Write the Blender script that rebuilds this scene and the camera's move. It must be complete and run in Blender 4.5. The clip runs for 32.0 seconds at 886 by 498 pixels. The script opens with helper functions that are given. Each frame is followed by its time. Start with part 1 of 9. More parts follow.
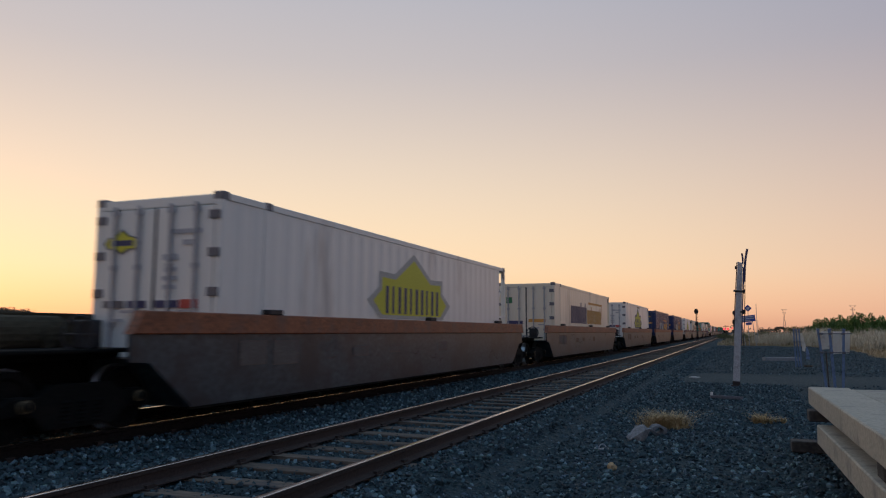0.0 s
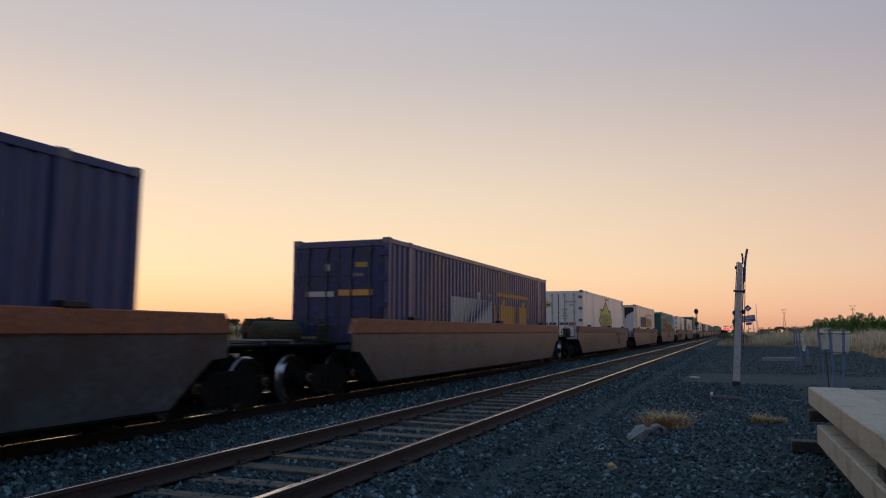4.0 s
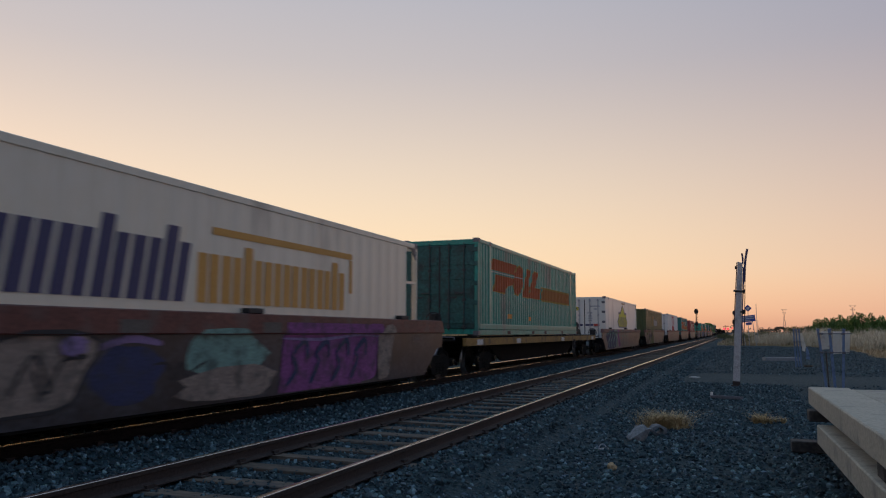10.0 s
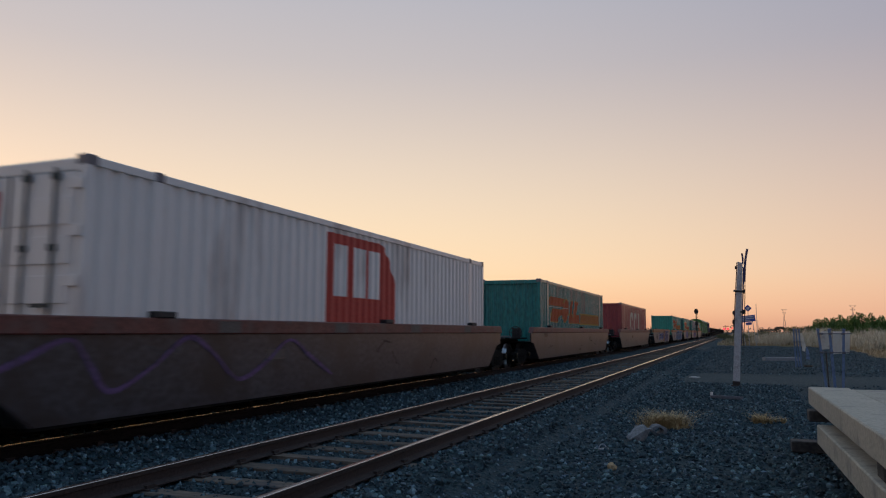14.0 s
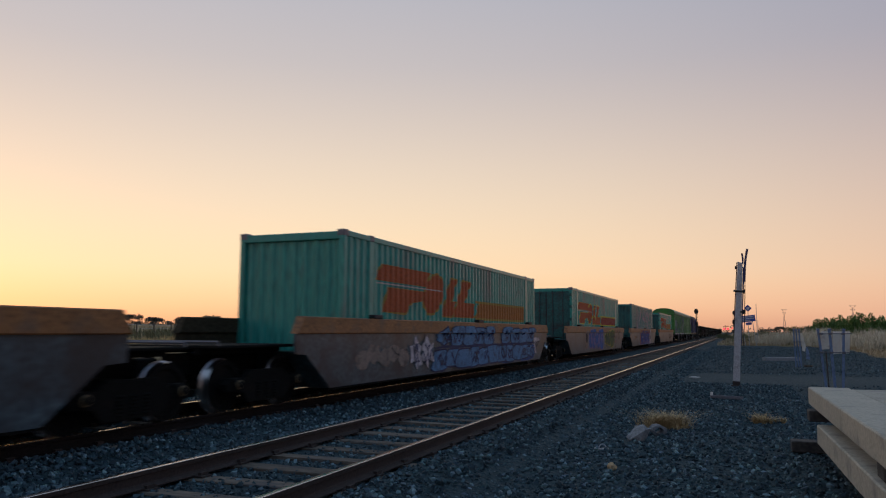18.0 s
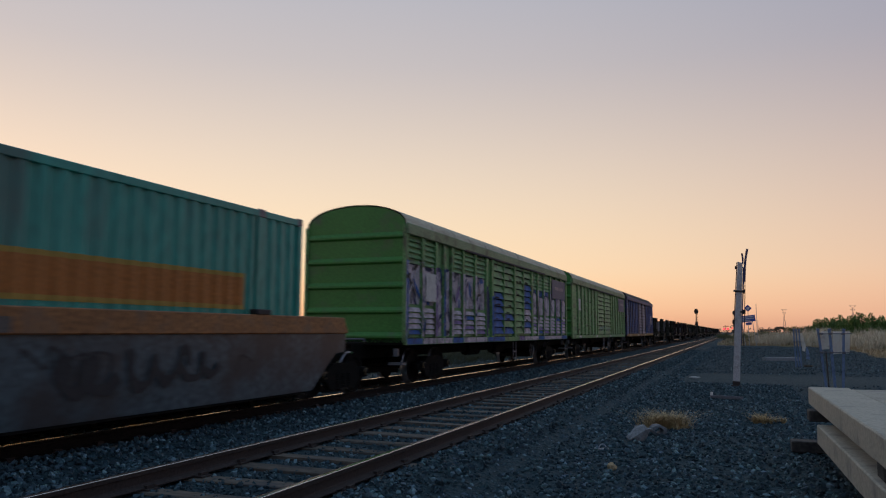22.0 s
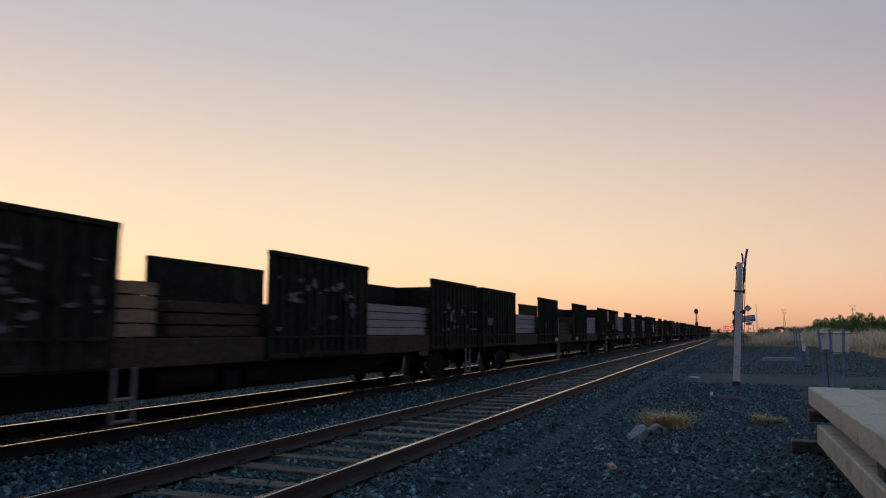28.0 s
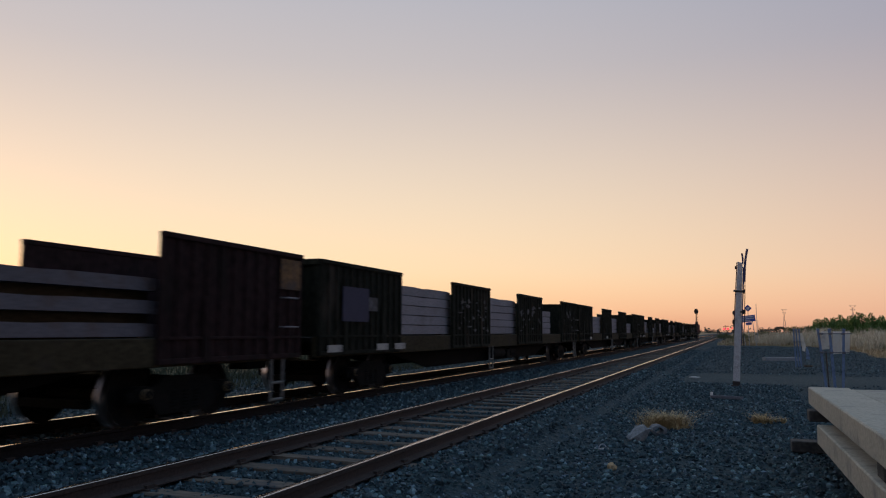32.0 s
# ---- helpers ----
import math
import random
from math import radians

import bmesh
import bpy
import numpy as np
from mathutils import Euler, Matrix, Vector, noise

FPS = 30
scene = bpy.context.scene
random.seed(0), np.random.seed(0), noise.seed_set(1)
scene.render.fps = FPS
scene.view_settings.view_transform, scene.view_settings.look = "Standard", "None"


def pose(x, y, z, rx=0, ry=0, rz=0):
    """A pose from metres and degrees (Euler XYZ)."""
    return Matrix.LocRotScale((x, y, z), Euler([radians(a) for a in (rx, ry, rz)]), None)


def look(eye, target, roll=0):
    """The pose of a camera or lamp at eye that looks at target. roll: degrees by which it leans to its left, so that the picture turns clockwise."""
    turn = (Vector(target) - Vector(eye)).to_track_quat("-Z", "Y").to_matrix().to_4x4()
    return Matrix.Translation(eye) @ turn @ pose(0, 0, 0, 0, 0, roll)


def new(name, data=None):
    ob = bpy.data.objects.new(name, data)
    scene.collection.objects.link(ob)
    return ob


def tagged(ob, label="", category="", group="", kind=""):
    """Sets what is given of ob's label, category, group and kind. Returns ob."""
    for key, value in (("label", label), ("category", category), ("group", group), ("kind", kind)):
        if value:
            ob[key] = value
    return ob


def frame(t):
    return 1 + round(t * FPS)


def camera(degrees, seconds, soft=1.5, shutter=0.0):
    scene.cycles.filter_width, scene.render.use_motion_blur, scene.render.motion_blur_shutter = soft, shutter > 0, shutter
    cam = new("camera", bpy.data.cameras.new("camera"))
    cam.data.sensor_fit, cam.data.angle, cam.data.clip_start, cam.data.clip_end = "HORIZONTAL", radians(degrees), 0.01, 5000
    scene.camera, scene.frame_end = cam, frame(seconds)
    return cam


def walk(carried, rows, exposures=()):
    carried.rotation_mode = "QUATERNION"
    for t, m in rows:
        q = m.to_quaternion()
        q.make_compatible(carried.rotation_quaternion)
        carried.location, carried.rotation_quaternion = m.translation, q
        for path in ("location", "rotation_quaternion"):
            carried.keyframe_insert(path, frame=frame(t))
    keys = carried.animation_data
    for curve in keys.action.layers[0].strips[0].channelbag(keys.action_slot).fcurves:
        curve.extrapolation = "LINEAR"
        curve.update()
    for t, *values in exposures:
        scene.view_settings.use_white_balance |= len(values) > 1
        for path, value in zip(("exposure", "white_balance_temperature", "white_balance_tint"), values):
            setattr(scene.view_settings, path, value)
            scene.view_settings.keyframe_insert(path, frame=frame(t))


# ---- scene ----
# Plan, in metres: the camera stands at the origin, 1.54 m above the gravel; y runs along the tracks, x to the right.
RT = 0.25                      # height of the far track's rail tops
RT_NEAR = 0.30                 # height of the near track's rail tops
NEAR, FAR = -4.16, -8.38       # centre lines of the near (broad gauge) and the far (standard gauge) track
SPEED = 20.537                 # metres per second, towards the camera
YAW = 21.66                    # degrees by which the view turns left of the line
# The train is drawn up in the units of its drawings: these turn them into metres across, along and up.
WIDE, LONG, HIGH, AHEAD = 1.016, 0.985, 1.13, -0.69
BOGIE_WIDE, WHEEL_SIZE = 1.04, 0.90

cam = camera(62.42, 32.0, soft=1.15, shutter=0.18)
EYE = pose(0, 0, 1.54, 96.39, 0, YAW) @ pose(0, 0, 0, 0, 0, 0.23)
walk(cam, [(0.0, EYE), (32.0, EYE)])

# ---- sky and light ----
SUNSET = Vector((-0.866, 0.50, 0.0)).normalized()


def make_world():
    w = bpy.data.worlds.new("dusk_sky")
    scene.world = w
    w.use_nodes = True
    nt = w.node_tree
    n, ln = nt.nodes, nt.links
    n.clear()
    out = n.new("ShaderNodeOutputWorld")
    bg = n.new("ShaderNodeBackground")
    bg.inputs["Strength"].default_value = 1.0
    tc = n.new("ShaderNodeTexCoord")
    sep = n.new("ShaderNodeSeparateXYZ")
    ln.new(tc.outputs["Generated"], sep.inputs[0])

    def ramp(stops):
        r = n.new("ShaderNodeValToRGB")
        r.color_ramp.interpolation = "B_SPLINE"
        e = r.color_ramp.elements
        while len(e) < len(stops):
            e.new(0.5)
        for i, (p, c) in enumerate(stops):
            e[i].position, e[i].color = p, (*c, 1)
        return r
    # height above the horizon: 0.5 is the horizon, 0.5 + sin(elevation) / 2 above it
    half = n.new("ShaderNodeMath")
    half.operation = "MULTIPLY_ADD"
    half.inputs[1].default_value, half.inputs[2].default_value = 0.5, 0.5
    ln.new(sep.outputs["Z"], half.inputs[0])
    west = ramp(SKY_WEST)
    east = ramp(SKY_EAST)
    ln.new(half.outputs[0], west.inputs[0])
    ln.new(half.outputs[0], east.inputs[0])
    dot = n.new("ShaderNodeVectorMath")
    dot.operation = "DOT_PRODUCT"
    dot.inputs[1].default_value = SUNSET
    ln.new(tc.outputs["Generated"], dot.inputs[0])
    az = n.new("ShaderNodeMapRange")
    az.interpolation_type = "SMOOTHSTEP"
    az.inputs["From Min"].default_value, az.inputs["From Max"].default_value = SKY_SPREAD
    ln.new(dot.outputs["Value"], az.inputs["Value"])
    mix = n.new("ShaderNodeMix")
    mix.data_type = "RGBA"
    ln.new(az.outputs[0], mix.inputs["Factor"])
    ln.new(east.outputs[0], mix.inputs["A"])
    ln.new(west.outputs[0], mix.inputs["B"])
    # away from the sunset the dome is dimmer
    dim = n.new("ShaderNodeMapRange")
    dim.interpolation_type = "SMOOTHSTEP"
    dim.inputs["From Min"].default_value, dim.inputs["From Max"].default_value = -0.75, 0.33
    ln.new(dot.outputs["Value"], dim.inputs["Value"])
    dimmed = n.new("ShaderNodeMix")
    dimmed.data_type, dimmed.blend_type = "RGBA", "MIX"
    shade = n.new("ShaderNodeMix")
    shade.data_type, shade.blend_type = "RGBA", "MULTIPLY"
    shade.inputs["Factor"].default_value = 1.0
    shade.inputs["B"].default_value = (*SKY_AWAY, 1)
    ln.new(mix.outputs["Result"], shade.inputs["A"])
    ln.new(dim.outputs[0], dimmed.inputs["Factor"])
    ln.new(shade.outputs["Result"], dimmed.inputs["A"])
    ln.new(mix.outputs["Result"], dimmed.inputs["B"])
    # the physical sky adds its own gradient
    sky = n.new("ShaderNodeTexSky")
    sky.sky_type, sky.sun_disc = "NISHITA", False
    sky.sun_elevation, sky.sun_rotation = radians(0.5), math.atan2(SUNSET.x, SUNSET.y)
    add = n.new("ShaderNodeMix")
    add.data_type, add.blend_type = "RGBA", "ADD"
    add.inputs["Factor"].default_value = 0.05
    ln.new(dimmed.outputs["Result"], add.inputs["A"])
    ln.new(sky.outputs[0], add.inputs["B"])
    ln.new(add.outputs["Result"], bg.inputs["Color"])
    ln.new(bg.outputs[0], out.inputs["Surface"])


SKY_SPREAD, SKY_AWAY = (-0.30, 0.93), (0.56, 0.72, 0.82)    # the sky opposite the sunset is dimmer and bluer
SKY_WEST = [(0.0, (0.05, 0.05, 0.05)), (0.497, (0.78, 0.35, 0.19)), (0.514, (0.95, 0.55, 0.315)), (0.541, (0.98, 0.73, 0.46)),
            (0.610, (0.77, 0.63, 0.51)), (0.674, (0.55, 0.485, 0.475)), (0.79, (0.34, 0.41, 0.54)), (1.0, (0.21, 0.33, 0.49))]
SKY_EAST = [(0.0, (0.04, 0.04, 0.05)), (0.497, (0.48, 0.28, 0.27)), (0.514, (0.67, 0.36, 0.29)), (0.552, (0.57, 0.34, 0.32)),
            (0.616, (0.34, 0.275, 0.335)), (0.674, (0.20, 0.21, 0.33)), (0.79, (0.21, 0.30, 0.44)), (1.0, (0.21, 0.33, 0.49))]
make_world()
sun = new("sun", bpy.data.lights.new("sun", "SUN"))
sun.data.energy, sun.data.angle, sun.data.color = 0.10, radians(12), (1.0, 0.72, 0.45)
sun.matrix_world = look((SUNSET.x * 100, SUNSET.y * 100, 3.0), (0, 0, 0))
scene.view_settings.exposure = 0.0

# ---- materials ----
MATS = {}


def mat(name, color, rough=0.7, metal=0.0, vary=0.25, scale=3.0, grain=40.0, bump=0.15, dirt=None, dirt_amount=0.0, per_object=0.0,
        spec=0.5, emit=None, stretch=(1, 1, 1)):
    """A surface with broad stains, fine grain, small relief and, if given, dirt in patches."""
    if name in MATS:
        return MATS[name]
    m = bpy.data.materials.new(name)
    m.use_nodes = True
    nt = m.node_tree
    n, ln = nt.nodes, nt.links
    b = n["Principled BSDF"]
    b.inputs["Roughness"].default_value = rough
    b.inputs["Metallic"].default_value = metal
    b.inputs["Specular IOR Level"].default_value = spec
    tc = n.new("ShaderNodeTexCoord")
    mp = n.new("ShaderNodeMapping")
    mp.inputs["Scale"].default_value = stretch
    ln.new(tc.outputs["Object"], mp.inputs[0])
    if per_object:
        # each piece takes its own patch of the pattern
        own = n.new("ShaderNodeObjectInfo")
        away = n.new("ShaderNodeVectorMath")
        away.operation = "SCALE"
        away.inputs[0].default_value = (37.0, 61.0, 23.0)
        ln.new(own.outputs["Random"], away.inputs["Scale"])
        ln.new(away.outputs[0], mp.inputs["Location"])

    def noise_node(sc, detail=4.0):
        t = n.new("ShaderNodeTexNoise")
        t.inputs["Scale"].default_value, t.inputs["Detail"].default_value = sc, detail
        ln.new(mp.outputs[0], t.inputs["Vector"])
        return t
    broad, fine = noise_node(scale), noise_node(grain, 3.0)
    lo = n.new("ShaderNodeMix")
    lo.data_type = "RGBA"
    c = Vector(color)
    lo.inputs["A"].default_value = (*(c * (1 - vary)), 1)
    lo.inputs["B"].default_value = (*[min(1, v) for v in c * (1 + vary)], 1)
    ln.new(broad.outputs["Fac"], lo.inputs["Factor"])
    hi = n.new("ShaderNodeMix")
    hi.data_type, hi.blend_type = "RGBA", "OVERLAY"
    hi.inputs["Factor"].default_value = min(0.6, vary * 1.2)
    ln.new(lo.outputs["Result"], hi.inputs["A"])
    grey = n.new("ShaderNodeValToRGB")
    grey.color_ramp.elements[0].position, grey.color_ramp.elements[1].position = 0.3, 0.7
    ln.new(fine.outputs["Fac"], grey.inputs[0])
    ln.new(grey.outputs[0], hi.inputs["B"])
    last = hi.outputs["Result"]
    if dirt:
        streak = n.new("ShaderNodeTexNoise")
        streak.inputs["Scale"].default_value, streak.inputs["Detail"].default_value = scale * 1.7, 8.0
        ln.new(mp.outputs[0], streak.inputs["Vector"])
        cut = n.new("ShaderNodeMapRange")
        cut.inputs["From Min"].default_value = 0.62 - dirt_amount * 0.3
        cut.inputs["From Max"].default_value = 0.78 - dirt_amount * 0.3
        cut.inputs["To Max"].default_value = 0.85
        ln.new(streak.outputs["Fac"], cut.inputs["Value"])
        dm = n.new("ShaderNodeMix")
        dm.data_type = "RGBA"
        ln.new(cut.outputs[0], dm.inputs["Factor"])
        ln.new(last, dm.inputs["A"])
        dm.inputs["B"].default_value = (*dirt, 1)
        last = dm.outputs["Result"]
    if per_object:
        oi = n.new("ShaderNodeObjectInfo")
        mr = n.new("ShaderNodeMapRange")
        mr.inputs["To Min"].default_value, mr.inputs["To Max"].default_value = 1 - per_object, 1 + per_object
        ln.new(oi.outputs["Random"], mr.inputs["Value"])
        mul = n.new("ShaderNodeVectorMath")
        mul.operation = "SCALE"
        ln.new(last, mul.inputs[0])
        ln.new(mr.outputs[0], mul.inputs["Scale"])
        last = mul.outputs[0]
    ln.new(last, b.inputs["Base Color"])
    if bump:
        bp = n.new("ShaderNodeBump")
        bp.inputs["Strength"].default_value, bp.inputs["Distance"].default_value = bump, 0.01
        ln.new(fine.outputs["Fac"], bp.inputs["Height"])
        ln.new(bp.outputs[0], b.inputs["Normal"])
    if emit:
        b.inputs["Emission Color"].default_value = (*emit[:3], 1)
        b.inputs["Emission Strength"].default_value = emit[3]
    MATS[name] = m
    return m


RUST = (0.10, 0.055, 0.035)
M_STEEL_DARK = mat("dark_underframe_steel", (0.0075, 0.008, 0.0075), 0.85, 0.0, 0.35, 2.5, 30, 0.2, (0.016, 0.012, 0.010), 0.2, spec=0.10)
M_TREAD = mat("polished_wheel_steel", (0.50, 0.51, 0.53), 0.30, 1.0, 0.08, 6, 60, 0.03)
M_CAP = mat("chipped_yellow_paint", (0.10, 0.07, 0.03), 0.7)
M_RAILHEAD = mat("polished_rail_steel", (0.72, 0.67, 0.62), 0.10, 1.0, 0.06, 1.5, 80, 0.02)
M_RAILNEAR = mat("worn_bright_rail_steel", (0.78, 0.70, 0.63), 0.20, 1.0, 0.12, 1.5, 60, 0.03)
M_RAILDULL = mat("dull_worn_rail_steel", (0.30, 0.28, 0.27), 0.38, 1.0, 0.2, 1.5, 60, 0.05)
M_RAILSIDE = mat("rusty_rail_steel", (0.045, 0.030, 0.025), 0.85, 0.0, 0.3, 3, 40, 0.25)
M_RAILFAR = mat("dark_far_rail_steel", (0.014, 0.010, 0.009), 0.85, 0.0, 0.3, 3, 40, 0.25, spec=0.2)
M_TIMBER = mat("weathered_sleeper_timber", (0.115, 0.088, 0.066), 0.9, 0.0, 0.35, 4, 25, 0.4, (0.05, 0.05, 0.055), 0.35, 0.25, stretch=(0.3, 1, 1))
M_CONCRETE = mat("pale_concrete", (0.40, 0.36, 0.285), 0.85, 0.0, 0.15, 2.0, 35, 0.25, (0.20, 0.19, 0.17), 0.2, 0.08)
M_OLD_CONCRETE = mat("grey_rubble_concrete", (0.17, 0.175, 0.185), 0.9, 0.0, 0.25, 6, 35, 0.4)
M_WHITE = mat("white_reefer_panel", (0.84, 0.82, 0.76), 0.33, 0.0, 0.06, 0.6, 14, 0.04, (0.42, 0.38, 0.34), 0.12, stretch=(1, 1, 0.25), spec=0.5)
M_CREAM = mat("cream_reefer_panel", (0.82, 0.74, 0.59), 0.33, 0.0, 0.07, 0.6, 14, 0.04, (0.40, 0.34, 0.27), 0.15, stretch=(1, 1, 0.25), spec=0.5)
M_SCF_WHITE = mat("off_white_corrugated_paint", (0.80, 0.79, 0.76), 0.33, 0.0, 0.08, 0.7, 14, 0.05, (0.35, 0.30, 0.27), 0.15, stretch=(1, 1, 0.25), spec=0.5)
M_BLUE = mat("navy_corrugated_paint", (0.024, 0.050, 0.150), 0.32, 0.0, 0.2, 0.7, 14, 0.05, (0.11, 0.095, 0.105), 0.32, stretch=(1, 1, 0.25), spec=0.5)
M_BLUE_DOOR = mat("deep_navy_door_paint", (0.012, 0.032, 0.125), 0.4, 0.0, 0.3, 1.2, 14, 0.06, (0.03, 0.035, 0.06), 0.35, spec=0.4)
M_TEAL = mat("teal_corrugated_paint", (0.036, 0.315, 0.258), 0.32, 0.0, 0.2, 0.7, 14, 0.05, (0.10, 0.15, 0.14), 0.25, stretch=(1, 1, 0.25), spec=0.4)
M_TEAL_OLD = mat("faded_teal_corrugated_paint", (0.020, 0.200, 0.198), 0.32, 0.0, 0.25, 0.7, 14, 0.06, (0.06, 0.12, 0.13), 0.3, stretch=(1, 1, 0.3), spec=0.35)
M_TEAL_DOOR = mat("grimy_teal_door_paint", (0.026, 0.120, 0.112), 0.45, 0.0, 0.3, 1.2, 14, 0.06, (0.035, 0.055, 0.055), 0.4, spec=0.4)
M_OLIVE = mat("olive_corrugated_paint", (0.062, 0.098, 0.040), 0.32, 0.0, 0.2, 0.8, 14, 0.05, (0.07, 0.07, 0.04), 0.3, stretch=(1, 1, 0.25), spec=0.5)
M_RED = mat("dark_red_corrugated_paint", (0.30, 0.06, 0.07), 0.32, 0.0, 0.18, 0.8, 14, 0.05, (0.12, 0.05, 0.05), 0.2, stretch=(1, 1, 0.25), spec=0.5)
M_BLACK = mat("black_paint", (0.02, 0.02, 0.022), 0.6, 0.0, 0.2, 4, 40, 0.05)
M_GASKET = mat("grey_door_hardware", (0.16, 0.16, 0.18), 0.5, 0.3, 0.2, 4, 40, 0.05)
M_ALU = mat("galvanised_metal", (0.42, 0.44, 0.47), 0.45, 0.6, 0.15, 4, 40, 0.08)
M_CHORD_A = mat("rusty_orange_top_chord", (0.27, 0.090, 0.038), 0.55, 0.0, 0.42, 1.6, 18, 0.25, (0.19, 0.09, 0.06), 0.3)
M_SIDE_A = mat("grey_mauve_well_side", (0.036, 0.058, 0.070), 0.34, 0.0, 0.45, 0.7, 12, 0.15, (0.022, 0.026, 0.032), 0.45)
M_CHORD_B = mat("dull_red_brown_top_chord", (0.14, 0.048, 0.038), 0.55, 0.0, 0.42, 1.6, 18, 0.25, (0.13, 0.08, 0.07), 0.3)
M_SIDE_B = mat("dusty_red_brown_well_side", (0.041, 0.045, 0.054), 0.34, 0.0, 0.45, 0.7, 12, 0.15, (0.024, 0.022, 0.023), 0.45)
M_CHORD_C = mat("tan_orange_top_chord", (0.30, 0.130, 0.042), 0.55, 0.0, 0.42, 1.6, 18, 0.25, (0.20, 0.12, 0.07), 0.25)
M_SIDE_C = mat("brown_grey_well_side", (0.047, 0.083, 0.102), 0.34, 0.0, 0.45, 0.7, 12, 0.15, (0.028, 0.031, 0.035), 0.45)
M_YELLOW_SILL = mat("ochre_wagon_sill", (0.30, 0.17, 0.04), 0.7, 0.0, 0.25, 1.5, 20, 0.15, (0.12, 0.08, 0.04), 0.35)
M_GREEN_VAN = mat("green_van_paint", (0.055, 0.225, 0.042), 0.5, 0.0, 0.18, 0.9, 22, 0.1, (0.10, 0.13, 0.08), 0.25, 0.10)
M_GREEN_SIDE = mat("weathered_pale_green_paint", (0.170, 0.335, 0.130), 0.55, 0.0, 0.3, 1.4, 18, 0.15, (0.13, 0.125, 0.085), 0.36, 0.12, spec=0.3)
M_BLUE_VAN = mat("faded_blue_van_paint", (0.050, 0.115, 0.31), 0.55, 0.0, 0.38, 1.4, 18, 0.15, (0.10, 0.085, 0.09), 0.42, 0.2, spec=0.3)
M_VAN_FRAME_BLUE = mat("rusty_dark_van_frame", (0.060, 0.050, 0.052), 0.75, 0.0, 0.3, 1.2, 22, 0.15, RUST, 0.3)
M_VAN_JAMB = mat("rusty_blue_van_frame", (0.036, 0.066, 0.19), 0.6, 0.0, 0.3, 1.2, 22, 0.15, (0.075, 0.045, 0.04), 0.45)
M_FASCIA = mat("weathered_grey_green_fascia", (0.22, 0.30, 0.155), 0.6, 0.0, 0.25, 0.9, 20, 0.12, (0.12, 0.10, 0.06), 0.25)
M_DOOR_MAUVE = mat("chalky_mauve_grey_van_paint", (0.21, 0.195, 0.27), 0.6, 0.0, 0.3, 1.2, 20, 0.12, (0.10, 0.075, 0.065), 0.35, 0.12)
# near-black that paints in the shade of the open louvre gaps
M_SLOT = mat("louvre_gap_shade", (0.012, 0.012, 0.012), 0.9)
M_BURN = mat("dark_rust_streak", (0.035, 0.022, 0.016), 0.9, 0.0, 0.3, 3, 30, 0.1)
M_VAN_ROOF = mat("grey_green_roof_paint", (0.60, 0.525, 0.39), 0.85, 0.0, 0.2, 0.9, 16, 0.15, (0.30, 0.26, 0.20), 0.30, spec=0.1)
M_VAN_ROOF_BLUE = mat("dark_grey_roof_paint", (0.10, 0.098, 0.095), 0.85, 0.0, 0.3, 0.9, 16, 0.15, (0.07, 0.05, 0.04), 0.35, spec=0.1)
M_OPEN = mat("dark_rusted_wagon_side", (0.017, 0.018, 0.0125), 0.85, 0.0, 0.4, 1.1, 18, 0.2, (0.07, 0.055, 0.042), 0.15, 0.12, stretch=(1, 1, 0.4), spec=0.12)
M_SILL_OLD = mat("dirty_brown_wagon_sill", (0.050, 0.040, 0.023), 0.85, 0.0, 0.35, 1.1, 18, 0.2, (0.045, 0.035, 0.03), 0.2, spec=0.12)
M_SLEEPER_LOAD = mat("new_concrete_sleeper", (0.26, 0.235, 0.252), 0.85, 0.0, 0.2, 1.5, 25, 0.12, (0.18, 0.16, 0.165), 0.15, 0.08)
M_RAIL_LOAD = mat("bundled_grey_steel_section", (0.115, 0.108, 0.125), 0.7, 0.0, 0.25, 1.5, 25, 0.15, RUST, 0.3, 0.1)
M_PANEL = mat("faded_marking_paint", (0.135, 0.115, 0.100), 0.75, 0.0, 0.25, 3, 30, 0.05, (0.12, 0.09, 0.08), 0.3)
M_PAPER = mat("white_marking_paint", (0.62, 0.60, 0.57), 0.7, 0.0, 0.2, 3, 30, 0.05, (0.3, 0.27, 0.25), 0.2)
M_LOGO_YELLOW = mat("yellow_logo_paint", (0.68, 0.62, 0.05), 0.55, 0.0, 0.08, 1, 20, 0.03)
M_LOGO_NAVY = mat("navy_logo_paint", (0.05, 0.05, 0.13), 0.55, 0.0, 0.1, 1, 20, 0.03)
M_LOGO_ORANGE = mat("orange_logo_paint", (0.68, 0.345, 0.08), 0.6, 0.0, 0.12, 1, 20, 0.03)
M_LOGO_FADED = mat("faded_cream_logo_paint", (0.52, 0.49, 0.44), 0.6, 0.0, 0.12, 1, 20, 0.03)
M_LOGO_RED = mat("orange_red_logo_paint", (0.48, 0.10, 0.026), 0.6, 0.0, 0.18, 1, 20, 0.03)
M_LOGO_RUSTY = mat("faded_rust_orange_logo_paint", (0.44, 0.155, 0.030), 0.6, 0.0, 0.2, 1, 20, 0.03)
M_LOGO_EDGE = mat("mustard_logo_edge", (0.42, 0.27, 0.05), 0.6, 0.0, 0.12, 1, 20, 0.03)
M_LOGO_CRIMSON = mat("deep_red_logo_paint", (0.36, 0.055, 0.032), 0.6, 0.0, 0.2, 1, 20, 0.03)
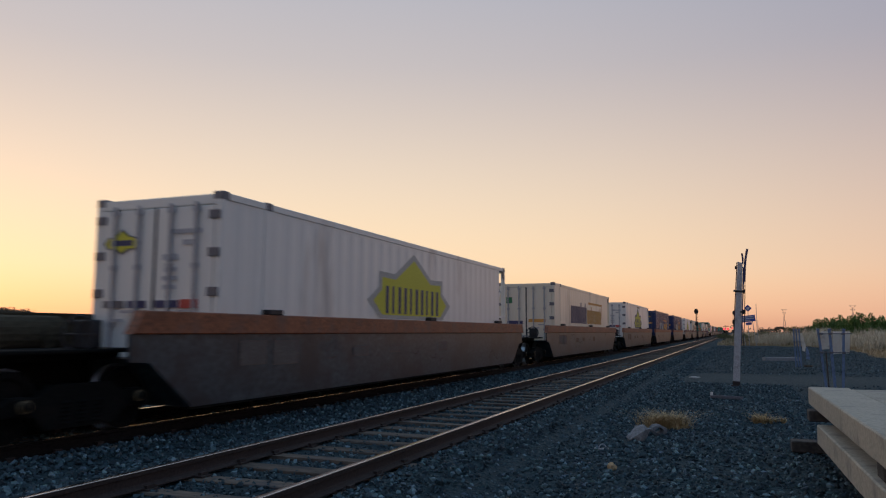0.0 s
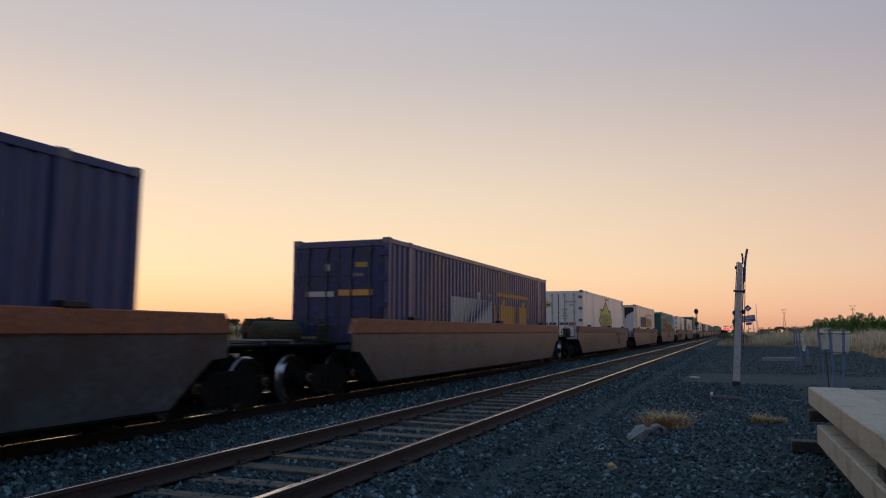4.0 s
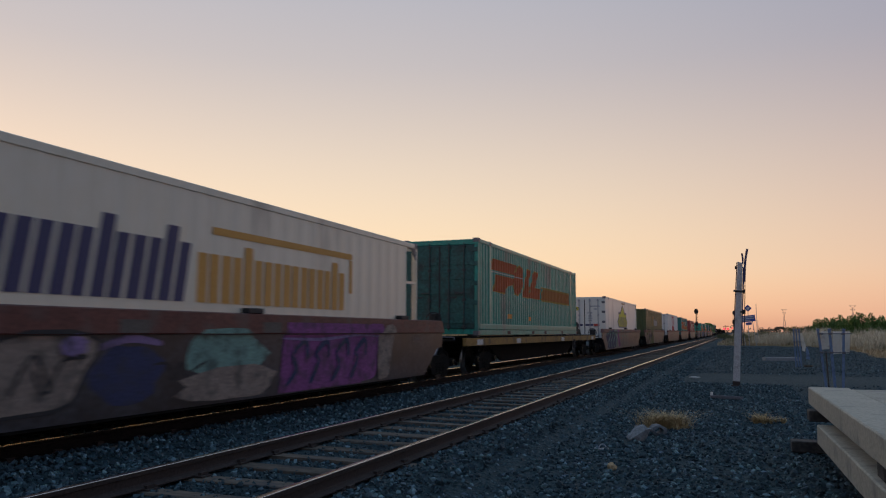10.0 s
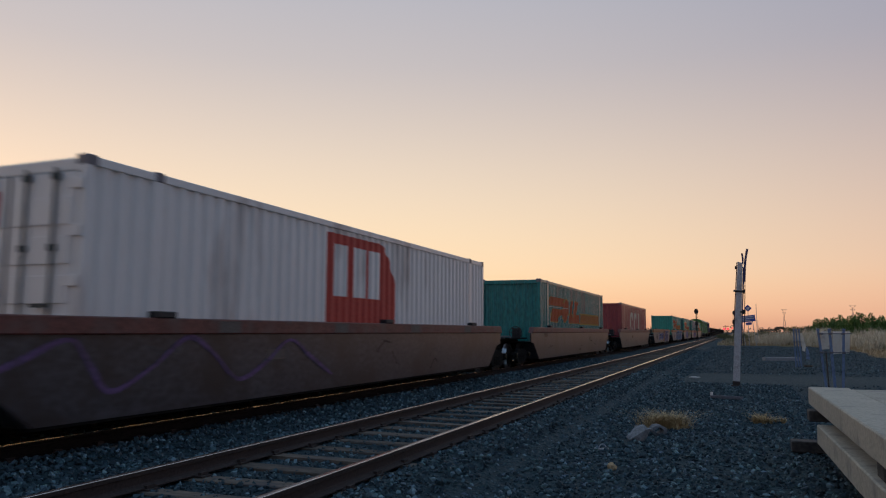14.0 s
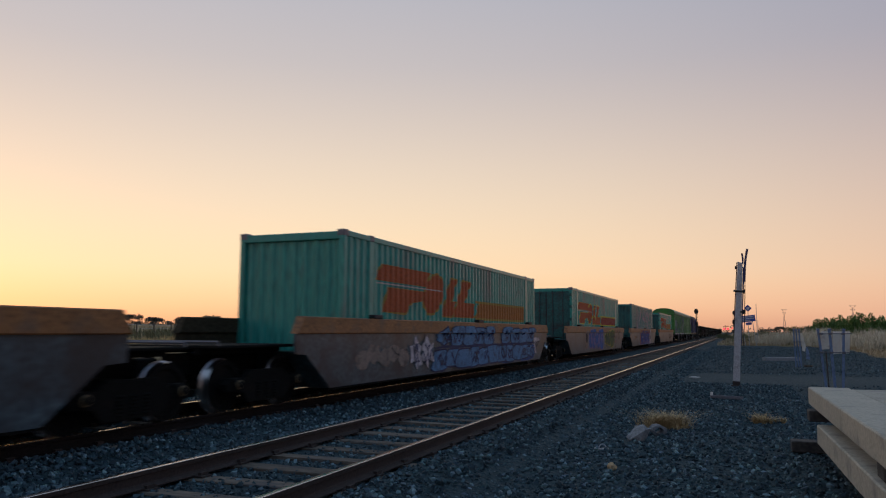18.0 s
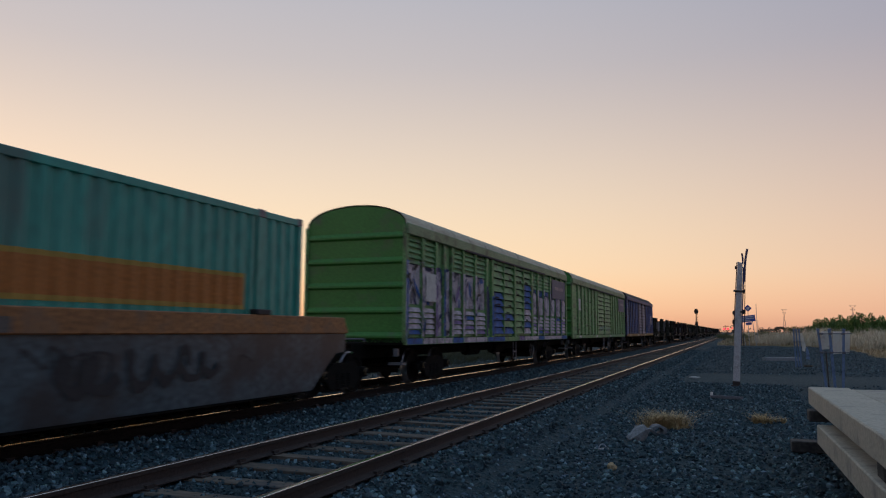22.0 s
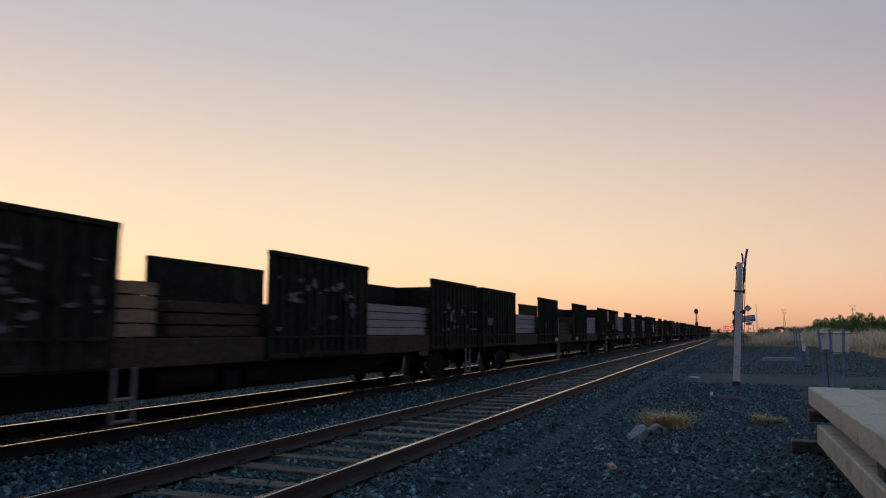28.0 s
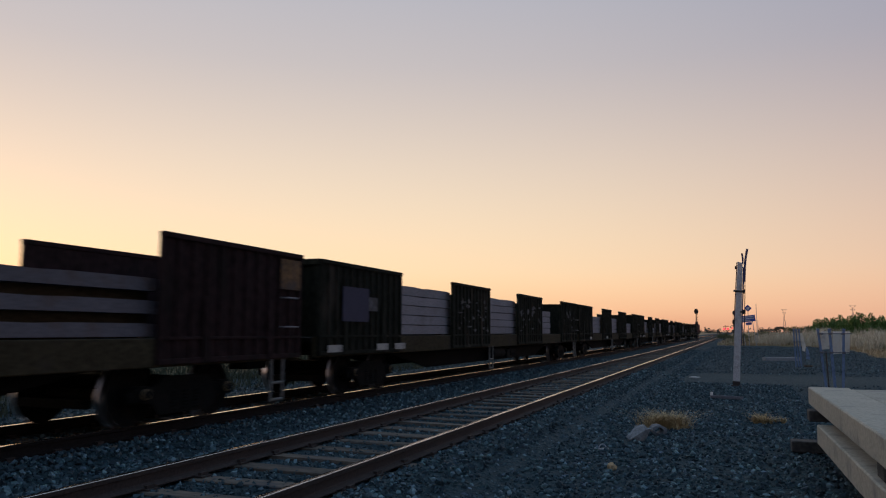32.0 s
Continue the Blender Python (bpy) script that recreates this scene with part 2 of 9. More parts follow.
M_LOGO_SCARLET = mat("scarlet_logo_paint", (0.55, 0.075, 0.052), 0.6, 0.0, 0.12, 1, 20, 0.03)


def spray(name, color):
    """Sprayed paint, patchy and worn back to the grey steel."""
    return mat(name, color, 0.7, 0.0, 0.3, 2.6, 25, 0.05, tuple(v * 0.25 + 0.03 for v in color), 0.42)


G_WHITE = spray("white_spray_paint", (0.56, 0.51, 0.54))
G_BLUE = spray("blue_spray_paint", (0.030, 0.110, 0.36))
G_PALE = spray("pale_blue_spray_paint", (0.085, 0.22, 0.40))
G_NAVY = spray("dark_blue_spray_paint", (0.03, 0.04, 0.11))
G_PURPLE = spray("magenta_spray_paint", (0.23, 0.06, 0.22))
G_LILAC = spray("lilac_spray_paint", (0.25, 0.17, 0.35))
G_TEAL = spray("mint_spray_paint", (0.17, 0.31, 0.27))
G_GREEN = spray("green_spray_paint", (0.075, 0.13, 0.028))
G_YELLOW = spray("yellow_spray_paint", (0.50, 0.42, 0.05))
G_TAN = spray("tan_spray_paint", (0.26, 0.205, 0.17))
G_RED = spray("red_spray_paint", (0.36, 0.09, 0.08))
M_BOARD_PRINT = mat("dull_board_print", (0.27, 0.26, 0.29), 0.6)
G_MURAL = spray("chalky_lilac_white_spray_paint", (0.58, 0.50, 0.54))
G_ROYAL = spray("royal_blue_spray_paint", (0.022, 0.055, 0.30))
G_RUST = spray("burnt_orange_spray_paint", (0.21, 0.080, 0.038))
G_VIOLET = spray("dull_violet_spray_paint", (0.085, 0.075, 0.19))
G_BLACK = spray("black_spray_paint", (0.025, 0.025, 0.028))

G_MAUVE = spray("dull_purple_spray_paint", (0.13, 0.075, 0.19))
M_SCRIBBLE = spray("faded_grey_scribble", (0.085, 0.085, 0.09))

# ---- mesh helpers ----


def box(bm, x0, x1, y0, y1, z0, z1, bevel=0.0):
    """A box in bm, with its edges chamfered if bevel is given."""
    vs = [bm.verts.new((x, y, z)) for x in (x0, x1) for y in (y0, y1) for z in (z0, z1)]
    fs = [bm.faces.new([vs[i] for i in q]) for q in ((0, 1, 3, 2), (4, 6, 7, 5), (0, 4, 5, 1), (2, 3, 7, 6), (0, 2, 6, 4), (1, 5, 7, 3))]
    if bevel:
        es = list({e for f in fs for e in f.edges})
        bmesh.ops.bevel(bm, geom=es, offset=bevel, segments=1, affect="EDGES")


def prism(bm, outline, x0, x1):
    """An outline of (y, z) points, anticlockwise seen from +x, pushed from x0 to x1."""
    a = [bm.verts.new((x0, y, z)) for y, z in outline]
    b = [bm.verts.new((x1, y, z)) for y, z in outline]
    k = len(outline)
    bm.faces.new(b)
    bm.faces.new(a[::-1])
    for i in range(k):
        j = (i + 1) % k
        bm.faces.new((a[i], a[j], b[j], b[i]))


def prism_y(bm, outline, y0, y1):
    """An outline of (x, z) points pushed from y0 to y1."""
    a = [bm.verts.new((x, y0, z)) for x, z in outline]
    b = [bm.verts.new((x, y1, z)) for x, z in outline]
    k = len(outline)
    bm.faces.new(a)
    bm.faces.new(b[::-1])
    for i in range(k):
        j = (i + 1) % k
        bm.faces.new((a[i], b[i], b[j], a[j]))


def tube(bm, p, q, r, sides=8):
    """A rod from p to q."""
    p, q = Vector(p), Vector(q)
    d = (q - p)
    m = d.to_track_quat("Z", "Y").to_matrix().to_4x4()
    rings = []
    for end in (p, q):
        rings.append([bm.verts.new(end + (m @ Vector((r * math.cos(2 * math.pi * i / sides), r * math.sin(2 * math.pi * i / sides), 0)))) for i in range(sides)])
    a, b = rings
    for i in range(sides):
        j = (i + 1) % sides
        bm.faces.new((a[i], a[j], b[j], b[i]))
    bm.faces.new(a[::-1])
    bm.faces.new(b)


def lathe_x(bm, profile, cx, cy, cz, sides=28, mats=None):
    """Turns (x, r) pairs about an axis along x."""
    rings = []
    for x, r in profile:
        rings.append([bm.verts.new((cx + x, cy + r * math.cos(2 * math.pi * i / sides), cz + r * math.sin(2 * math.pi * i / sides))) for i in range(sides)])
    for k in range(len(rings) - 1):
        for i in range(sides):
            j = (i + 1) % sides
            f = bm.faces.new((rings[k][i], rings[k][j], rings[k + 1][j], rings[k + 1][i]))
            if mats:
                f.material_index = mats[k]
    bm.faces.new(rings[0][::-1])
    bm.faces.new(rings[-1])


def finish(bm, name, *materials):
    me = bpy.data.meshes.new(name)
    bmesh.ops.recalc_face_normals(bm, faces=bm.faces)
    bm.to_mesh(me)
    bm.free()
    for m in materials:
        me.materials.append(m)
    return me


def part(name, bm, material, parent, label=""):
    """Links a bmesh, or a mesh already made, as one mesh object under a thing or a part."""
    me = bm if isinstance(bm, bpy.types.Mesh) else finish(bm, name, *(material if isinstance(material, (list, tuple)) else (material,)))
    ob = new(name, me)
    ob.parent = parent
    if label:
        ob["label"] = label
    return ob


def boxed(name, dims, material, parent, label="", bevel=0.0):
    bm = bmesh.new()
    box(bm, *dims, bevel)
    return part(name, bm, material, parent, label)


def thing(name, m, label, category, group="", kind=""):
    ob = new(name)
    ob.empty_display_size = 0.3
    ob.matrix_basis = m
    return tagged(ob, label, category, group, kind)


def wave(y, pitch=0.28, depth=0.045):
    """Depth of a corrugated side at y: flat outside, sloped, flat inside."""
    t = (y / pitch) % 1.0
    if t < 0.30:
        return 0.0
    if t < 0.48:
        return -depth * (t - 0.30) / 0.18
    if t < 0.82:
        return -depth
    return -depth * (1.0 - t) / 0.18


def wave_breaks(y0, y1, pitch=0.28):
    out = [y0]
    k = math.floor(y0 / pitch)
    while k * pitch < y1:
        for t in (0.0, 0.30, 0.48, 0.82):
            y = (k + t) * pitch
            if y0 + 1e-4 < y < y1 - 1e-4:
                out.append(y)
        k += 1
    return out + [y1]


def decal(name, polys, material, parent, x, profile=None, lift=0.004, label="", pitch=0.28):
    """Paint on a side wall: outlines of (y, z) laid on the wall's profile, lift metres proud of it. Bars become parts of their own."""
    if len(polys) > 1:
        return [decal(name, [p], material, parent, x, profile, lift + 0.0004 * (i % 3), label, pitch) for i, p in enumerate(polys)][0]
    bm = bmesh.new()
    known = {}
    for count, poly in enumerate(polys):
        ys = sorted({p[0] for p in poly})
        if profile:
            ys = sorted(set(ys) | set(wave_breaks(ys[0], ys[-1], pitch)[1:-1]))
        k = len(poly)

        def cuts(y):
            z = []
            for i in range(k):
                (a, b), (c, d) = poly[i], poly[(i + 1) % k]
                if (a - y) * (c - y) < 0:
                    z.append(b + (d - b) * (y - a) / (c - a))
            return sorted(z)
        for a, b in zip(ys, ys[1:]):
            if b - a < 2e-4:
                continue
            e = (b - a) * 0.002
            za, zb = cuts(a + e), cuts(b - e)
            if len(za) != len(zb):
                continue
            xa = x + lift + 0.0005 * (count % 6) + (profile(a) if profile else 0)
            xb = x + lift + 0.0005 * (count % 6) + (profile(b) if profile else 0)
            for i in range(0, len(za) - 1, 2):
                q = [(xa, a, za[i]), (xb, b, zb[i]), (xb, b, zb[i + 1]), (xa, a, za[i + 1])]
                vs = []
                for p in q:
                    key = (round(p[1], 4), round(p[2], 2))
                    if key not in known:
                        known[key] = bm.verts.new(p)
                    if known[key] not in vs:
                        vs.append(known[key])
                if len(vs) > 2 and not bm.faces.get(vs):
                    bm.faces.new(vs)
    me = bpy.data.meshes.new(name)
    bm.to_mesh(me)
    bm.free()
    me.materials.append(material)
    ob = new(name, me)
    ob.parent = parent
    if label:
        ob["label"] = label
    return ob


def rect(y0, y1, z0, z1, skew=0.0):
    return [(y0, z0), (y1, z0), (y1 + skew, z1), (y0 + skew, z1)]


def sheet(name, verts, faces, material, smooth=False):
    me = bpy.data.meshes.new(name)
    me.from_pydata(verts, [], faces)
    me.materials.append(material)
    if smooth:
        me.shade_smooth()
    return me


MOVING = []                    # things that ride with the train, with their place at the start
WHEELS = []                    # (wheelset, place in its bogie)


def rides(ob, u, z, x=FAR):
    """Sets a thing on the train, u drawing units down its length and z high."""
    u, z = u * LONG + AHEAD, RT + (z - RT) * HIGH
    ob.matrix_basis = pose(x, u, z)
    MOVING.append((ob, x, u, z))
    return ob


def to_metres(things):
    """Turns the drawing units of the train's parts into metres; running gear keeps its round wheels."""
    seen = set()

    def grow_mesh(ob, size):
        if ob.data and ob.data.name not in seen:
            seen.add(ob.data.name)
            ob.data.transform(Matrix.Diagonal((*size, 1)))

    def settle(ob, size):
        ob.location = [a * b for a, b in zip(ob.location, size)]
        inner = size
        if ob.name.startswith("bogie"):
            inner = (BOGIE_WIDE, BOGIE_WIDE, WHEEL_SIZE)
        elif ob.name.startswith("wheelset"):
            inner = (BOGIE_WIDE, WHEEL_SIZE, WHEEL_SIZE)
        elif ob.name.startswith("brake_wheel"):
            inner = (1.05,) * 3
        grow_mesh(ob, inner)
        for child in ob.children:
            settle(child, inner)
    for ob in things:
        for child in ob.children:
            settle(child, (WIDE, LONG, HIGH))

# ---- ground ----


def smooth_step(a, b, v):
    t = max(0.0, min(1.0, (v - a) / (b - a)))
    return t * t * (3 - 2 * t)


def ground_height(x, y):
    """Flat gravel, two low ballast beds, a field that climbs gently on the far side, a low grassed bank on this side."""
    z = 0.0
    bed = smooth_step(FAR - 2.95, FAR - 1.75, x) * (1 - smooth_step(NEAR + 1.15, NEAR + 2.35, x))
    z += 0.055 * bed
    for c, lift in ((NEAR, 0.105), (FAR, 0.055)):
        off = abs(x - c)
        z += lift * smooth_step(0.92, 1.06, off) * (1 - smooth_step(1.45, 1.8, off))
        if lift > 0.1:
            z += 0.045 * (1 - smooth_step(0.92, 1.06, off))
    dip = smooth_step(FAR + 0.8, FAR + 1.5, x) * (1 - smooth_step(NEAR - 1.7, NEAR - 1.1, x))
    z -= 0.03 * dip
    far = max(0.0, -x - 11.9)
    z += 0.72 * smooth_step(4, 17, far) + 0.0115 * max(0.0, far - 22)
    if x > 2 and y > 20:
        edge = bank_edge(y)
        z += 0.75 * smooth_step(edge, edge + 9, x) + 0.006 * max(0.0, x - edge - 9)
    if y > 95:
        z += 0.35 * smooth_step(0, 8, x) * smooth_step(95, 130, y)
    z += 0.03 * (noise.noise(Vector((x * 0.35, y * 0.35, 0.0)))) * (1 - bed * 0.8)
    z += 0.12 * noise.noise(Vector((x * 0.03, y * 0.03, 3.0))) * smooth_step(15, 60, abs(x) + max(0, y - 60) * 0.3)
    return z


def bank_edge(y):
    """Where the gravel gives way to grass, on the side of the camera."""
    return 8.7 - 8.2 * smooth_step(82, 95, y) + 0.5 * math.sin(y * 0.21) + 0.3 * math.sin(y * 0.53 + 1)


def grassiness(x, y):
    """0 on gravel, 1 on grass."""
    left = smooth_step(-18.3, -15.3, x)
    g = 1 - left if x < 0 else 0.0
    if x > -2:
        g = max(g, smooth_step(bank_edge(y) - 0.5, bank_edge(y) + 0.7, x)) if y > 20 else max(g, smooth_step(10, 14, x))
    if y > 100:
        g = max(g, smooth_step(100, 125, y) * smooth_step(-2.6, -1.6, x))
    return g


def axis_steps(lo, hi, centre, first, grow):
    """Grid lines that lie close together near centre and spread outwards."""
    out, s, v = [centre], first, centre
    while v < hi:
        v += s
        s *= grow
        out.append(min(v, hi))
    s, v = first, centre
    while v > lo:
        v -= s
        s *= grow
        out.append(max(v, lo))
    return sorted(set(out))


def make_ground():
    xs = axis_steps(-2600, 2600, -4.0, 0.22, 1.045)
    ys = axis_steps(-600, 4200, 12.0, 0.35, 1.04)
    nx = len(xs)
    verts = [(x, y, ground_height(x, y)) for y in ys for x in xs]
    faces = [(j * nx + i, j * nx + i + 1, (j + 1) * nx + i + 1, (j + 1) * nx + i) for j in range(len(ys) - 1) for i in range(nx - 1)]
    m = bpy.data.materials.new("gravel_and_dry_grass")
    m.use_nodes = True
    nt = m.node_tree
    n, ln = nt.nodes, nt.links
    b = n["Principled BSDF"]
    b.inputs["Roughness"].default_value = 0.95
    b.inputs["Specular IOR Level"].default_value = 0.25
    tc = n.new("ShaderNodeTexCoord")

    def ntex(kind, sc, detail=5.0):
        t = n.new(kind)
        t.inputs["Scale"].default_value = sc
        if kind == "ShaderNodeTexNoise":
            t.inputs["Detail"].default_value = detail
        ln.new(tc.outputs["Object"], t.inputs["Vector"])
        return t

    def mixed(fac, a, c):
        q = n.new("ShaderNodeMix")
        q.data_type = "RGBA"
        for key, v in (("Factor", fac), ("A", a), ("B", c)):
            if hasattr(v, "is_linked"):
                ln.new(v, q.inputs[key])
            else:
                q.inputs[key].default_value = (*v, 1) if key != "Factor" else v
        return q.outputs["Result"]
    cell = ntex("ShaderNodeTexVoronoi", 19.0)
    cell2 = ntex("ShaderNodeTexVoronoi", 43.0)
    broad = ntex("ShaderNodeTexNoise", 0.55)
    mid = ntex("ShaderNodeTexNoise", 3.0)
    pebble = mixed(cell.outputs["Color"], (0.00864, 0.01926, 0.0255), (0.05568, 0.09951, 0.1142))
    pebble = mixed(mid.outputs["Fac"], pebble, (0.0288, 0.0535, 0.06222))
    dust = n.new("ShaderNodeMapRange")
    dust.inputs["From Min"].default_value, dust.inputs["From Max"].default_value = 0.52, 0.75
    dust.inputs["To Max"].default_value = 0.45
    ln.new(broad.outputs["Fac"], dust.inputs["Value"])
    pebble = mixed(dust.outputs[0], pebble, (0.04512, 0.07062, 0.07548))
    road = n.new("ShaderNodeAttribute")
    road.attribute_name = "road"
    packed = mixed(mid.outputs["Fac"], (0.04608, 0.06848, 0.07344), (0.07872, 0.107, 0.1091))
    pebble = mixed(road.outputs["Fac"], pebble, packed)
    blade = ntex("ShaderNodeTexNoise", 7.0, 8.0)
    straw = mixed(blade.outputs["Fac"], (0.17, 0.115, 0.055), (0.42, 0.31, 0.17))
    green = n.new("ShaderNodeMapRange")
    green.inputs["From Min"].default_value, green.inputs["From Max"].default_value = 0.5, 0.72
    patch = ntex("ShaderNodeTexNoise", 0.16)
    ln.new(patch.outputs["Fac"], green.inputs["Value"])
    straw = mixed(green.outputs[0], straw, (0.15, 0.14, 0.065))
    grass = n.new("ShaderNodeAttribute")
    grass.attribute_name = "grass"
    rag = n.new("ShaderNodeMath")
    rag.operation = "ADD"
    ln.new(grass.outputs["Fac"], rag.inputs[0])
    sub = n.new("ShaderNodeMapRange")
    sub.inputs["To Min"].default_value, sub.inputs["To Max"].default_value = -0.35, 0.35
    ln.new(blade.outputs["Fac"], sub.inputs["Value"])
    ln.new(sub.outputs[0], rag.inputs[1])
    hard = n.new("ShaderNodeMapRange")
    hard.inputs["From Min"].default_value, hard.inputs["From Max"].default_value = 0.35, 0.65
    ln.new(rag.outputs[0], hard.inputs["Value"])
    ln.new(mixed(hard.outputs[0], pebble, straw), b.inputs["Base Color"])
    bp = n.new("ShaderNodeBump")
    bp.inputs["Strength"].default_value, bp.inputs["Distance"].default_value = 0.9, 0.04
    hsum = n.new("ShaderNodeMath")
    hsum.operation = "MULTIPLY_ADD"
    hsum.inputs[1].default_value = 0.5
    ln.new(cell2.outputs["Distance"], hsum.inputs[0])
    ln.new(cell.outputs["Distance"], hsum.inputs[2])
    ln.new(hsum.outputs[0], bp.inputs["Height"])
    ln.new(bp.outputs[0], b.inputs["Normal"])
    me = sheet("ground", verts, faces, m, True)
    g = me.attributes.new("grass", "FLOAT", "POINT")
    r = me.attributes.new("road", "FLOAT", "POINT")
    for i, (x, y, z) in enumerate(verts):
        g.data[i].value = grassiness(x, y)
        off = y - 26.2 - 0.10 * (x + 2) + 0.4 * math.sin(x * 0.3)
        r.data[i].value = (1 - smooth_step(1.8, 3.6, abs(off))) * 0.8
    return tagged(new("ground", me), "dark blue-grey gravel ground with dry grass beyond", "ground", kind="structure")


make_ground()

# ---- loose ballast stones ----


def stone_mesh(rng, count, place, lo, hi):
    """Many angular stones in one mesh: squashed octahedra and cubes with their corners pushed about."""
    base = np.array([(1, 0, 0), (-1, 0, 0), (0, 1, 0), (0, -1, 0), (0, 0, 1), (0, 0, -1), (.6, .6, .6), (-.6, -.6, .6)], float)
    tri = [(0, 6, 4), (0, 2, 6), (2, 4, 6), (2, 1, 4), (1, 7, 4), (1, 3, 7), (3, 4, 7), (3, 0, 4), (2, 0, 5), (1, 2, 5), (3, 1, 5), (0, 3, 5)]
    verts, faces = [], []
    for k in range(count):
        x, y = place(rng)
        s = lo + (hi - lo) * rng.random() ** 2
        p = base * rng.uniform(0.7, 1.3, (8, 3)) * s * rng.uniform(0.65, 1.25, 3)
        a, c = rng.uniform(0, 6.283), rng.uniform(-0.9, 0.9)
        ca, sa, cc, sc = math.cos(a), math.sin(a), math.cos(c), math.sin(c)
        p = p @ np.array([[ca, sa, 0], [-sa, ca, 0], [0, 0, 1]]) @ np.array([[1, 0, 0], [0, cc, sc], [0, -sc, cc]])
        p += (x, y, ground_height(x, y) + s * 0.35)
        o = len(verts)
        verts += p.tolist()
        faces += [(o + i, o + j, o + l) for i, j, l in tri]
    return verts, faces


def near_bias(rng, y0, y1):
    return y0 + (y1 - y0) * rng.random() ** (1.7 if y1 < 60 else 1.15)


def clear_of_rail(x):
    return all(abs(x - c) > 0.09 for c in (NEAR - 0.80, NEAR + 0.80, FAR - 0.78, FAR + 0.78))


def stones(name, label, seed, count, x0, x1, y0, y1, lo, hi):
    rng = np.random.default_rng(seed)

    def place(r):
        while True:
            x, y = r.uniform(x0, x1), near_bias(r, y0, y1)
            if clear_of_rail(x):
                return x, y
    v, f = stone_mesh(rng, count, place, lo, hi)
    m = bpy.data.materials.get("ballast_stone")
    if not m:
        m = bpy.data.materials.new("ballast_stone")
        m.use_nodes = True
        n, ln = m.node_tree.nodes, m.node_tree.links
        b = n["Principled BSDF"]
        b.inputs["Roughness"].default_value = 0.8
        geo = n.new("ShaderNodeNewGeometry")
        rp = n.new("ShaderNodeValToRGB")
        e = rp.color_ramp.elements
        e[0].color, e[1].color = (0.010, 0.024, 0.031, 1), (0.180, 0.272, 0.300, 1)
        mid = e.new(0.75)
        mid.color = (0.049, 0.093, 0.112, 1)
        ln.new(geo.outputs["Random Per Island"], rp.inputs[0])
        nz = n.new("ShaderNodeTexNoise")
        nz.inputs["Scale"].default_value = 45.0
        mx = n.new("ShaderNodeMix")
        mx.data_type, mx.blend_type = "RGBA", "OVERLAY"
        mx.inputs["Factor"].default_value = 0.4
        ln.new(rp.outputs[0], mx.inputs["A"])
        ln.new(nz.outputs["Color"], mx.inputs["B"])
        ln.new(mx.outputs["Result"], b.inputs["Base Color"])
    return tagged(new(name, sheet(name, v, f, m)), label, "ballast", kind="stuff")


stones("ballast_stones", "angular blue-grey crushed rock beside the near rail", 1, 22000, NEAR + 0.88, 1.4, 3.6, 24, 0.013, 0.036)
stones("ballast_stones", "angular blue-grey crushed rock between the tracks", 2, 12000, FAR + 0.85, NEAR - 0.9, 4.0, 40, 0.018, 0.044)
stones("ballast_stones", "crushed rock between the rails of the near track", 3, 5500, NEAR - 0.75, NEAR + 0.75, 4.0, 34, 0.014, 0.034)
stones("ballast_stones", "crushed rock under the far track", 4, 11000, FAR - 4.9, FAR + 0.75, 6.0, 44, 0.018, 0.044)
stones("ballast_stones", "scattered stones on the gravel yard", 5, 16000, -2.2, 9.0, 29.5, 84, 0.014, 0.036)
stones("ballast_stones", "crushed rock beside the near rail beyond the track crossing", 6, 4000, NEAR + 0.9, -1.6, 24, 60, 0.016, 0.040)
stones("ballast_stones", "loose stones on the yard before the crossing road", 7, 3500, -1.0, 8.0, 12, 24.5, 0.012, 0.034)

# ---- tracks ----


def rail_profile():
    """Half a flat-bottomed rail, foot to head, as (offset, height) with the head's top at 0."""
    half = [(0.070, -0.159), (0.070, -0.150), (0.020, -0.134), (0.009, -0.120), (0.009, -0.052), (0.033, -0.040), (0.035, -0.012), (0.0325, -0.0036), (0.028, -0.00116), (0.022, -0.00071), (0.016, -0.00035), (0.010, -0.0001), (0.004, 0.0)]
    return half + [(-a, b) for a, b in reversed(half)]


def make_rail(parent, x, y0, y1, bright, band, head, web):
    """One rail; bright is the steel of the running band, band its half width."""
    prof = rail_profile()
    bm = bmesh.new()
    a = [bm.verts.new((x + p, y0, head + h)) for p, h in prof]
    b = [bm.verts.new((x + p, y1, head + h)) for p, h in prof]
    k = len(prof)
    for i in range(k):
        j = (i + 1) % k
        f = bm.faces.new((a[i], a[j], b[j], b[i]))
        if min(prof[i][1], prof[j][1]) > -0.01:
            f.material_index = 1 if max(abs(prof[i][0]), abs(prof[j][0])) <= band else 2
    bm.faces.new(a[::-1])
    bm.faces.new(b)
    return part("rail", bm, (web, bright, M_RAILDULL), parent, "rail with a polished band and rusty sides")


def sleeper_mesh(name, long, wide, high, rng, material=None):
    bm = bmesh.new()
    box(bm, -long / 2, long / 2, -wide / 2, wide / 2, -high, 0, 0.012)
    for v in bm.verts:
        v.co += Vector((rng.uniform(-.012, .012), rng.uniform(-.01, .01), rng.uniform(-.008, .004)))
    return finish(bm, name, material or M_TIMBER)


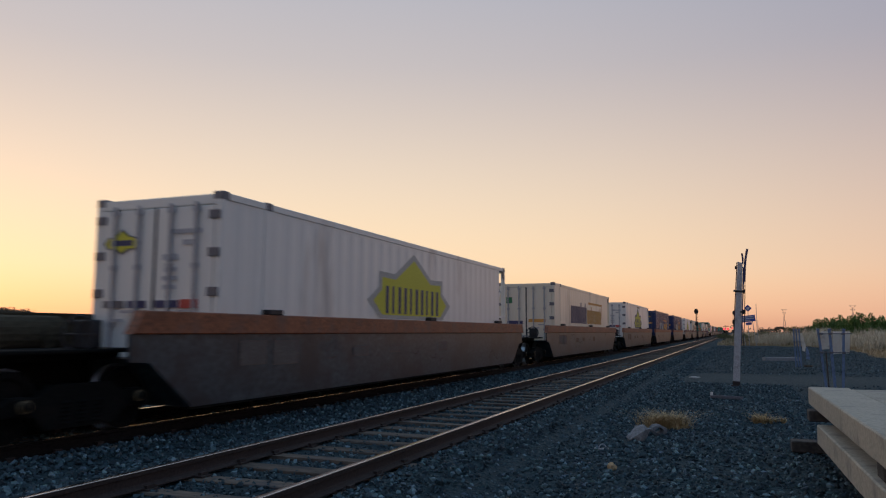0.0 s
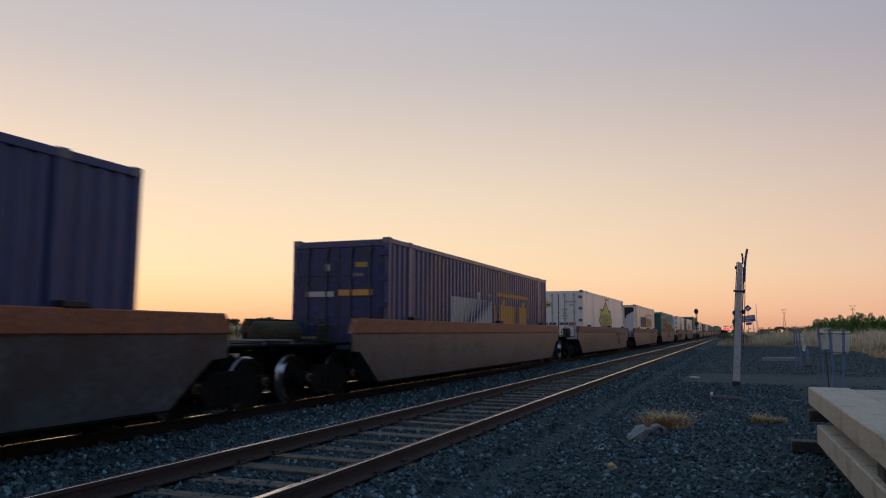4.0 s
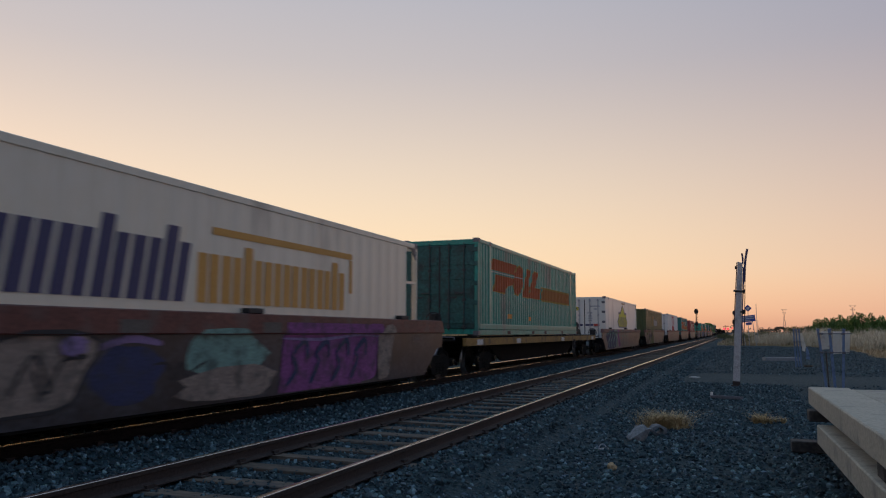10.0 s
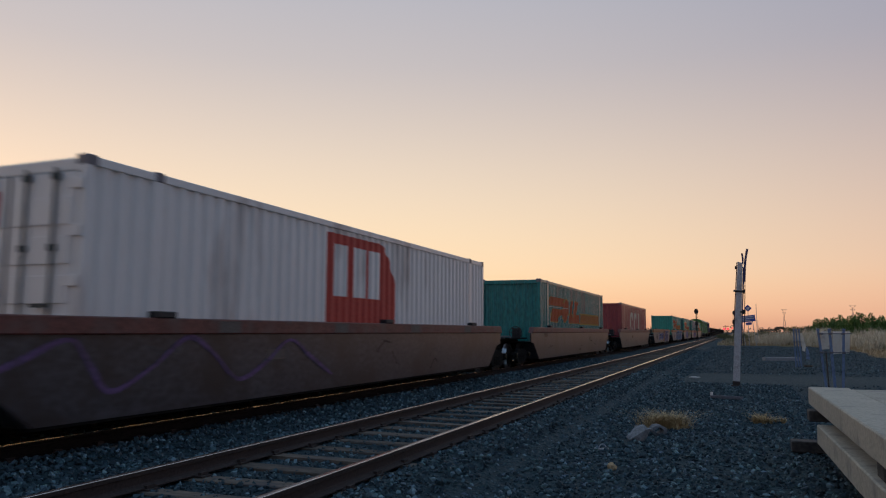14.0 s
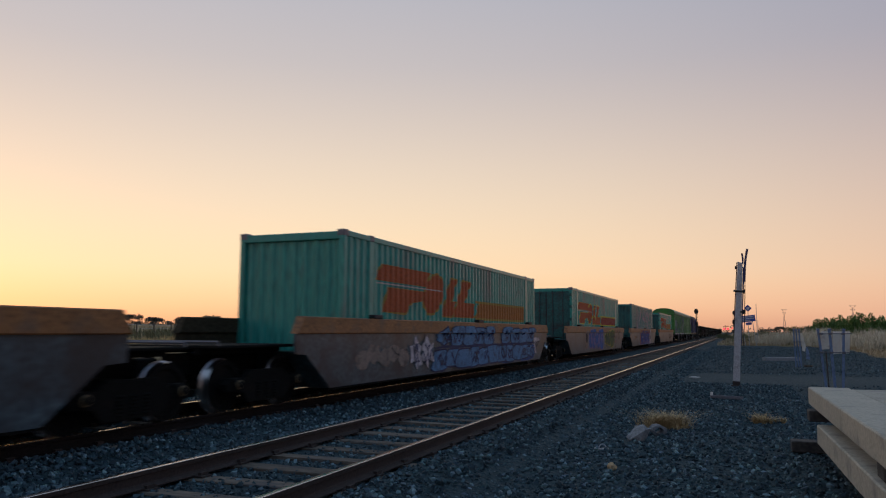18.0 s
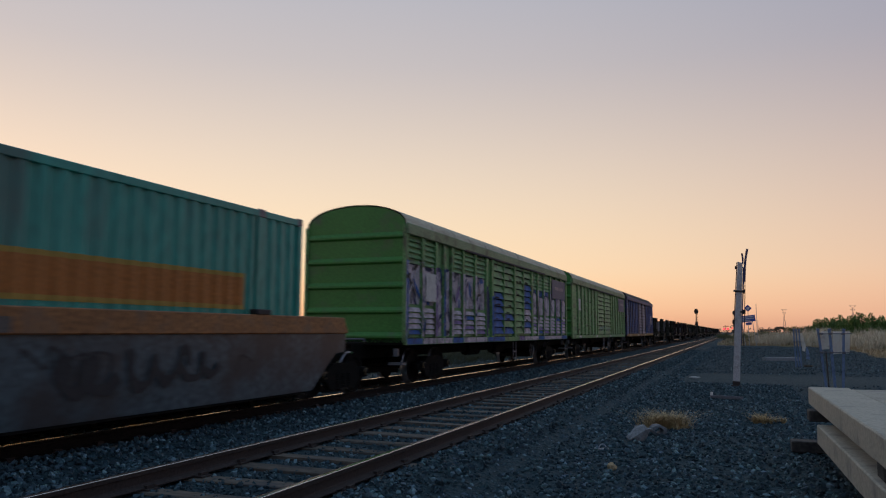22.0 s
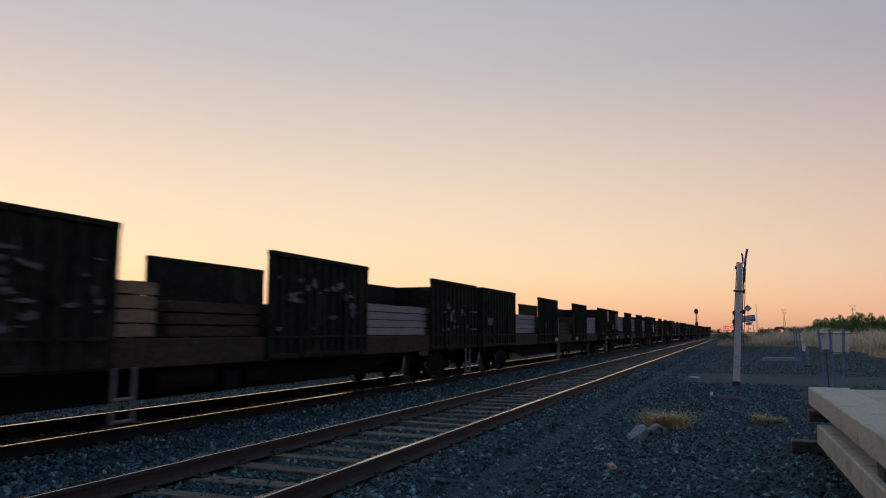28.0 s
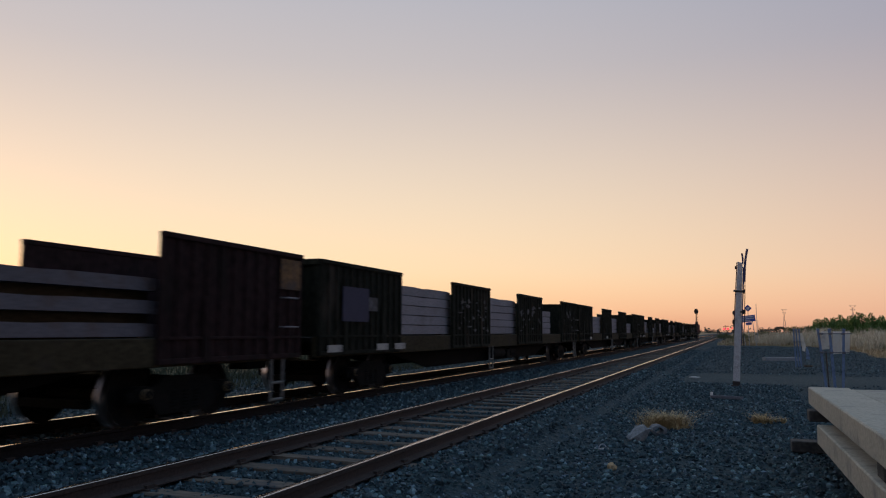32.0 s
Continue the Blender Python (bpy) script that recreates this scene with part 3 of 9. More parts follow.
def make_track(name, label, x, gauge, y_first, count, pitch, sleeper_long, seed, head, top, bright, band, web):
    track = thing(name, pose(0, 0, 0), label, "railway track", kind="structure")
    make_rail(track, x - gauge / 2, -420, 1500, bright, band, head, web)
    make_rail(track, x + gauge / 2, -420, 1500, bright, band, head, web)
    rng = np.random.default_rng(seed)
    kinds = [sleeper_mesh("sleeper", sleeper_long + d, 0.235, 0.13, rng) for d in (0, -0.06, 0.08, 0.03, -0.03)]
    clip = bmesh.new()
    box(clip, -0.13, 0.13, -0.07, 0.07, 0, 0.015)
    box(clip, -0.10, -0.06, -0.05, 0.05, 0.015, 0.045)
    box(clip, 0.06, 0.10, -0.05, 0.05, 0.015, 0.045)
    clip = finish(clip, "fastening", M_RAILSIDE)
    for k in range(count):
        s = part("sleeper", kinds[k % 5], None, track)
        s.matrix_basis = pose(x + rng.uniform(-.05, .05), y_first + k * pitch + rng.uniform(-.03, .03), top + rng.uniform(-.012, .008), 0, rng.uniform(-.4, .4), rng.uniform(-1.6, 1.6))
        if k < 36:
            for side in (-1, 1):
                c = part("fastening", clip, None, s)
                c.location = (side * gauge / 2, 0, 0)
    bm = bmesh.new()
    for k in range(count, count + 260):
        y = y_first + k * pitch
        box(bm, x - sleeper_long / 2, x + sleeper_long / 2, y - .11, y + .11, top - .13, top)
    far = part("sleepers_beyond", bm, M_TIMBER, track)
    far["kind"] = "stuff"
    return track


make_track("track_near", "disused-looking broad gauge track on old timber sleepers", NEAR, 1.60, 3.3, 70, 0.66, 2.6, 11, RT_NEAR, RT_NEAR - 0.165, M_RAILNEAR, 0.034, M_RAILSIDE)
make_track("track_far", "standard gauge main line with polished rails", FAR, 1.56, 4.0, 50, 0.65, 2.4, 12, RT, RT - 0.172, M_RAILHEAD, 0.032, M_RAILFAR)

# ---- things beside the track ----


def crossing_mast():
    t = thing("crossing_mast", pose(-0.02, 22.8, 0.0, 0, 3.7, 0), "tall whitewashed steel post with broken slats at its top", "mast")
    white = mat("whitewashed_steel", (0.52, 0.50, 0.50), 0.7, 0, 0.2, 2.5, 30, 0.15, (0.25, 0.2, 0.18), 0.25)
    rusty = mat("maroon_edge_paint", (0.11, 0.04, 0.045), 0.75, 0, 0.25, 4, 30, 0.1)
    bm = bmesh.new()
    prism_y(bm, [(-0.092, 0.14), (0.092, 0.14), (0.088, 2.0), (0.074, 3.54), (-0.062, 3.57), (-0.088, 2.0)], -0.06, 0.06)
    bmesh.ops.bevel(bm, geom=bm.edges[:], offset=0.01, segments=1, affect="EDGES")
    part("post", bm, white, t)
    bm = bmesh.new()
    box(bm, -0.10, 0.10, -0.072, 0.072, -0.12, 0.15, 0.015)
    box(bm, -0.15, 0.15, -0.12, 0.12, -0.10, 0.03, 0.01)
    part("post_foot", bm, M_RAILSIDE, t, "rusted foot of the post")
    bm = bmesh.new()
    prism_y(bm, [(-0.118, 1.9), (-0.092, 1.9), (-0.066, 3.56), (-0.092, 3.56)], -0.03, 0.03)
    part("edge_strip", bm, rusty, t, "maroon strip down the edge")
    bm = bmesh.new()
    prism_y(bm, [(0.094, 1.2), (0.118, 1.2), (0.125, 2.7), (0.135, 3.42), (0.078, 3.42), (0.090, 2.7)], -0.03, 0.03)
    part("backing_strip", bm, M_LOGO_NAVY, t, "dark strip bolted to the side")
    for z, x0, x1 in ((2.72, -0.15, 0.15), (2.13, 0.05, 0.17)):
        bm = bmesh.new()
        box(bm, x0, x1, -0.085, 0.085, z - 0.025, z + 0.025, 0.006)
        box(bm, x1 - 0.05, x1 + 0.02, -0.06, 0.06, z - 0.06, z + 0.06, 0.006)
        part("clamp", bm, M_BLACK, t, "dark clamp band")
    boxed("bolt", (-0.13, -0.09, -0.03, 0.03, 3.36, 3.44), M_BLACK, t, "", 0.006)
    for pts, w in ((((0.15, 3.0), (0.135, 3.35), (0.145, 3.62), (0.185, 3.96)), 0.032), (((0.085, 3.5), (0.075, 3.66), (0.05, 3.82)), 0.026)):
        bm = bmesh.new()
        edge = [(x - w, z) for x, z in pts] + [(x + w * (0.5 if i == 0 else 1), z) for i, (x, z) in reversed(list(enumerate(pts)))]
        prism_y(bm, edge, -0.012, 0.012)
        part("slat", bm, M_LOGO_NAVY, t, "thin dark broken slat")
    bm = bmesh.new()
    for (xa, za), (xb, zb) in (((0.145, 0.9), (0.17, 1.8)), ((0.17, 1.8), (0.16, 2.7)), ((0.16, 2.7), (0.15, 3.05))):
        tube(bm, (xa, 0.01, za), (xb, 0.01, zb), 0.011, 5)
    part("cable", bm, M_BLACK, t)


M_PICKET = mat("blue_grey_galvanised_picket", (0.17, 0.25, 0.40), 0.6, 0.0, 0.25, 3, 30, 0.1, (0.10, 0.12, 0.16), 0.2)
M_BOARD = mat("bleached_board", (0.80, 0.75, 0.64), 0.8, 0, 0.15, 3, 30, 0.1, (0.42, 0.38, 0.32), 0.25)


def picket(parent, x, y, high, top, wide):
    """A Y-section steel post from (x, 0) leaning so that its head stands at top."""
    bm = bmesh.new()
    prism(bm, [(-wide * .5, -0.1), (wide * .5, -0.1), (wide * .5, high), (-wide * .5, high)], -0.006, 0.006)
    prism(bm, [(-0.006, -0.1), (0.006, -0.1), (0.006, high), (-0.006, high)], -wide * .5, wide * .5)
    box(bm, -wide * .62, wide * .62, -wide * .62, wide * .62, high - 0.03, high + 0.02, 0.006)
    p = part("picket", bm, M_PICKET, parent)
    p.matrix_basis = pose(x, y, 0, 0, math.degrees(math.atan2(top - x, high)), 0)
    return p


def board_stand():
    """Three leaning pickets that hold two bowed pale boards."""
    t = thing("board_stand", pose(2.56, 23.65, 0), "three leaning steel pickets holding two pale boards", "fence posts")
    for x, y, top, wide in ((-0.20, 0.0, -0.34, 0.062), (0.02, -0.04, -0.05, 0.072), (0.23, 0.0, 0.32, 0.065)):
        picket(t, x, y, 1.63, top, wide)
    for x0, x1, z0, z1, bow in ((-0.27, -0.06, 1.04, 1.57, 0.05), (0.03, 0.46, 0.92, 1.57, 0.13)):
        bm = bmesh.new()
        n = 8
        rows = []
        for side in (0.0, 0.022):
            rows.append([[bm.verts.new((x0 + (x1 - x0) * i / n + 0.03 * (z - 1.2) / 0.4, 0.07 + side + bow * math.sin(math.pi * i / n), z)) for z in (z0 + 0.03 * i / n, z1)] for i in range(n + 1)])
        a, b = rows
        for i in range(n):
            bm.faces.new((a[i][0], a[i + 1][0], a[i + 1][1], a[i][1]))
            bm.faces.new((b[i][0], b[i][1], b[i + 1][1], b[i + 1][0]))
            for k in (0, 1):
                bm.faces.new((a[i][k], b[i][k], b[i + 1][k], a[i + 1][k]))
        for i in (0, n):
            bm.faces.new((a[i][0], a[i][1], b[i][1], b[i][0]))
        part("panel", bm, M_BOARD, t, "bowed pale board fixed between the posts")
    for z, x1 in ((1.50, 0.52), (0.97, 0.48)):
        bm = bmesh.new()
        tube(bm, (-0.34, -0.05, z), (x1, -0.05, z + 0.01), 0.013, 6)
        part("wire", bm, M_GASKET, t, "twisted tie wire")
        for x in (-0.27, -0.03, 0.29):
            boxed("wire_knot", (x - 0.05, x + 0.05, -0.085, -0.03, z - 0.025, z + 0.03), M_GASKET, t, "", 0.008)
    bm = bmesh.new()
    tube(bm, (-0.13, 0.12, 0.35), (-0.15, 0.10, 1.0), 0.02, 7)
    tube(bm, (-0.12, 0.13, -0.05), (-0.13, 0.12, 0.35), 0.016, 7)
    part("stake", bm, M_TIMBER, t, "thin weathered timber stake")


def picket_bundle():
    t = thing("picket_bundle", pose(2.57, 36.4, 0), "cluster of blue-grey steel pickets with a leaning board", "fence posts")
    for x, y, top, wide in ((-0.09, 0.0, -0.13, 0.055), (0.02, 0.08, -0.02, 0.06), (0.12, -0.05, 0.09, 0.06)):
        picket(t, x, y, 1.68, top, wide)
    for z in (1.55, 1.1):
        boxed("wire_knot", (-0.17, 0.18, -0.10, 0.02, z, z + 0.03), M_GASKET, t, "", 0.006)
    bm = bmesh.new()
    prism_y(bm, [(0.20, 0.72), (0.30, 0.70), (0.34, 0.95), (0.20, 1.52), (0.15, 1.5)], 0.02, 0.05)
    part("panel", bm, M_BOARD, t, "pale leaning board")
    bm = bmesh.new()
    prism_y(bm, [(0.34, 0.36), (0.48, 0.34), (0.44, 0.75), (0.36, 0.9)], 0.03, 0.06)
    part("panel", bm, M_PICKET, t, "dark blue-grey board")
    boxed("offcut", (0.22, 0.55, -0.15, 0.12, 0.02, 0.10), M_TIMBER, t, "weathered timber offcut", 0.01)


def slab_stack():
    """A stack of long concrete planks on timber bearers."""
    def plank(label, x0, x1, y0, y1, z0, z1, seed):
        bm = bmesh.new()
        box(bm, 0, x1 - x0, 0, y1 - y0, 0, z1 - z0, 0.012)
        bmesh.ops.subdivide_edges(bm, edges=[e for e in bm.edges if e.calc_length() > 1.0], cuts=40)
        for v in bm.verts:
            v.co += Vector((0.006 * noise.noise(v.co * 3 + Vector((seed, 0, 0))), 0, 0.005 * noise.noise(v.co * 4 + Vector((0, seed, 0)))))
        me = finish(bm, "concrete_plank", M_CONCRETE)
        ob = tagged(new("concrete_plank", me), label, "concrete plank", "stacked concrete planks")
        ob.matrix_basis = pose(x0, y0, z0, 0, 0, rng.uniform(0.3, 0.9))
        return ob
    rng = random.Random(5)
    for k in range(5):
        plank("long pale concrete plank on top of a stack", 0.955 + k * 0.50, 1.435 + k * 0.50, 1.6, 10.65 - 0.03 * k, 0.62, 0.84 - 0.012 * (k % 2), k * 3.1)
    for k in range(4):
        plank("long pale concrete plank in the lower layer of a stack", 0.955 + k * 0.53, 1.475 + k * 0.53, 1.4, 9.55 + 0.05 * k, 0.265, 0.49, 20 + k * 2.3)
    for y, z0, z1, x0 in ((10.65, 0.02, 0.16, 0.62), (9.3, 0.15, 0.262, 0.95), (5.6, 0.02, 0.262, 0.7), (9.95, 0.487, 0.617, 0.78), (6.15, 0.493, 0.615, 0.93), (2.4, 0.493, 0.615, 0.92), (2.2, 0.02, 0.262, 0.7)):
        bm = bmesh.new()
        box(bm, 0, 3.0, -0.13, 0.13, 0, z1 - z0, 0.01)
        ob = tagged(new("timber_bearer", finish(bm, "timber_bearer", mat("dark_bearer_timber", (0.055, 0.05, 0.046), 0.9, 0.0, 0.35, 4, 25, 0.4, (0.03, 0.03, 0.03), 0.3))), "dark square timber bearer between the planks", "timber", "bearers of the stack")
        ob.matrix_basis = pose(x0, y, z0, 0, 0, 0)


def signal_mast(label, x, y, heads, sizes):
    t = thing("signal_mast", pose(x, y, 0), label, "railway signal")
    bm = bmesh.new()
    tube(bm, (0, 0, -0.2), (0, 0, heads[0] + 0.3), 0.06, 10)
    part("pole", bm, M_BLACK, t)
    for i, z in enumerate(heads):
        bm = bmesh.new()
        r = sizes[i]
        prof = [(r * math.cos(a) * 0.9, z + r * 1.25 * math.sin(a)) for a in [2 * math.pi * i / 20 for i in range(20)]]
        va = [bm.verts.new((p, -0.30, q)) for p, q in prof]
        vb = [bm.verts.new((p, -0.26, q)) for p, q in prof]
        bm.faces.new(va)
        bm.faces.new(vb[::-1])
        for i in range(20):
            j = (i + 1) % 20
            bm.faces.new((va[i], va[j], vb[j], vb[i]))
        head = part("target_plate", bm, M_BLACK, t, "black oval signal target")
        bm = bmesh.new()
        box(bm, -0.4 * r, 0.4 * r, -0.26, 0.10, z - 0.55 * r, z + 0.55 * r, 0.02)
        part("lamp_case", bm, M_BLACK, head)
        bm = bmesh.new()
        for dz in (-0.28 * r, 0.28 * r):
            tube(bm, (0, -0.52, z + dz), (0, -0.30, z + dz), 0.28 * r, 12)
        part("hood", bm, M_BLACK, head)
    bm = bmesh.new()
    box(bm, -0.3, 0.3, -0.15, 0.15, heads[-1] - 0.7, heads[-1] - 0.64)
    part("platform", bm, M_BLACK, t)
    bm = bmesh.new()
    for s in (-0.16, 0.16):
        tube(bm, (s, 0.2, 0), (s, 0.2, heads[0]), 0.015, 5)
    for k in range(12):
        tube(bm, (-0.16, 0.2, 0.3 + 0.3 * k), (0.16, 0.2, 0.3 + 0.3 * k), 0.012, 5)
    part("ladder", bm, M_BLACK, t)


def sign_cluster():
    blue = mat("blue_sign_face", (0.05, 0.09, 0.36), 0.5, 0, 0.1, 2, 20, 0.02)
    t = thing("warning_sign", pose(1.47, 90.5, 0) @ Matrix.Scale(1.13, 4), "blue diamond sign on a thin pole", "sign")
    bm = bmesh.new()
    tube(bm, (0, 0, 0), (0, 0, 3.6), 0.03, 8)
    part("pole", bm, M_ALU, t)
    bm = bmesh.new()
    s = 0.36
    a = [bm.verts.new(p) for p in ((-s, -0.05, 3.75), (0, -0.05, 3.75 - s), (s, -0.05, 3.75), (0, -0.05, 3.75 + s))]
    b = [bm.verts.new(v.co + Vector((0, 0.02, 0))) for v in a]
    bm.faces.new(a)
    bm.faces.new(b[::-1])
    for i in range(4):
        bm.faces.new((a[i], a[(i + 1) % 4], b[(i + 1) % 4], b[i]))
    face = part("diamond", bm, blue, t)
    boxed("pale_square", (-0.13, 0.13, -0.06, -0.052, 3.62, 3.88), M_PAPER, face)
    t = thing("station_sign", pose(1.52, 88.5, 0, 0, -7, 0) @ Matrix.Scale(1.13, 4), "tilted blue sign board with pale bars", "sign")
    for x in (-0.4, 0.6):
        bm = bmesh.new()
        tube(bm, (x, 0, -0.1), (x, 0, 2.9), 0.03, 8)
        part("post", bm, M_ALU, t)
    board = boxed("board", (-0.60, 0.90, -0.08, -0.04, 2.35, 2.98), blue, t, "", 0.01)
    for z, x0, x1 in ((2.80, -0.45, 0.75), (2.62, -0.3, 0.8), (2.46, -0.45, 0.4)):
        boxed("bar", (x0, x1, -0.088, -0.081, z, z + 0.09), M_PAPER, board)
    boxed("lower_board", (-0.05, 0.5, -0.08, -0.05, 2.05, 2.3), blue, t, "", 0.01)
    boxed("small_board", (-0.68, -0.36, -0.08, -0.05, 1.88, 2.18), blue, t, "", 0.01)
    t = thing("whip_pole", pose(2.43, 93.8, 0) @ Matrix.Scale(1.13, 4), "thin bare steel pole", "pole")
    bm = bmesh.new()
    tube(bm, (0, 0, -0.1), (0, 0, 4.3), 0.025, 8)
    part("pole", bm, M_ALU, t)


def flashing_lights():
    """Red warning lamps of the next level crossing, far down the line."""
    red = mat("lit_red_lens", (0.6, 0.02, 0.03), 0.4, 0, 0.05, 3, 20, 0.0, emit=(1.0, 0.02, 0.03, 7.0))
    for x, y, z, r in ((-2.8, 270.6, 2.65, 0.29), (-0.3, 290.8, 3.0, 0.16)):
        t = thing("level_crossing_signal", pose(x, y, 0), "level crossing post with lit red lamps", "level crossing signal")
        bm = bmesh.new()
        tube(bm, (0, 0, 0), (0, 0, z + 1.3), 0.09, 8)
        part("post", bm, M_BLACK, t)
        boxed("cross_arm", (-0.85, 0.85, -0.05, 0.05, z - 0.06, z + 0.06), M_BLACK, t)
        for sx in (-0.60, 0.60):
            bm = bmesh.new()
            tube(bm, (sx, -0.05, z), (sx, 0.05, z), r + 0.10, 16)
            back = part("backing", bm, M_BLACK, t)
            bm = bmesh.new()
            tube(bm, (sx, -0.13, z), (sx, -0.06, z), r, 14)
            part("lamp_lens", bm, red, back, "lit red lamp")
        boxed("cross_board", (-0.9, 0.9, -0.04, 0.0, z + 0.75, z + 0.95), M_BLACK, t)


def crossbuck():
    t = thing("crossing_sign", pose(-13.98, 30.74, 0) @ Matrix.Scale(1.07, 4), "weathered crossed-board railway crossing sign on a post", "sign")
    bm = bmesh.new()
    tube(bm, (0, 0, -0.1), (0, 0, 2.95), 0.045, 8)
    part("post", bm, M_ALU, t)
    for a in (60, -60):
        bm = bmesh.new()
        box(bm, -0.58, 0.58, -0.07, -0.05, -0.07, 0.07, 0.006)
        p = part("board", bm, mat("dull_sign_board", (0.22, 0.19, 0.16), 0.7, 0, 0.2, 3, 30, 0.1), t)
        p.matrix_basis = pose(0, -0.02 if a > 0 else 0, 2.72, 0, a, 18)
    boxed("plate", (-0.17, 0.17, -0.075, -0.055, 1.98, 2.26), M_PAPER, t, "small weathered plate below the crossed boards", 0.006)
    for x in (-0.12, 0.05):
        boxed("plate_bar", (x, x + 0.08, -0.080, -0.076, 2.04, 2.20), M_GASKET, t, "dark bar on the plate")


def litter():
    t = thing("metal_trough", pose(-0.25, 18.3, 0.02, 0, 0, -17), "short galvanised cable trough lying on gravel", "trough")
    boxed("base_plate", (-0.32, 0.36, -0.10, 0.10, 0.0, 0.012), M_GASKET, t, "", 0.003)
    for y in (-0.10, 0.09):
        boxed("side", (-0.32, 0.36, y, y + 0.012, 0.012, 0.06), M_GASKET, t, "", 0.003)
    boxed("end_bracket", (-0.34, -0.31, -0.06, 0.06, 0.0, 0.13), M_PAPER, t, "pale end bracket", 0.004)
    # broken concrete with a round hole
    t = thing("broken_pipe", pose(-1.13, 11.55, 0.0, 0, 0, 20) @ Matrix.Diagonal((0.62, 0.62, 0.62, 1)), "broken concrete pipe piece with a round hole", "rubble")
    bm = bmesh.new()
    prof = []
    for i in range(12):
        a = 2 * math.pi * i / 12
        prof.append((0.10 * math.cos(a), 0.14 + 0.075 * math.sin(a)))
    outer = [(0.16 * math.cos(2 * math.pi * i / 12) * (1.25 if i in (0, 1, 11) else 1), 0.14 + 0.125 * math.sin(2 * math.pi * i / 12)) for i in range(12)]
    rings = [[bm.verts.new((p, y, q)) for p, q in pr] for pr, y in ((outer, -0.16), (prof, -0.18), (prof, 0.16), (outer, 0.18))]
    for k in range(4):
        A, B = rings[k], rings[(k + 1) % 4]
        for i in range(12):
            j = (i + 1) % 12
            bm.faces.new((A[i], A[j], B[j], B[i]))
    part("pipe", bm, M_OLD_CONCRETE, t)
    ob = new("concrete_lump", finish(lump(0.17, 7), "concrete_lump", mat("pale_broken_concrete", (0.27, 0.275, 0.28), 0.9, 0.0, 0.25, 6, 35, 0.4)))
    ob.matrix_basis = pose(-1.33, 10.85, 0.07, 20, 35, 40) @ Matrix.Diagonal((0.75, 0.6, 1.15, 1))
    tagged(ob, "jagged pale concrete lump on the gravel", "rubble")
    t = thing("shackle", pose(-1.67, 9.9, 0.0, 0, 0, 15) @ Matrix.Diagonal((0.65, 0.65, 0.65, 1)), "galvanised ring and plate lying on gravel", "scrap")
    bm = bmesh.new()
    for i in range(14):
        a, b = math.pi * i / 14, math.pi * (i + 1) / 14
        tube(bm, (0.07 * math.cos(a), 0, 0.035 + 0.075 * math.sin(a)), (0.07 * math.cos(b), 0, 0.035 + 0.075 * math.sin(b)), 0.013, 6)
    part("ring", bm, M_ALU, t)
    boxed("plate", (-0.16, 0.12, -0.04, 0.04, 0.005, 0.035), M_ALU, t, "", 0.004)
    ob = new("pale_stone", finish(lump(0.05, 3), "pale_stone", mat("tan_stone", (0.45, 0.30, 0.16), 0.8, 0, 0.2, 8, 40, 0.2)))
    ob.matrix_basis = pose(-1.34, 8.55, 0.02, 0, 10, 20)
    tagged(ob, "small tan stone among dark gravel", "stone")
    ob = tagged(new("old_sleeper", sleeper_mesh("old_sleeper", 1.9, 0.5, 0.20, np.random.default_rng(3), mat("pale_broken_concrete", (0.27, 0.275, 0.28), 0.9, 0.0, 0.25, 6, 35, 0.4))), "old grey concrete sleeper lying on the gravel", "concrete sleeper")
    ob.matrix_basis = pose(2.3, 44.0, 0.19, 0, 0, 20)
    ob = new("pale_offcut", finish(lump(0.10, 9), "pale_offcut", M_PAPER))
    ob.matrix_basis = pose(-1.3, 26.1, 0.03, 0, 0, 10) @ Matrix.Diagonal((1.8, 0.8, 0.3, 1))
    tagged(ob, "flat pale scrap on the gravel road", "scrap")


def lump(r, seed):
    bm = bmesh.new()
    bmesh.ops.create_icosphere(bm, subdivisions=2, radius=r)
    for v in bm.verts:
        v.co *= 1 + 0.45 * noise.noise(v.co * (0.22 / r) * 12 + Vector((seed, 0, 0)))
    return bm


crossing_mast()
picket_bundle()
board_stand()
slab_stack()
signal_mast("tall two-headed black railway signal between the tracks", -5.05, 111.6, (4.45, 2.70), (0.32, 0.24))
signal_mast("two-headed black railway signal beside the near track", -0.02, 113.9, (4.30, 2.95), (0.25, 0.33))
sign_cluster()
flashing_lights()
crossbuck()
litter()

# ---- grass, bushes, trees, distance ----
M_STRAW = mat("dry_straw_grass", (0.62, 0.44, 0.19), 0.9, 0, 0.3, 0.7, 6, 0.0)
M_BANK = mat("dull_bank_straw", (0.46, 0.34, 0.20), 0.9, 0, 0.4, 0.35, 6, 0.0)
M_PAMPAS = mat("pale_feathery_grass", (0.60, 0.52, 0.38), 0.9, 0, 0.25, 0.7, 6, 0.0)
M_GREENGRASS = mat("grey_green_grass", (0.16, 0.15, 0.07), 0.9, 0, 0.35, 0.5, 6, 0.0)
M_LEAF = mat("dark_bush_leaf", (0.11, 0.20, 0.05), 0.7, 0, 0.4, 0.8, 8, 0.0)
# greyer and lighter than the leaf: distance haze is painted into this colour
M_GUM = mat("hazed_tree_leaf", (0.10, 0.088, 0.065), 0.8, 0, 0.3, 0.1, 2, 0.0)
M_SCRUB = mat("grey_green_scrub_leaf", (0.13, 0.14, 0.055), 0.8, 0, 0.35, 0.6, 6, 0.0)
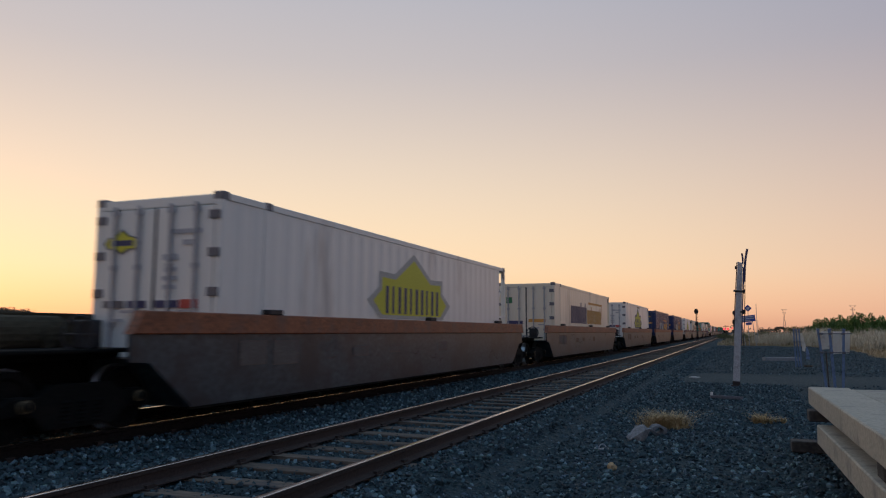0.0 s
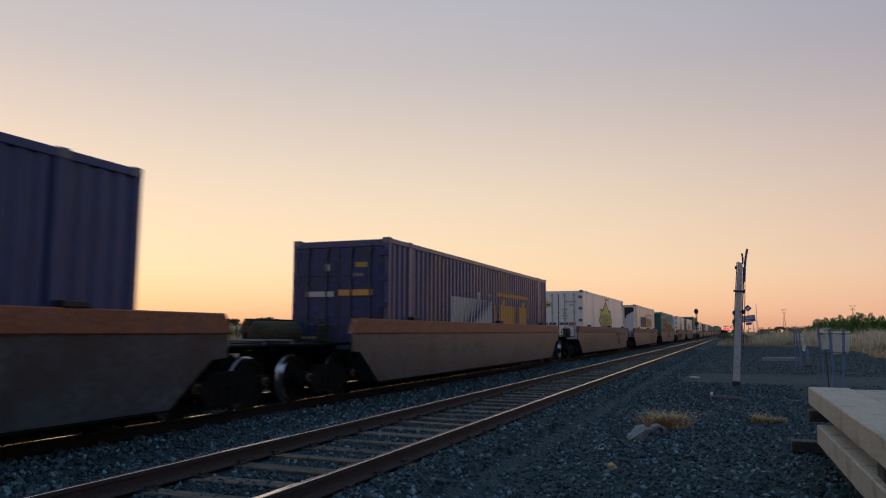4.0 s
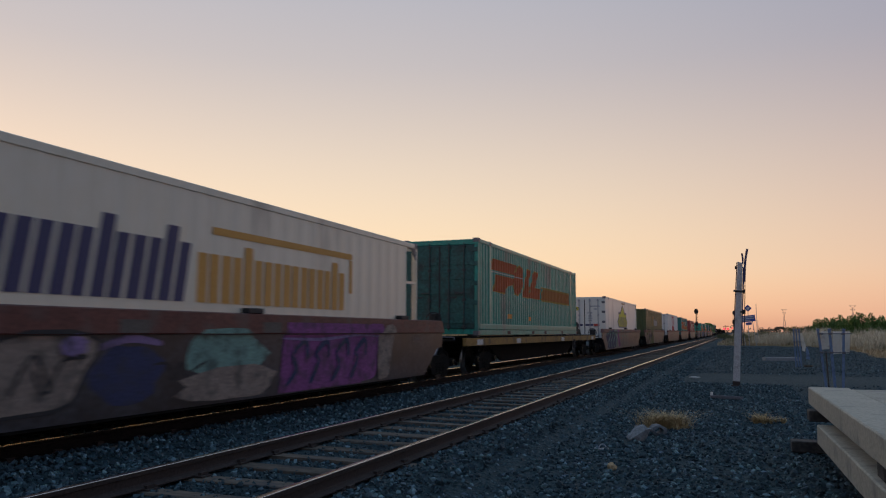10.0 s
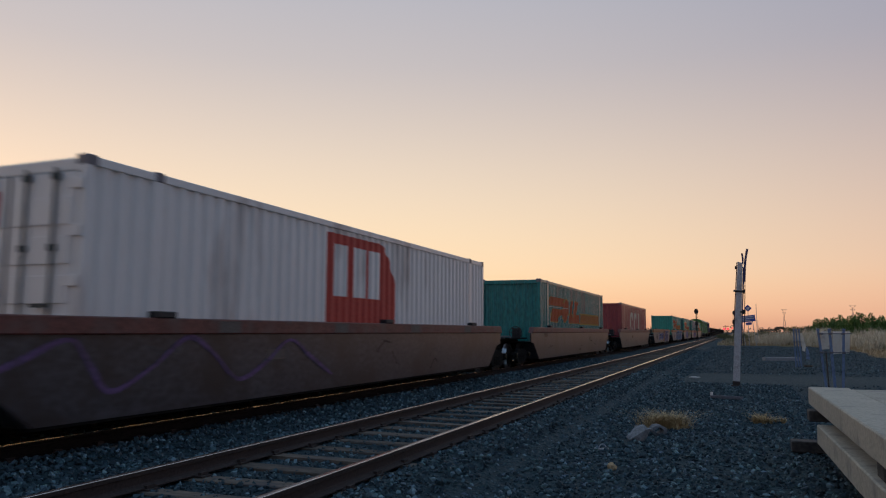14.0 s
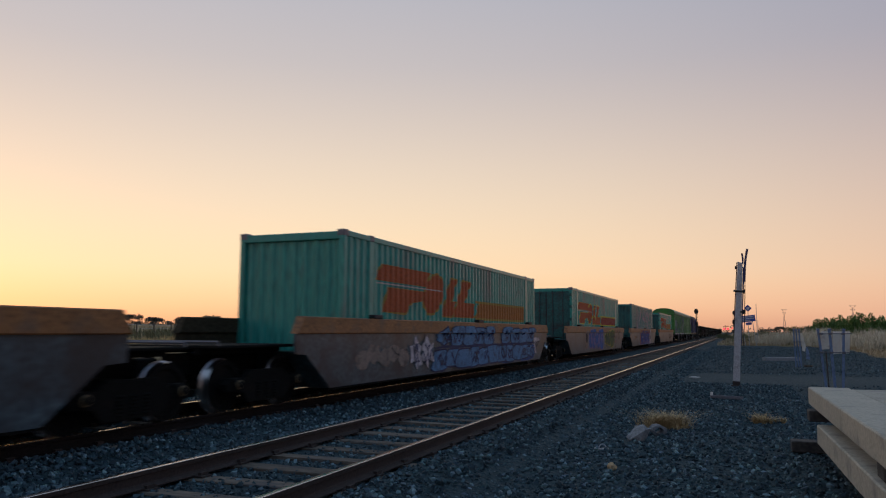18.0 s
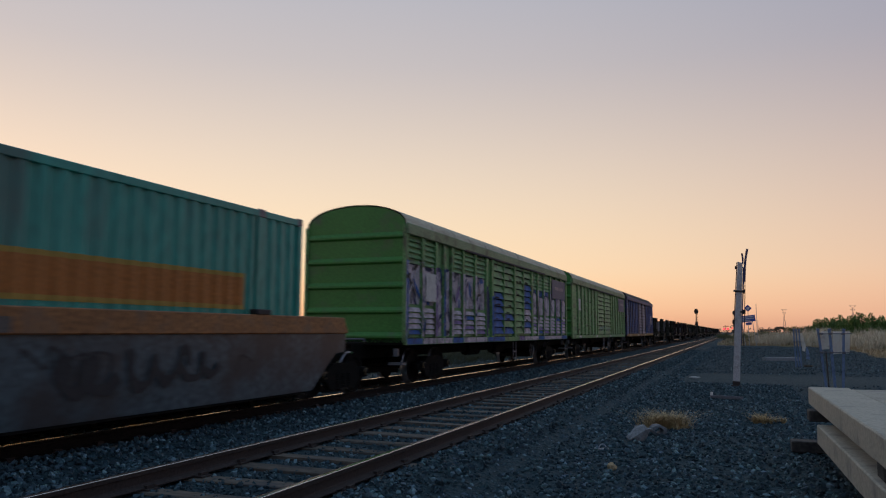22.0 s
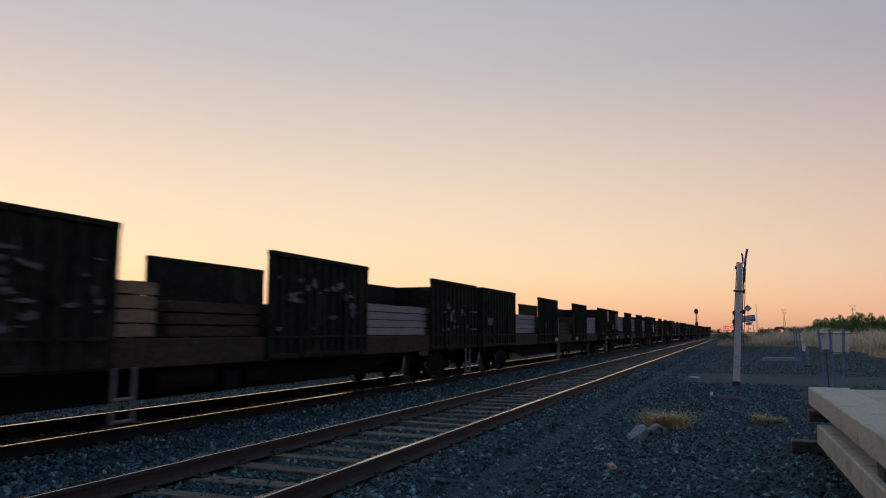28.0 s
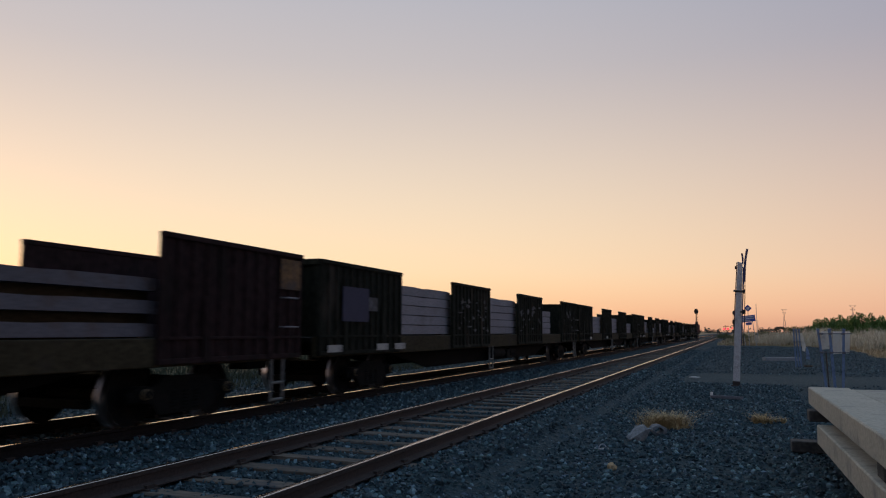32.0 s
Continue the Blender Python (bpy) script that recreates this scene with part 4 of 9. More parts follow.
M_BARK = mat("grey_brown_bark", (0.12, 0.09, 0.07), 0.9, 0, 0.3, 2, 20, 0.2)


def blades(rng, spots, per, high, spread, lean=0.5, wide=0.012):
    verts, faces = [], []
    for x, y, s in spots:
        z0 = ground_height(x, y)
        for k in range(per):
            a, d = rng.uniform(0, 6.283), spread * s * rng.random() ** 0.6
            bx, by = x + d * math.cos(a), y + d * math.sin(a)
            h = high * s * rng.uniform(0.45, 1.1)
            t, l = rng.uniform(0, 6.283), lean * h * rng.uniform(0.2, 1.0)
            tx, ty = bx + l * math.cos(t), by + l * math.sin(t)
            w = wide * rng.uniform(0.6, 1.4)
            px, py = -math.sin(t) * w, math.cos(t) * w
            mx, my = bx + 0.35 * (tx - bx), by + 0.35 * (ty - by)
            o = len(verts)
            verts += [(bx - px, by - py, z0), (bx + px, by + py, z0), (mx + px * .8, my + py * .8, z0 + h * .6), (mx - px * .8, my - py * .8, z0 + h * .6), (tx, ty, z0 + h)]
            faces += [(o, o + 1, o + 2, o + 3), (o + 3, o + 2, o + 4)]
    return verts, faces


def grass(name, label, seed, spots, per, high, spread, material, lean=0.5, wide=0.012):
    rng = np.random.default_rng(seed)
    v, f = blades(rng, spots(rng), per, high, spread, lean, wide)
    return tagged(new(name, sheet(name, v, f, material)), label, "grass", kind="stuff")


grass("grass_tuft", "clump of dry golden grass in the gravel", 21, lambda r: [(-1.12 + r.normal(0, .16), 12.65 + r.normal(0, .12), r.uniform(.5, 1.2)) for _ in range(24)], 80, 0.27, 0.15, mat("sun_bleached_tussock", (0.54, 0.385, 0.20), 0.9, 0, 0.35, 3, 20, 0.0), 2.4, 0.003)
grass("grass_tuft", "small clump of dry golden grass", 22, lambda r: [(0.44 + r.normal(0, .12), 13.85 + r.normal(0, .07), r.uniform(.5, 1.0)) for _ in range(10)], 60, 0.20, 0.10, mat("sun_bleached_tussock", (0.54, 0.385, 0.20), 0.9, 0, 0.35, 3, 20, 0.0), 2.2, 0.004)


def bank_spots(r, count, y0, y1, d0, d1):
    out = []
    for _ in range(count):
        y = r.uniform(y0, y1)
        out.append((bank_edge(y) + r.uniform(d0, d1), y, r.uniform(.6, 1.3)))
    return out


grass("bank_grass", "dry straw-coloured grass on the low bank", 23, lambda r: bank_spots(r, 1900, 44, 112, 0.1, 12), 9, 0.36, 0.4, M_BANK, 0.9, 0.02)
grass("bank_grass", "grey-green grass on the low bank", 24, lambda r: bank_spots(r, 700, 50, 115, 1.5, 12), 9, 0.55, 0.5, M_GREENGRASS, 0.6, 0.025)
grass("bank_grass", "low dry grass where the bank meets the line", 29, lambda r: [(r.uniform(-1.6, 16), 90 + 90 * r.random() ** 1.4, r.uniform(.6, 1.3)) for _ in range(1700)], 9, 0.38, 0.6, M_BANK, 0.8, 0.03)
grass("bank_grass", "grey-green weeds where the bank meets the line", 30, lambda r: [(r.uniform(-1.0, 16), 95 + 90 * r.random(), r.uniform(.6, 1.3)) for _ in range(700)], 9, 0.45, 0.7, M_GREENGRASS, 0.7, 0.035)
grass("feather_grass", "tall pale feathery grass on the bank", 25, lambda r: bank_spots(r, 620, 66, 98, 0.8, 9), 26, 1.25, 0.5, M_PAMPAS, 0.5, 0.022)
grass("field_grass", "dry grass along the far side of the line", 26, lambda r: [(r.uniform(-40, -24), r.uniform(14, 90), r.uniform(.6, 1.4)) for _ in range(1600)], 8, 0.36, 0.5, M_STRAW, 0.6, 0.02)
grass("field_grass", "grey-green weeds along the far side of the line", 27, lambda r: [(r.uniform(-60, -38), r.uniform(30, 100), r.uniform(.6, 1.4)) for _ in range(1300)], 8, 0.8, 0.6, M_GREENGRASS, 0.6, 0.03)


grass("verge_weeds", "low dark weeds along the ballast edge", 28, lambda r: [(-11.9 - 8.5 * v, r.uniform(6, 62), r.uniform(.5, 1.2) * (1 + 1.2 * v)) for v in r.random(5200)], 9, 0.15, 0.32, mat("dark_verge_weed", (0.055, 0.062, 0.034), 0.9, 0, 0.35, 0.5, 6, 0.0), 0.9, 0.012)


def leaf_cloud(rng, clumps, per, size):
    """Small leaf quads scattered in clumps (x, y, z, radius)."""
    verts, faces = [], []
    for cx, cy, cz, r in clumps:
        for _ in range(per):
            d = rng.normal(0, 1, 3)
            d *= r * rng.random() ** 0.4 / np.linalg.norm(d)
            d[2] *= 0.8
            c = np.array((cx, cy, cz)) + d
            a, b = rng.normal(0, 1, 3), rng.normal(0, 1, 3)
            a *= size * rng.uniform(.6, 1.3) / np.linalg.norm(a)
            b *= size * rng.uniform(.4, .9) / np.linalg.norm(b)
            o = len(verts)
            verts += [tuple(c - a), tuple(c + b), tuple(c + a), tuple(c - b)]
            faces.append((o, o + 1, o + 2, o + 3))
    return verts, faces


def tree(name, label, x, y, high, wide, seed, leaf, trunk_share=0.45, flat=0.5, clumps=16, per=90, size=0.16, base=None):
    rng = np.random.default_rng(seed)
    z0 = ground_height(x, y) if base is None else base
    t = thing(name, pose(x, y, z0), label, "bush" if "bush" in name else "tree")
    bm = bmesh.new()
    fork = high * trunk_share
    r0 = 0.022 * high + 0.02
    p = Vector((0, 0, -0.1))
    for k in range(4):
        q = Vector((rng.normal(0, .03) * high, rng.normal(0, .03) * high, fork * (k + 1) / 4))
        tube(bm, p, q, r0 * (1 - 0.12 * k), 7)
        p = q
    cl = []
    for k in range(clumps):
        a = 6.283 * k / clumps * 2.4 + rng.uniform(-.3, .3)
        d = wide / 2 * math.sqrt((k + .6) / clumps)
        cz = fork + (high - fork) * (0.25 + 0.6 * (1 - (d / (wide / 2)) ** 2 * flat) * rng.uniform(.75, 1.1))
        c = (d * math.cos(a), d * math.sin(a), min(cz, high * .93))
        cl.append((*c, wide * rng.uniform(.13, .21)))
        tube(bm, p * rng.uniform(.75, 1.0), Vector(c), r0 * 0.3, 5)
    part("trunk", bm, M_BARK, t)
    v, f = leaf_cloud(rng, cl, per, size)
    part("crown", sheet("crown", v, f, leaf), None, t)
    return t


def ray_place(px, depth):
    """A place on the plan: metres to the right of the view axis per metre of depth, and the depth."""
    px, depth = px * 1.1747, depth * 0.8513
    r = px * depth
    c, s = math.cos(radians(YAW)), math.sin(radians(YAW))
    return r * c - depth * s, r * s + depth * c


def spire_bush(x, y, high, wide, seed):
    """A dense shrub of several upright, pointed, ragged tufts."""
    rng = np.random.default_rng(seed)
    t = thing("bush", pose(x, y, ground_height(x, y)), "dense green spiky bush behind pale grass", "bush", "bushes on the bank")
    bm = bmesh.new()
    verts, faces = [], []
    for k in range(11):
        cx, cy = rng.uniform(-.5, .5) * wide, rng.uniform(-.4, .4) * wide
        h = high * rng.uniform(.45, .92) * (1 - .25 * abs(cx) / wide)
        tube(bm, (cx * .3, cy * .3, -0.1), (cx, cy, h * .8), 0.02, 5)
        for _ in range(260):
            u = rng.random() ** 1.1
            r = 0.24 * wide * math.sqrt(max(0.0, 1 - u * u)) * math.sqrt(rng.random()) + 0.03
            a = rng.uniform(0, 6.283)
            c = np.array((cx + r * math.cos(a), cy + r * math.sin(a), 0.08 + u * h))
            p = np.array((math.cos(a) * .5, math.sin(a) * .5, rng.uniform(.3, 1.2))) * rng.uniform(.10, .24)
            q = rng.normal(0, 1, 3) * .045
            o = len(verts)
            verts += [tuple(c - p * .5), tuple(c + q), tuple(c + p), tuple(c - q)]
            faces.append((o, o + 1, o + 2, o + 3))
    part("trunk", bm, M_BARK, t)
    part("crown", sheet("crown", verts, faces, M_LEAF), None, t)


rngb = np.random.default_rng(40)
for k in range(10):
    x, y = ray_place(0.4415 + 0.0115 * k + rngb.uniform(-.002, .002), 118 + rngb.uniform(0, 12))
    spire_bush(x, y, rngb.uniform(3.0, 4.1) * (0.75 if k == 0 else 1), rngb.uniform(2.9, 3.9), 50 + k)
for k, (px, d, h, w) in enumerate(((0.325, 150, 1.3, 2.6), (0.345, 165, 1.2, 3.2), (0.372, 140, 1.2, 2.4), (0.405, 150, 1.4, 3.0), (0.425, 128, 1.5, 3.0), (0.448, 112, 1.2, 2.4))):
    x, y = ray_place(px, d)
    tree("bush", "low rounded grey-green shrub in dry grass", x, y, h, w, 120 + k, M_SCRUB, 0.12, 0.7, 14, 70, 0.10)

# flat-topped trees along the far field: (sideways slope, depth, height, width)
for k, (px, d, h, w) in enumerate(((-0.515, 300, 5.2, 11), (-0.494, 310, 5.0, 10), (-0.470, 330, 3.6, 5), (-0.362, 330, 4.2, 8), (-0.335, 340, 3.2, 6),
                                   (-0.30, 350, 3.0, 7), (-0.268, 340, 4.2, 7), (-0.245, 350, 3.2, 6), (-0.205, 360, 3.8, 9), (-0.16, 370, 3.2, 8), (-0.545, 300, 5.0, 12), (0.39, 420, 2.8, 4))):
    x, y = ray_place(px, d)
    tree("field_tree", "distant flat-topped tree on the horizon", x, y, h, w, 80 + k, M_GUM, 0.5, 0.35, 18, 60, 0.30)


def far_treeline():
    rng = np.random.default_rng(60)
    cl = []
    for k in range(520):
        d = rng.uniform(700, 1100)
        x, y = ray_place(rng.uniform(-0.62, 0.70), d)
        cl.append((x, y, ground_height(x, y) + rng.uniform(.3, 2.2), rng.uniform(2.5, 6)))
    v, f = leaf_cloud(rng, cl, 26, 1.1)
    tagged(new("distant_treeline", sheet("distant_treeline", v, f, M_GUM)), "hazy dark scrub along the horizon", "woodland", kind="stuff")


far_treeline()


def pylon(px, depth, high):
    x, y = ray_place(px, depth)
    t = thing("power_pylon", pose(x, y, ground_height(x, y)), "distant lattice power pylon", "pylon")
    # pinkish grey instead of dark steel: the haze is mixed into the colour
    m = mat("hazy_pylon_steel", (0.30, 0.26, 0.25), 0.7, 0.2, 0.1, 1, 5, 0.0)
    bm = bmesh.new()
    w = high * 0.07
    for sx in (-1, 1):
        for sy in (-1, 1):
            tube(bm, (sx * w, sy * w, 0), (sx * w * .25, sy * w * .25, high * .72), high * .0045, 4)
            tube(bm, (sx * w * .25, sy * w * .25, high * .72), (0, 0, high * .92), high * .0045, 4)
    for k in range(6):
        a, b = k / 6, (k + 1) / 6
        wa, wb = w * (1 - .75 * a), w * (1 - .75 * b)
        for s in (-1, 1):
            tube(bm, (-wa * s, -wa, high * .72 * a), (wb * s, -wb, high * .72 * b), high * .004, 4)
    part("lattice", bm, m, t)
    bm = bmesh.new()
    for k, w in ((.97, .11), (.84, .08)):
        tube(bm, (-high * w, 0, high * (k + .02)), (high * w, 0, high * (k + .02)), high * .005, 4)
        for s in (-1, 1):
            tube(bm, (s * high * w, 0, high * (k + .02)), (0, 0, high * (k - .06)), high * .004, 4)
    part("cross_arm", bm, m, t)


pylon(0.396, 900, 24)
pylon(0.476, 800, 25)
pylon(0.365, 1100, 15)


def small_car():
    x, y = ray_place(-0.4125, 43.5)
    t = thing("small_car", pose(x, y, ground_height(x, y), 0, 0, 97), "small dark two-door city car with a pale side arch", "car")
    dark = mat("dark_car_paint", (0.022, 0.026, 0.042), 0.35, 0.0, 0.1, 2, 20, 0.0)
    pale = mat("silver_car_panel", (0.70, 0.71, 0.73), 0.35, 0.3, 0.1, 2, 20, 0.0)
    glass = mat("clear_car_glass", (0.8, 0.85, 0.85), 0.02, 0.0, 0.05, 2, 20, 0.0)
    glass.node_tree.nodes["Principled BSDF"].inputs["Transmission Weight"].default_value = 1.0
    glass.node_tree.nodes["Principled BSDF"].inputs["IOR"].default_value = 1.1
    # side outline of the lower body, nose towards +y, with wheel arches
    arch = [(0.34 * math.cos(radians(a)), 0.32 + 0.34 * math.sin(radians(a))) for a in range(180, -1, -30)]
    out = [(-1.26, 0.34)] + [(-0.86 + y, z) for y, z in arch] + [(0.86 + y, z) for y, z in arch] + [(1.28, 0.36), (1.33, 0.55), (1.27, 0.74), (1.05, 0.87), (0.80, 0.95), (-1.16, 1.02), (-1.27, 0.9), (-1.30, 0.5)]
    bm = bmesh.new()
    prism(bm, out, -0.76, 0.76)
    part("body", bm, dark, t)
    bm = bmesh.new()
    prism(bm, [(0.34, 1.44), (-0.2, 1.50), (-0.95, 1.47), (-1.08, 1.40), (-1.0, 1.52), (-0.5, 1.56), (0.0, 1.55)][::-1], -0.66, 0.66)
    part("roof", bm, dark, t)
    for s in (-1, 1):
        for pts in ([(0.80, 0.94), (0.92, 0.90), (0.36, 1.50), (0.26, 1.48)], [(-1.18, 1.0), (-0.95, 1.0), (-0.92, 1.48), (-1.06, 1.44)]):
            bm = bmesh.new()
            prism(bm, pts, s * 0.69 - 0.03, s * 0.69 + 0.03)
            part("pillar", bm, dark, t)
        bm = bmesh.new()
        prism(bm, [(-0.05, 0.36), (0.12, 0.36), (-0.42, 0.92), (-0.66, 1.46), (-0.84, 1.48), (-0.70, 0.98), (-0.45, 0.62)], s * 0.765 - 0.012, s * 0.765 + 0.012)
        part("side_arch", bm, pale, t, "silver safety-cell arch")
        bm = bmesh.new()
        prism(bm, [(-0.62, 0.98), (0.78, 0.96), (0.30, 1.45), (-0.64, 1.48)], s * 0.70 - 0.004, s * 0.70 + 0.004)
        part("side_window", bm, glass, t).visible_shadow = False
        for yy in (-0.86, 0.86):
            bm = bmesh.new()
            lathe_x(bm, [(-0.09, 0.20), (-0.09, 0.29), (0.09, 0.29), (0.09, 0.20)], s * 0.67, yy, 0.29, 20)
            w = part("wheel", bm, M_BLACK, t)
            bm = bmesh.new()
            lathe_x(bm, [(-0.01, 0.03), (-0.01, 0.19), (0.01, 0.19), (0.01, 0.03)], s * 0.765, yy, 0.29, 16)
            part("rim", bm, M_GASKET, w)
        boxed("seat", (s * 0.36 - 0.22, s * 0.36 + 0.22, -0.45, -0.30, 0.9, 1.30), M_BLACK, t, "", 0.05)
    bm = bmesh.new()
    prism(bm, [(-1.20, 1.02), (-1.17, 1.02), (-1.05, 1.44), (-1.08, 1.44)], -0.62, 0.62)
    part("rear_window", bm, glass, t).visible_shadow = False
    for s in (-1, 1):
        boxed("tail_lamp", (s * 0.6 - 0.07, s * 0.6 + 0.07, -1.31, -1.25, 0.72, 0.95), mat("red_tail_lens", (0.35, 0.02, 0.02), 0.3, 0, 0.05, 3, 20, 0), t)
    boxed("bumper", (-0.72, 0.72, -1.34, -1.24, 0.34, 0.58), pale, t, "", 0.02)


small_car()


def paddock_fence():
    """Post-and-wire fence across the far field."""
    t = thing("paddock_fence", pose(0, 0, 0), "thin wire fence with timber posts in dry grass", "fence")
    p0, p1 = Vector((*ray_place(-0.60, 78), 0)), Vector((*ray_place(-0.10, 96), 0))
    k = 26
    tops = []
    bmp = bmesh.new()
    box(bmp, -0.05, 0.05, -0.05, 0.05, -0.2, 1.15, 0.01)
    post = finish(bmp, "post", M_BARK)
    for i in range(k):
        q = p0.lerp(p1, i / (k - 1))
        q.z = ground_height(q.x, q.y)
        o = part("post", post, None, t)
        o.location = q
        tops.append(q)
    for h in (0.35, 0.7, 1.05):
        bm = bmesh.new()
        for a, b in zip(tops, tops[1:]):
            tube(bm, a + Vector((0, 0, h)), b + Vector((0, 0, h)), 0.012, 4)
        part("wire", bm, M_ALU, t)


paddock_fence()

# ---- the train: running gear ----
WHEEL_R = 0.46


def wheelset_mesh():
    bm = bmesh.new()
    for s in (-1, 1):
        prof = [(-0.075, 0.10), (-0.06, 0.30), (-0.075, 0.36), (-0.075, 0.485), (-0.045, 0.487), (-0.035, 0.462), (0.065, 0.452), (0.068, 0.37), (0.03, 0.33), (0.03, 0.14), (0.075, 0.12)]
        mt = [0, 0, 0, 1, 1, 1, 0, 0, 0, 0]
        lathe_x(bm, [(s * x, r) for x, r in prof], s * 0.752, 0, 0, 32, mt)
        for k in range(4):
            a = k * math.pi / 2
            box(bm, s * 0.79 - 0.004, s * 0.79 + 0.004, 0.19 * math.cos(a) - 0.03, 0.19 * math.cos(a) + 0.03, 0.19 * math.sin(a) - 0.03, 0.19 * math.sin(a) + 0.03)
    tube(bm, (-1.02, 0, 0), (1.02, 0, 0), 0.075, 12)
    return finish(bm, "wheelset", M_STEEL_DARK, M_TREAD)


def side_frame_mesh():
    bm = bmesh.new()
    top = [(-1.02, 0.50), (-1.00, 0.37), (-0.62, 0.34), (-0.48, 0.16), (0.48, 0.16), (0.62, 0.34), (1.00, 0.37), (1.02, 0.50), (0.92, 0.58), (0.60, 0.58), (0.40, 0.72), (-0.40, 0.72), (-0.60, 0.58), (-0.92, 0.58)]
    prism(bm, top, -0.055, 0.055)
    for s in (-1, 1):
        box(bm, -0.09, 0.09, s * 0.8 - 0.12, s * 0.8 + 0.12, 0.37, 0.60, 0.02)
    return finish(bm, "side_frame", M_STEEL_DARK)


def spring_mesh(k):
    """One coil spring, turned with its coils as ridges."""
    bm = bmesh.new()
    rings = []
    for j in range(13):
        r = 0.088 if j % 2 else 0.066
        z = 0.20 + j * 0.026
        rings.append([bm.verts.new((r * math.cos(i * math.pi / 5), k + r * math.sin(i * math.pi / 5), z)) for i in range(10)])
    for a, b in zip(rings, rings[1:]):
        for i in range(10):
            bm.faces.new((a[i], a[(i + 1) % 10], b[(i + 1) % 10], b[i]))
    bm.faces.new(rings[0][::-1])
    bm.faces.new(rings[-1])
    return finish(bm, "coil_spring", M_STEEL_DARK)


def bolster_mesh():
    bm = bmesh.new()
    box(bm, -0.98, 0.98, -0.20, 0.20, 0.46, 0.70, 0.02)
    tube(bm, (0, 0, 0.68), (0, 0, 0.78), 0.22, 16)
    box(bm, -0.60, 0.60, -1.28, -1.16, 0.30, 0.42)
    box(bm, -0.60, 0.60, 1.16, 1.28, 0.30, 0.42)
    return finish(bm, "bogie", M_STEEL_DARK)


def cap_mesh():
    bm = bmesh.new()
    lathe_x(bm, [(-0.05, 0.085), (0.02, 0.085), (0.035, 0.060), (0.045, 0.025)], 0, 0, 0, 12, [0, 1, 0])
    return finish(bm, "axle_cap", M_STEEL_DARK, M_CAP)


BOGIE = {"cap": cap_mesh(), "wheelset": wheelset_mesh(), "side_frame": side_frame_mesh(), "springs": [spring_mesh(k) for k in (-0.22, 0.0, 0.22)], "bolster": bolster_mesh()}
AXLES = (-0.80, 0.80)


def bogie(parent, y):
    b = part("bogie", BOGIE["bolster"], None, parent)
    b.location = (0, y, 0)
    for s in (-1, 1):
        f = part("side_frame", BOGIE["side_frame"], None, b)
        f.location = (s * 0.98, 0, 0)
        for me in BOGIE["springs"]:
            p = part("coil_spring", me, None, b)
            p.location = (s * 0.98, 0, 0)
        for a in AXLES:
            p = part("axle_cap", BOGIE["cap"], None, b, "axle end cap with a yellow rim")
            p.location = (s * 1.09, a, WHEEL_R + 0.03)
    for a in AXLES:
        w = part("wheelset", BOGIE["wheelset"], None, b, "wheels with polished treads")
        w.location = (0, a, WHEEL_R)
        WHEELS.append((w, a))
    return b


def hand_brake_meshes():
    bm = bmesh.new()
    n = 18
    for i in range(n):
        a, b = 2 * math.pi * i / n, 2 * math.pi * (i + 1) / n
        tube(bm, (0.22 * math.cos(a), 0, 0.22 * math.sin(a)), (0.22 * math.cos(b), 0, 0.22 * math.sin(b)), 0.016, 5)
    for k in range(3):
        a = math.pi * k / 3
        tube(bm, (-0.22 * math.cos(a), 0, -0.22 * math.sin(a)), (0.22 * math.cos(a), 0, 0.22 * math.sin(a)), 0.013, 5)
    wheel = finish(bm, "brake_wheel", M_BLACK)
    bm = bmesh.new()
    box(bm, -0.15, 0.15, -0.085, 0.085, 0.22, 0.68, 0.02)
    box(bm, -0.05, 0.05, -0.05, 0.05, 0.0, 0.25)
    box(bm, -0.06, 0.06, -0.16, -0.10, 0.35, 0.56)
    return wheel, finish(bm, "brake_stand", M_BLACK)


BRAKE_WHEEL, BRAKE_STAND = hand_brake_meshes()
bmesh_low = bmesh.new()
box(bmesh_low, -0.15, 0.15, -0.10, 0.10, 0.0, 0.32, 0.02)
BRAKE_LOW = finish(bmesh_low, "brake_stand", M_BLACK)

# ---- well wagons ----
WELL_Z0, WELL_CH, WELL_TOP = 0.20, 1.09, 1.28


def clip_z(poly, z, keep_below):
    """The part of an outline below, or above, a level line."""
    out = []
    k = len(poly)
    for i in range(k):
        a, b = poly[i], poly[(i + 1) % k]
        ina, inb = (a[1] <= z) == keep_below, (b[1] <= z) == keep_below
        if ina:
            out.append(a)
        if ina != inb:
            t = (z - a[1]) / (b[1] - a[1])
            out.append((a[0] + t * (b[0] - a[0]), z))
    return out


def side_paint(name, polys, material, parent, layer=0, label=""):
    """Paint on a well wagon's near side, broken where the top chord stands proud."""
    low, high = [], []
    for p in polys:
        q = clip_z(p, WELL_CH - 0.015, True)
        if len(q) > 2:
            low.append(q)
        q = clip_z(p, WELL_CH + 0.006, False)
        if len(q) > 2:
            high.append(q)
    out = None
    if low:
        out = decal(name, low, material, parent, 1.30, None, 0.003 + 0.004 * layer, label)
    if high:
        decal(name, high, material, parent, 1.36, None, 0.003 + 0.004 * layer, label)
    return out


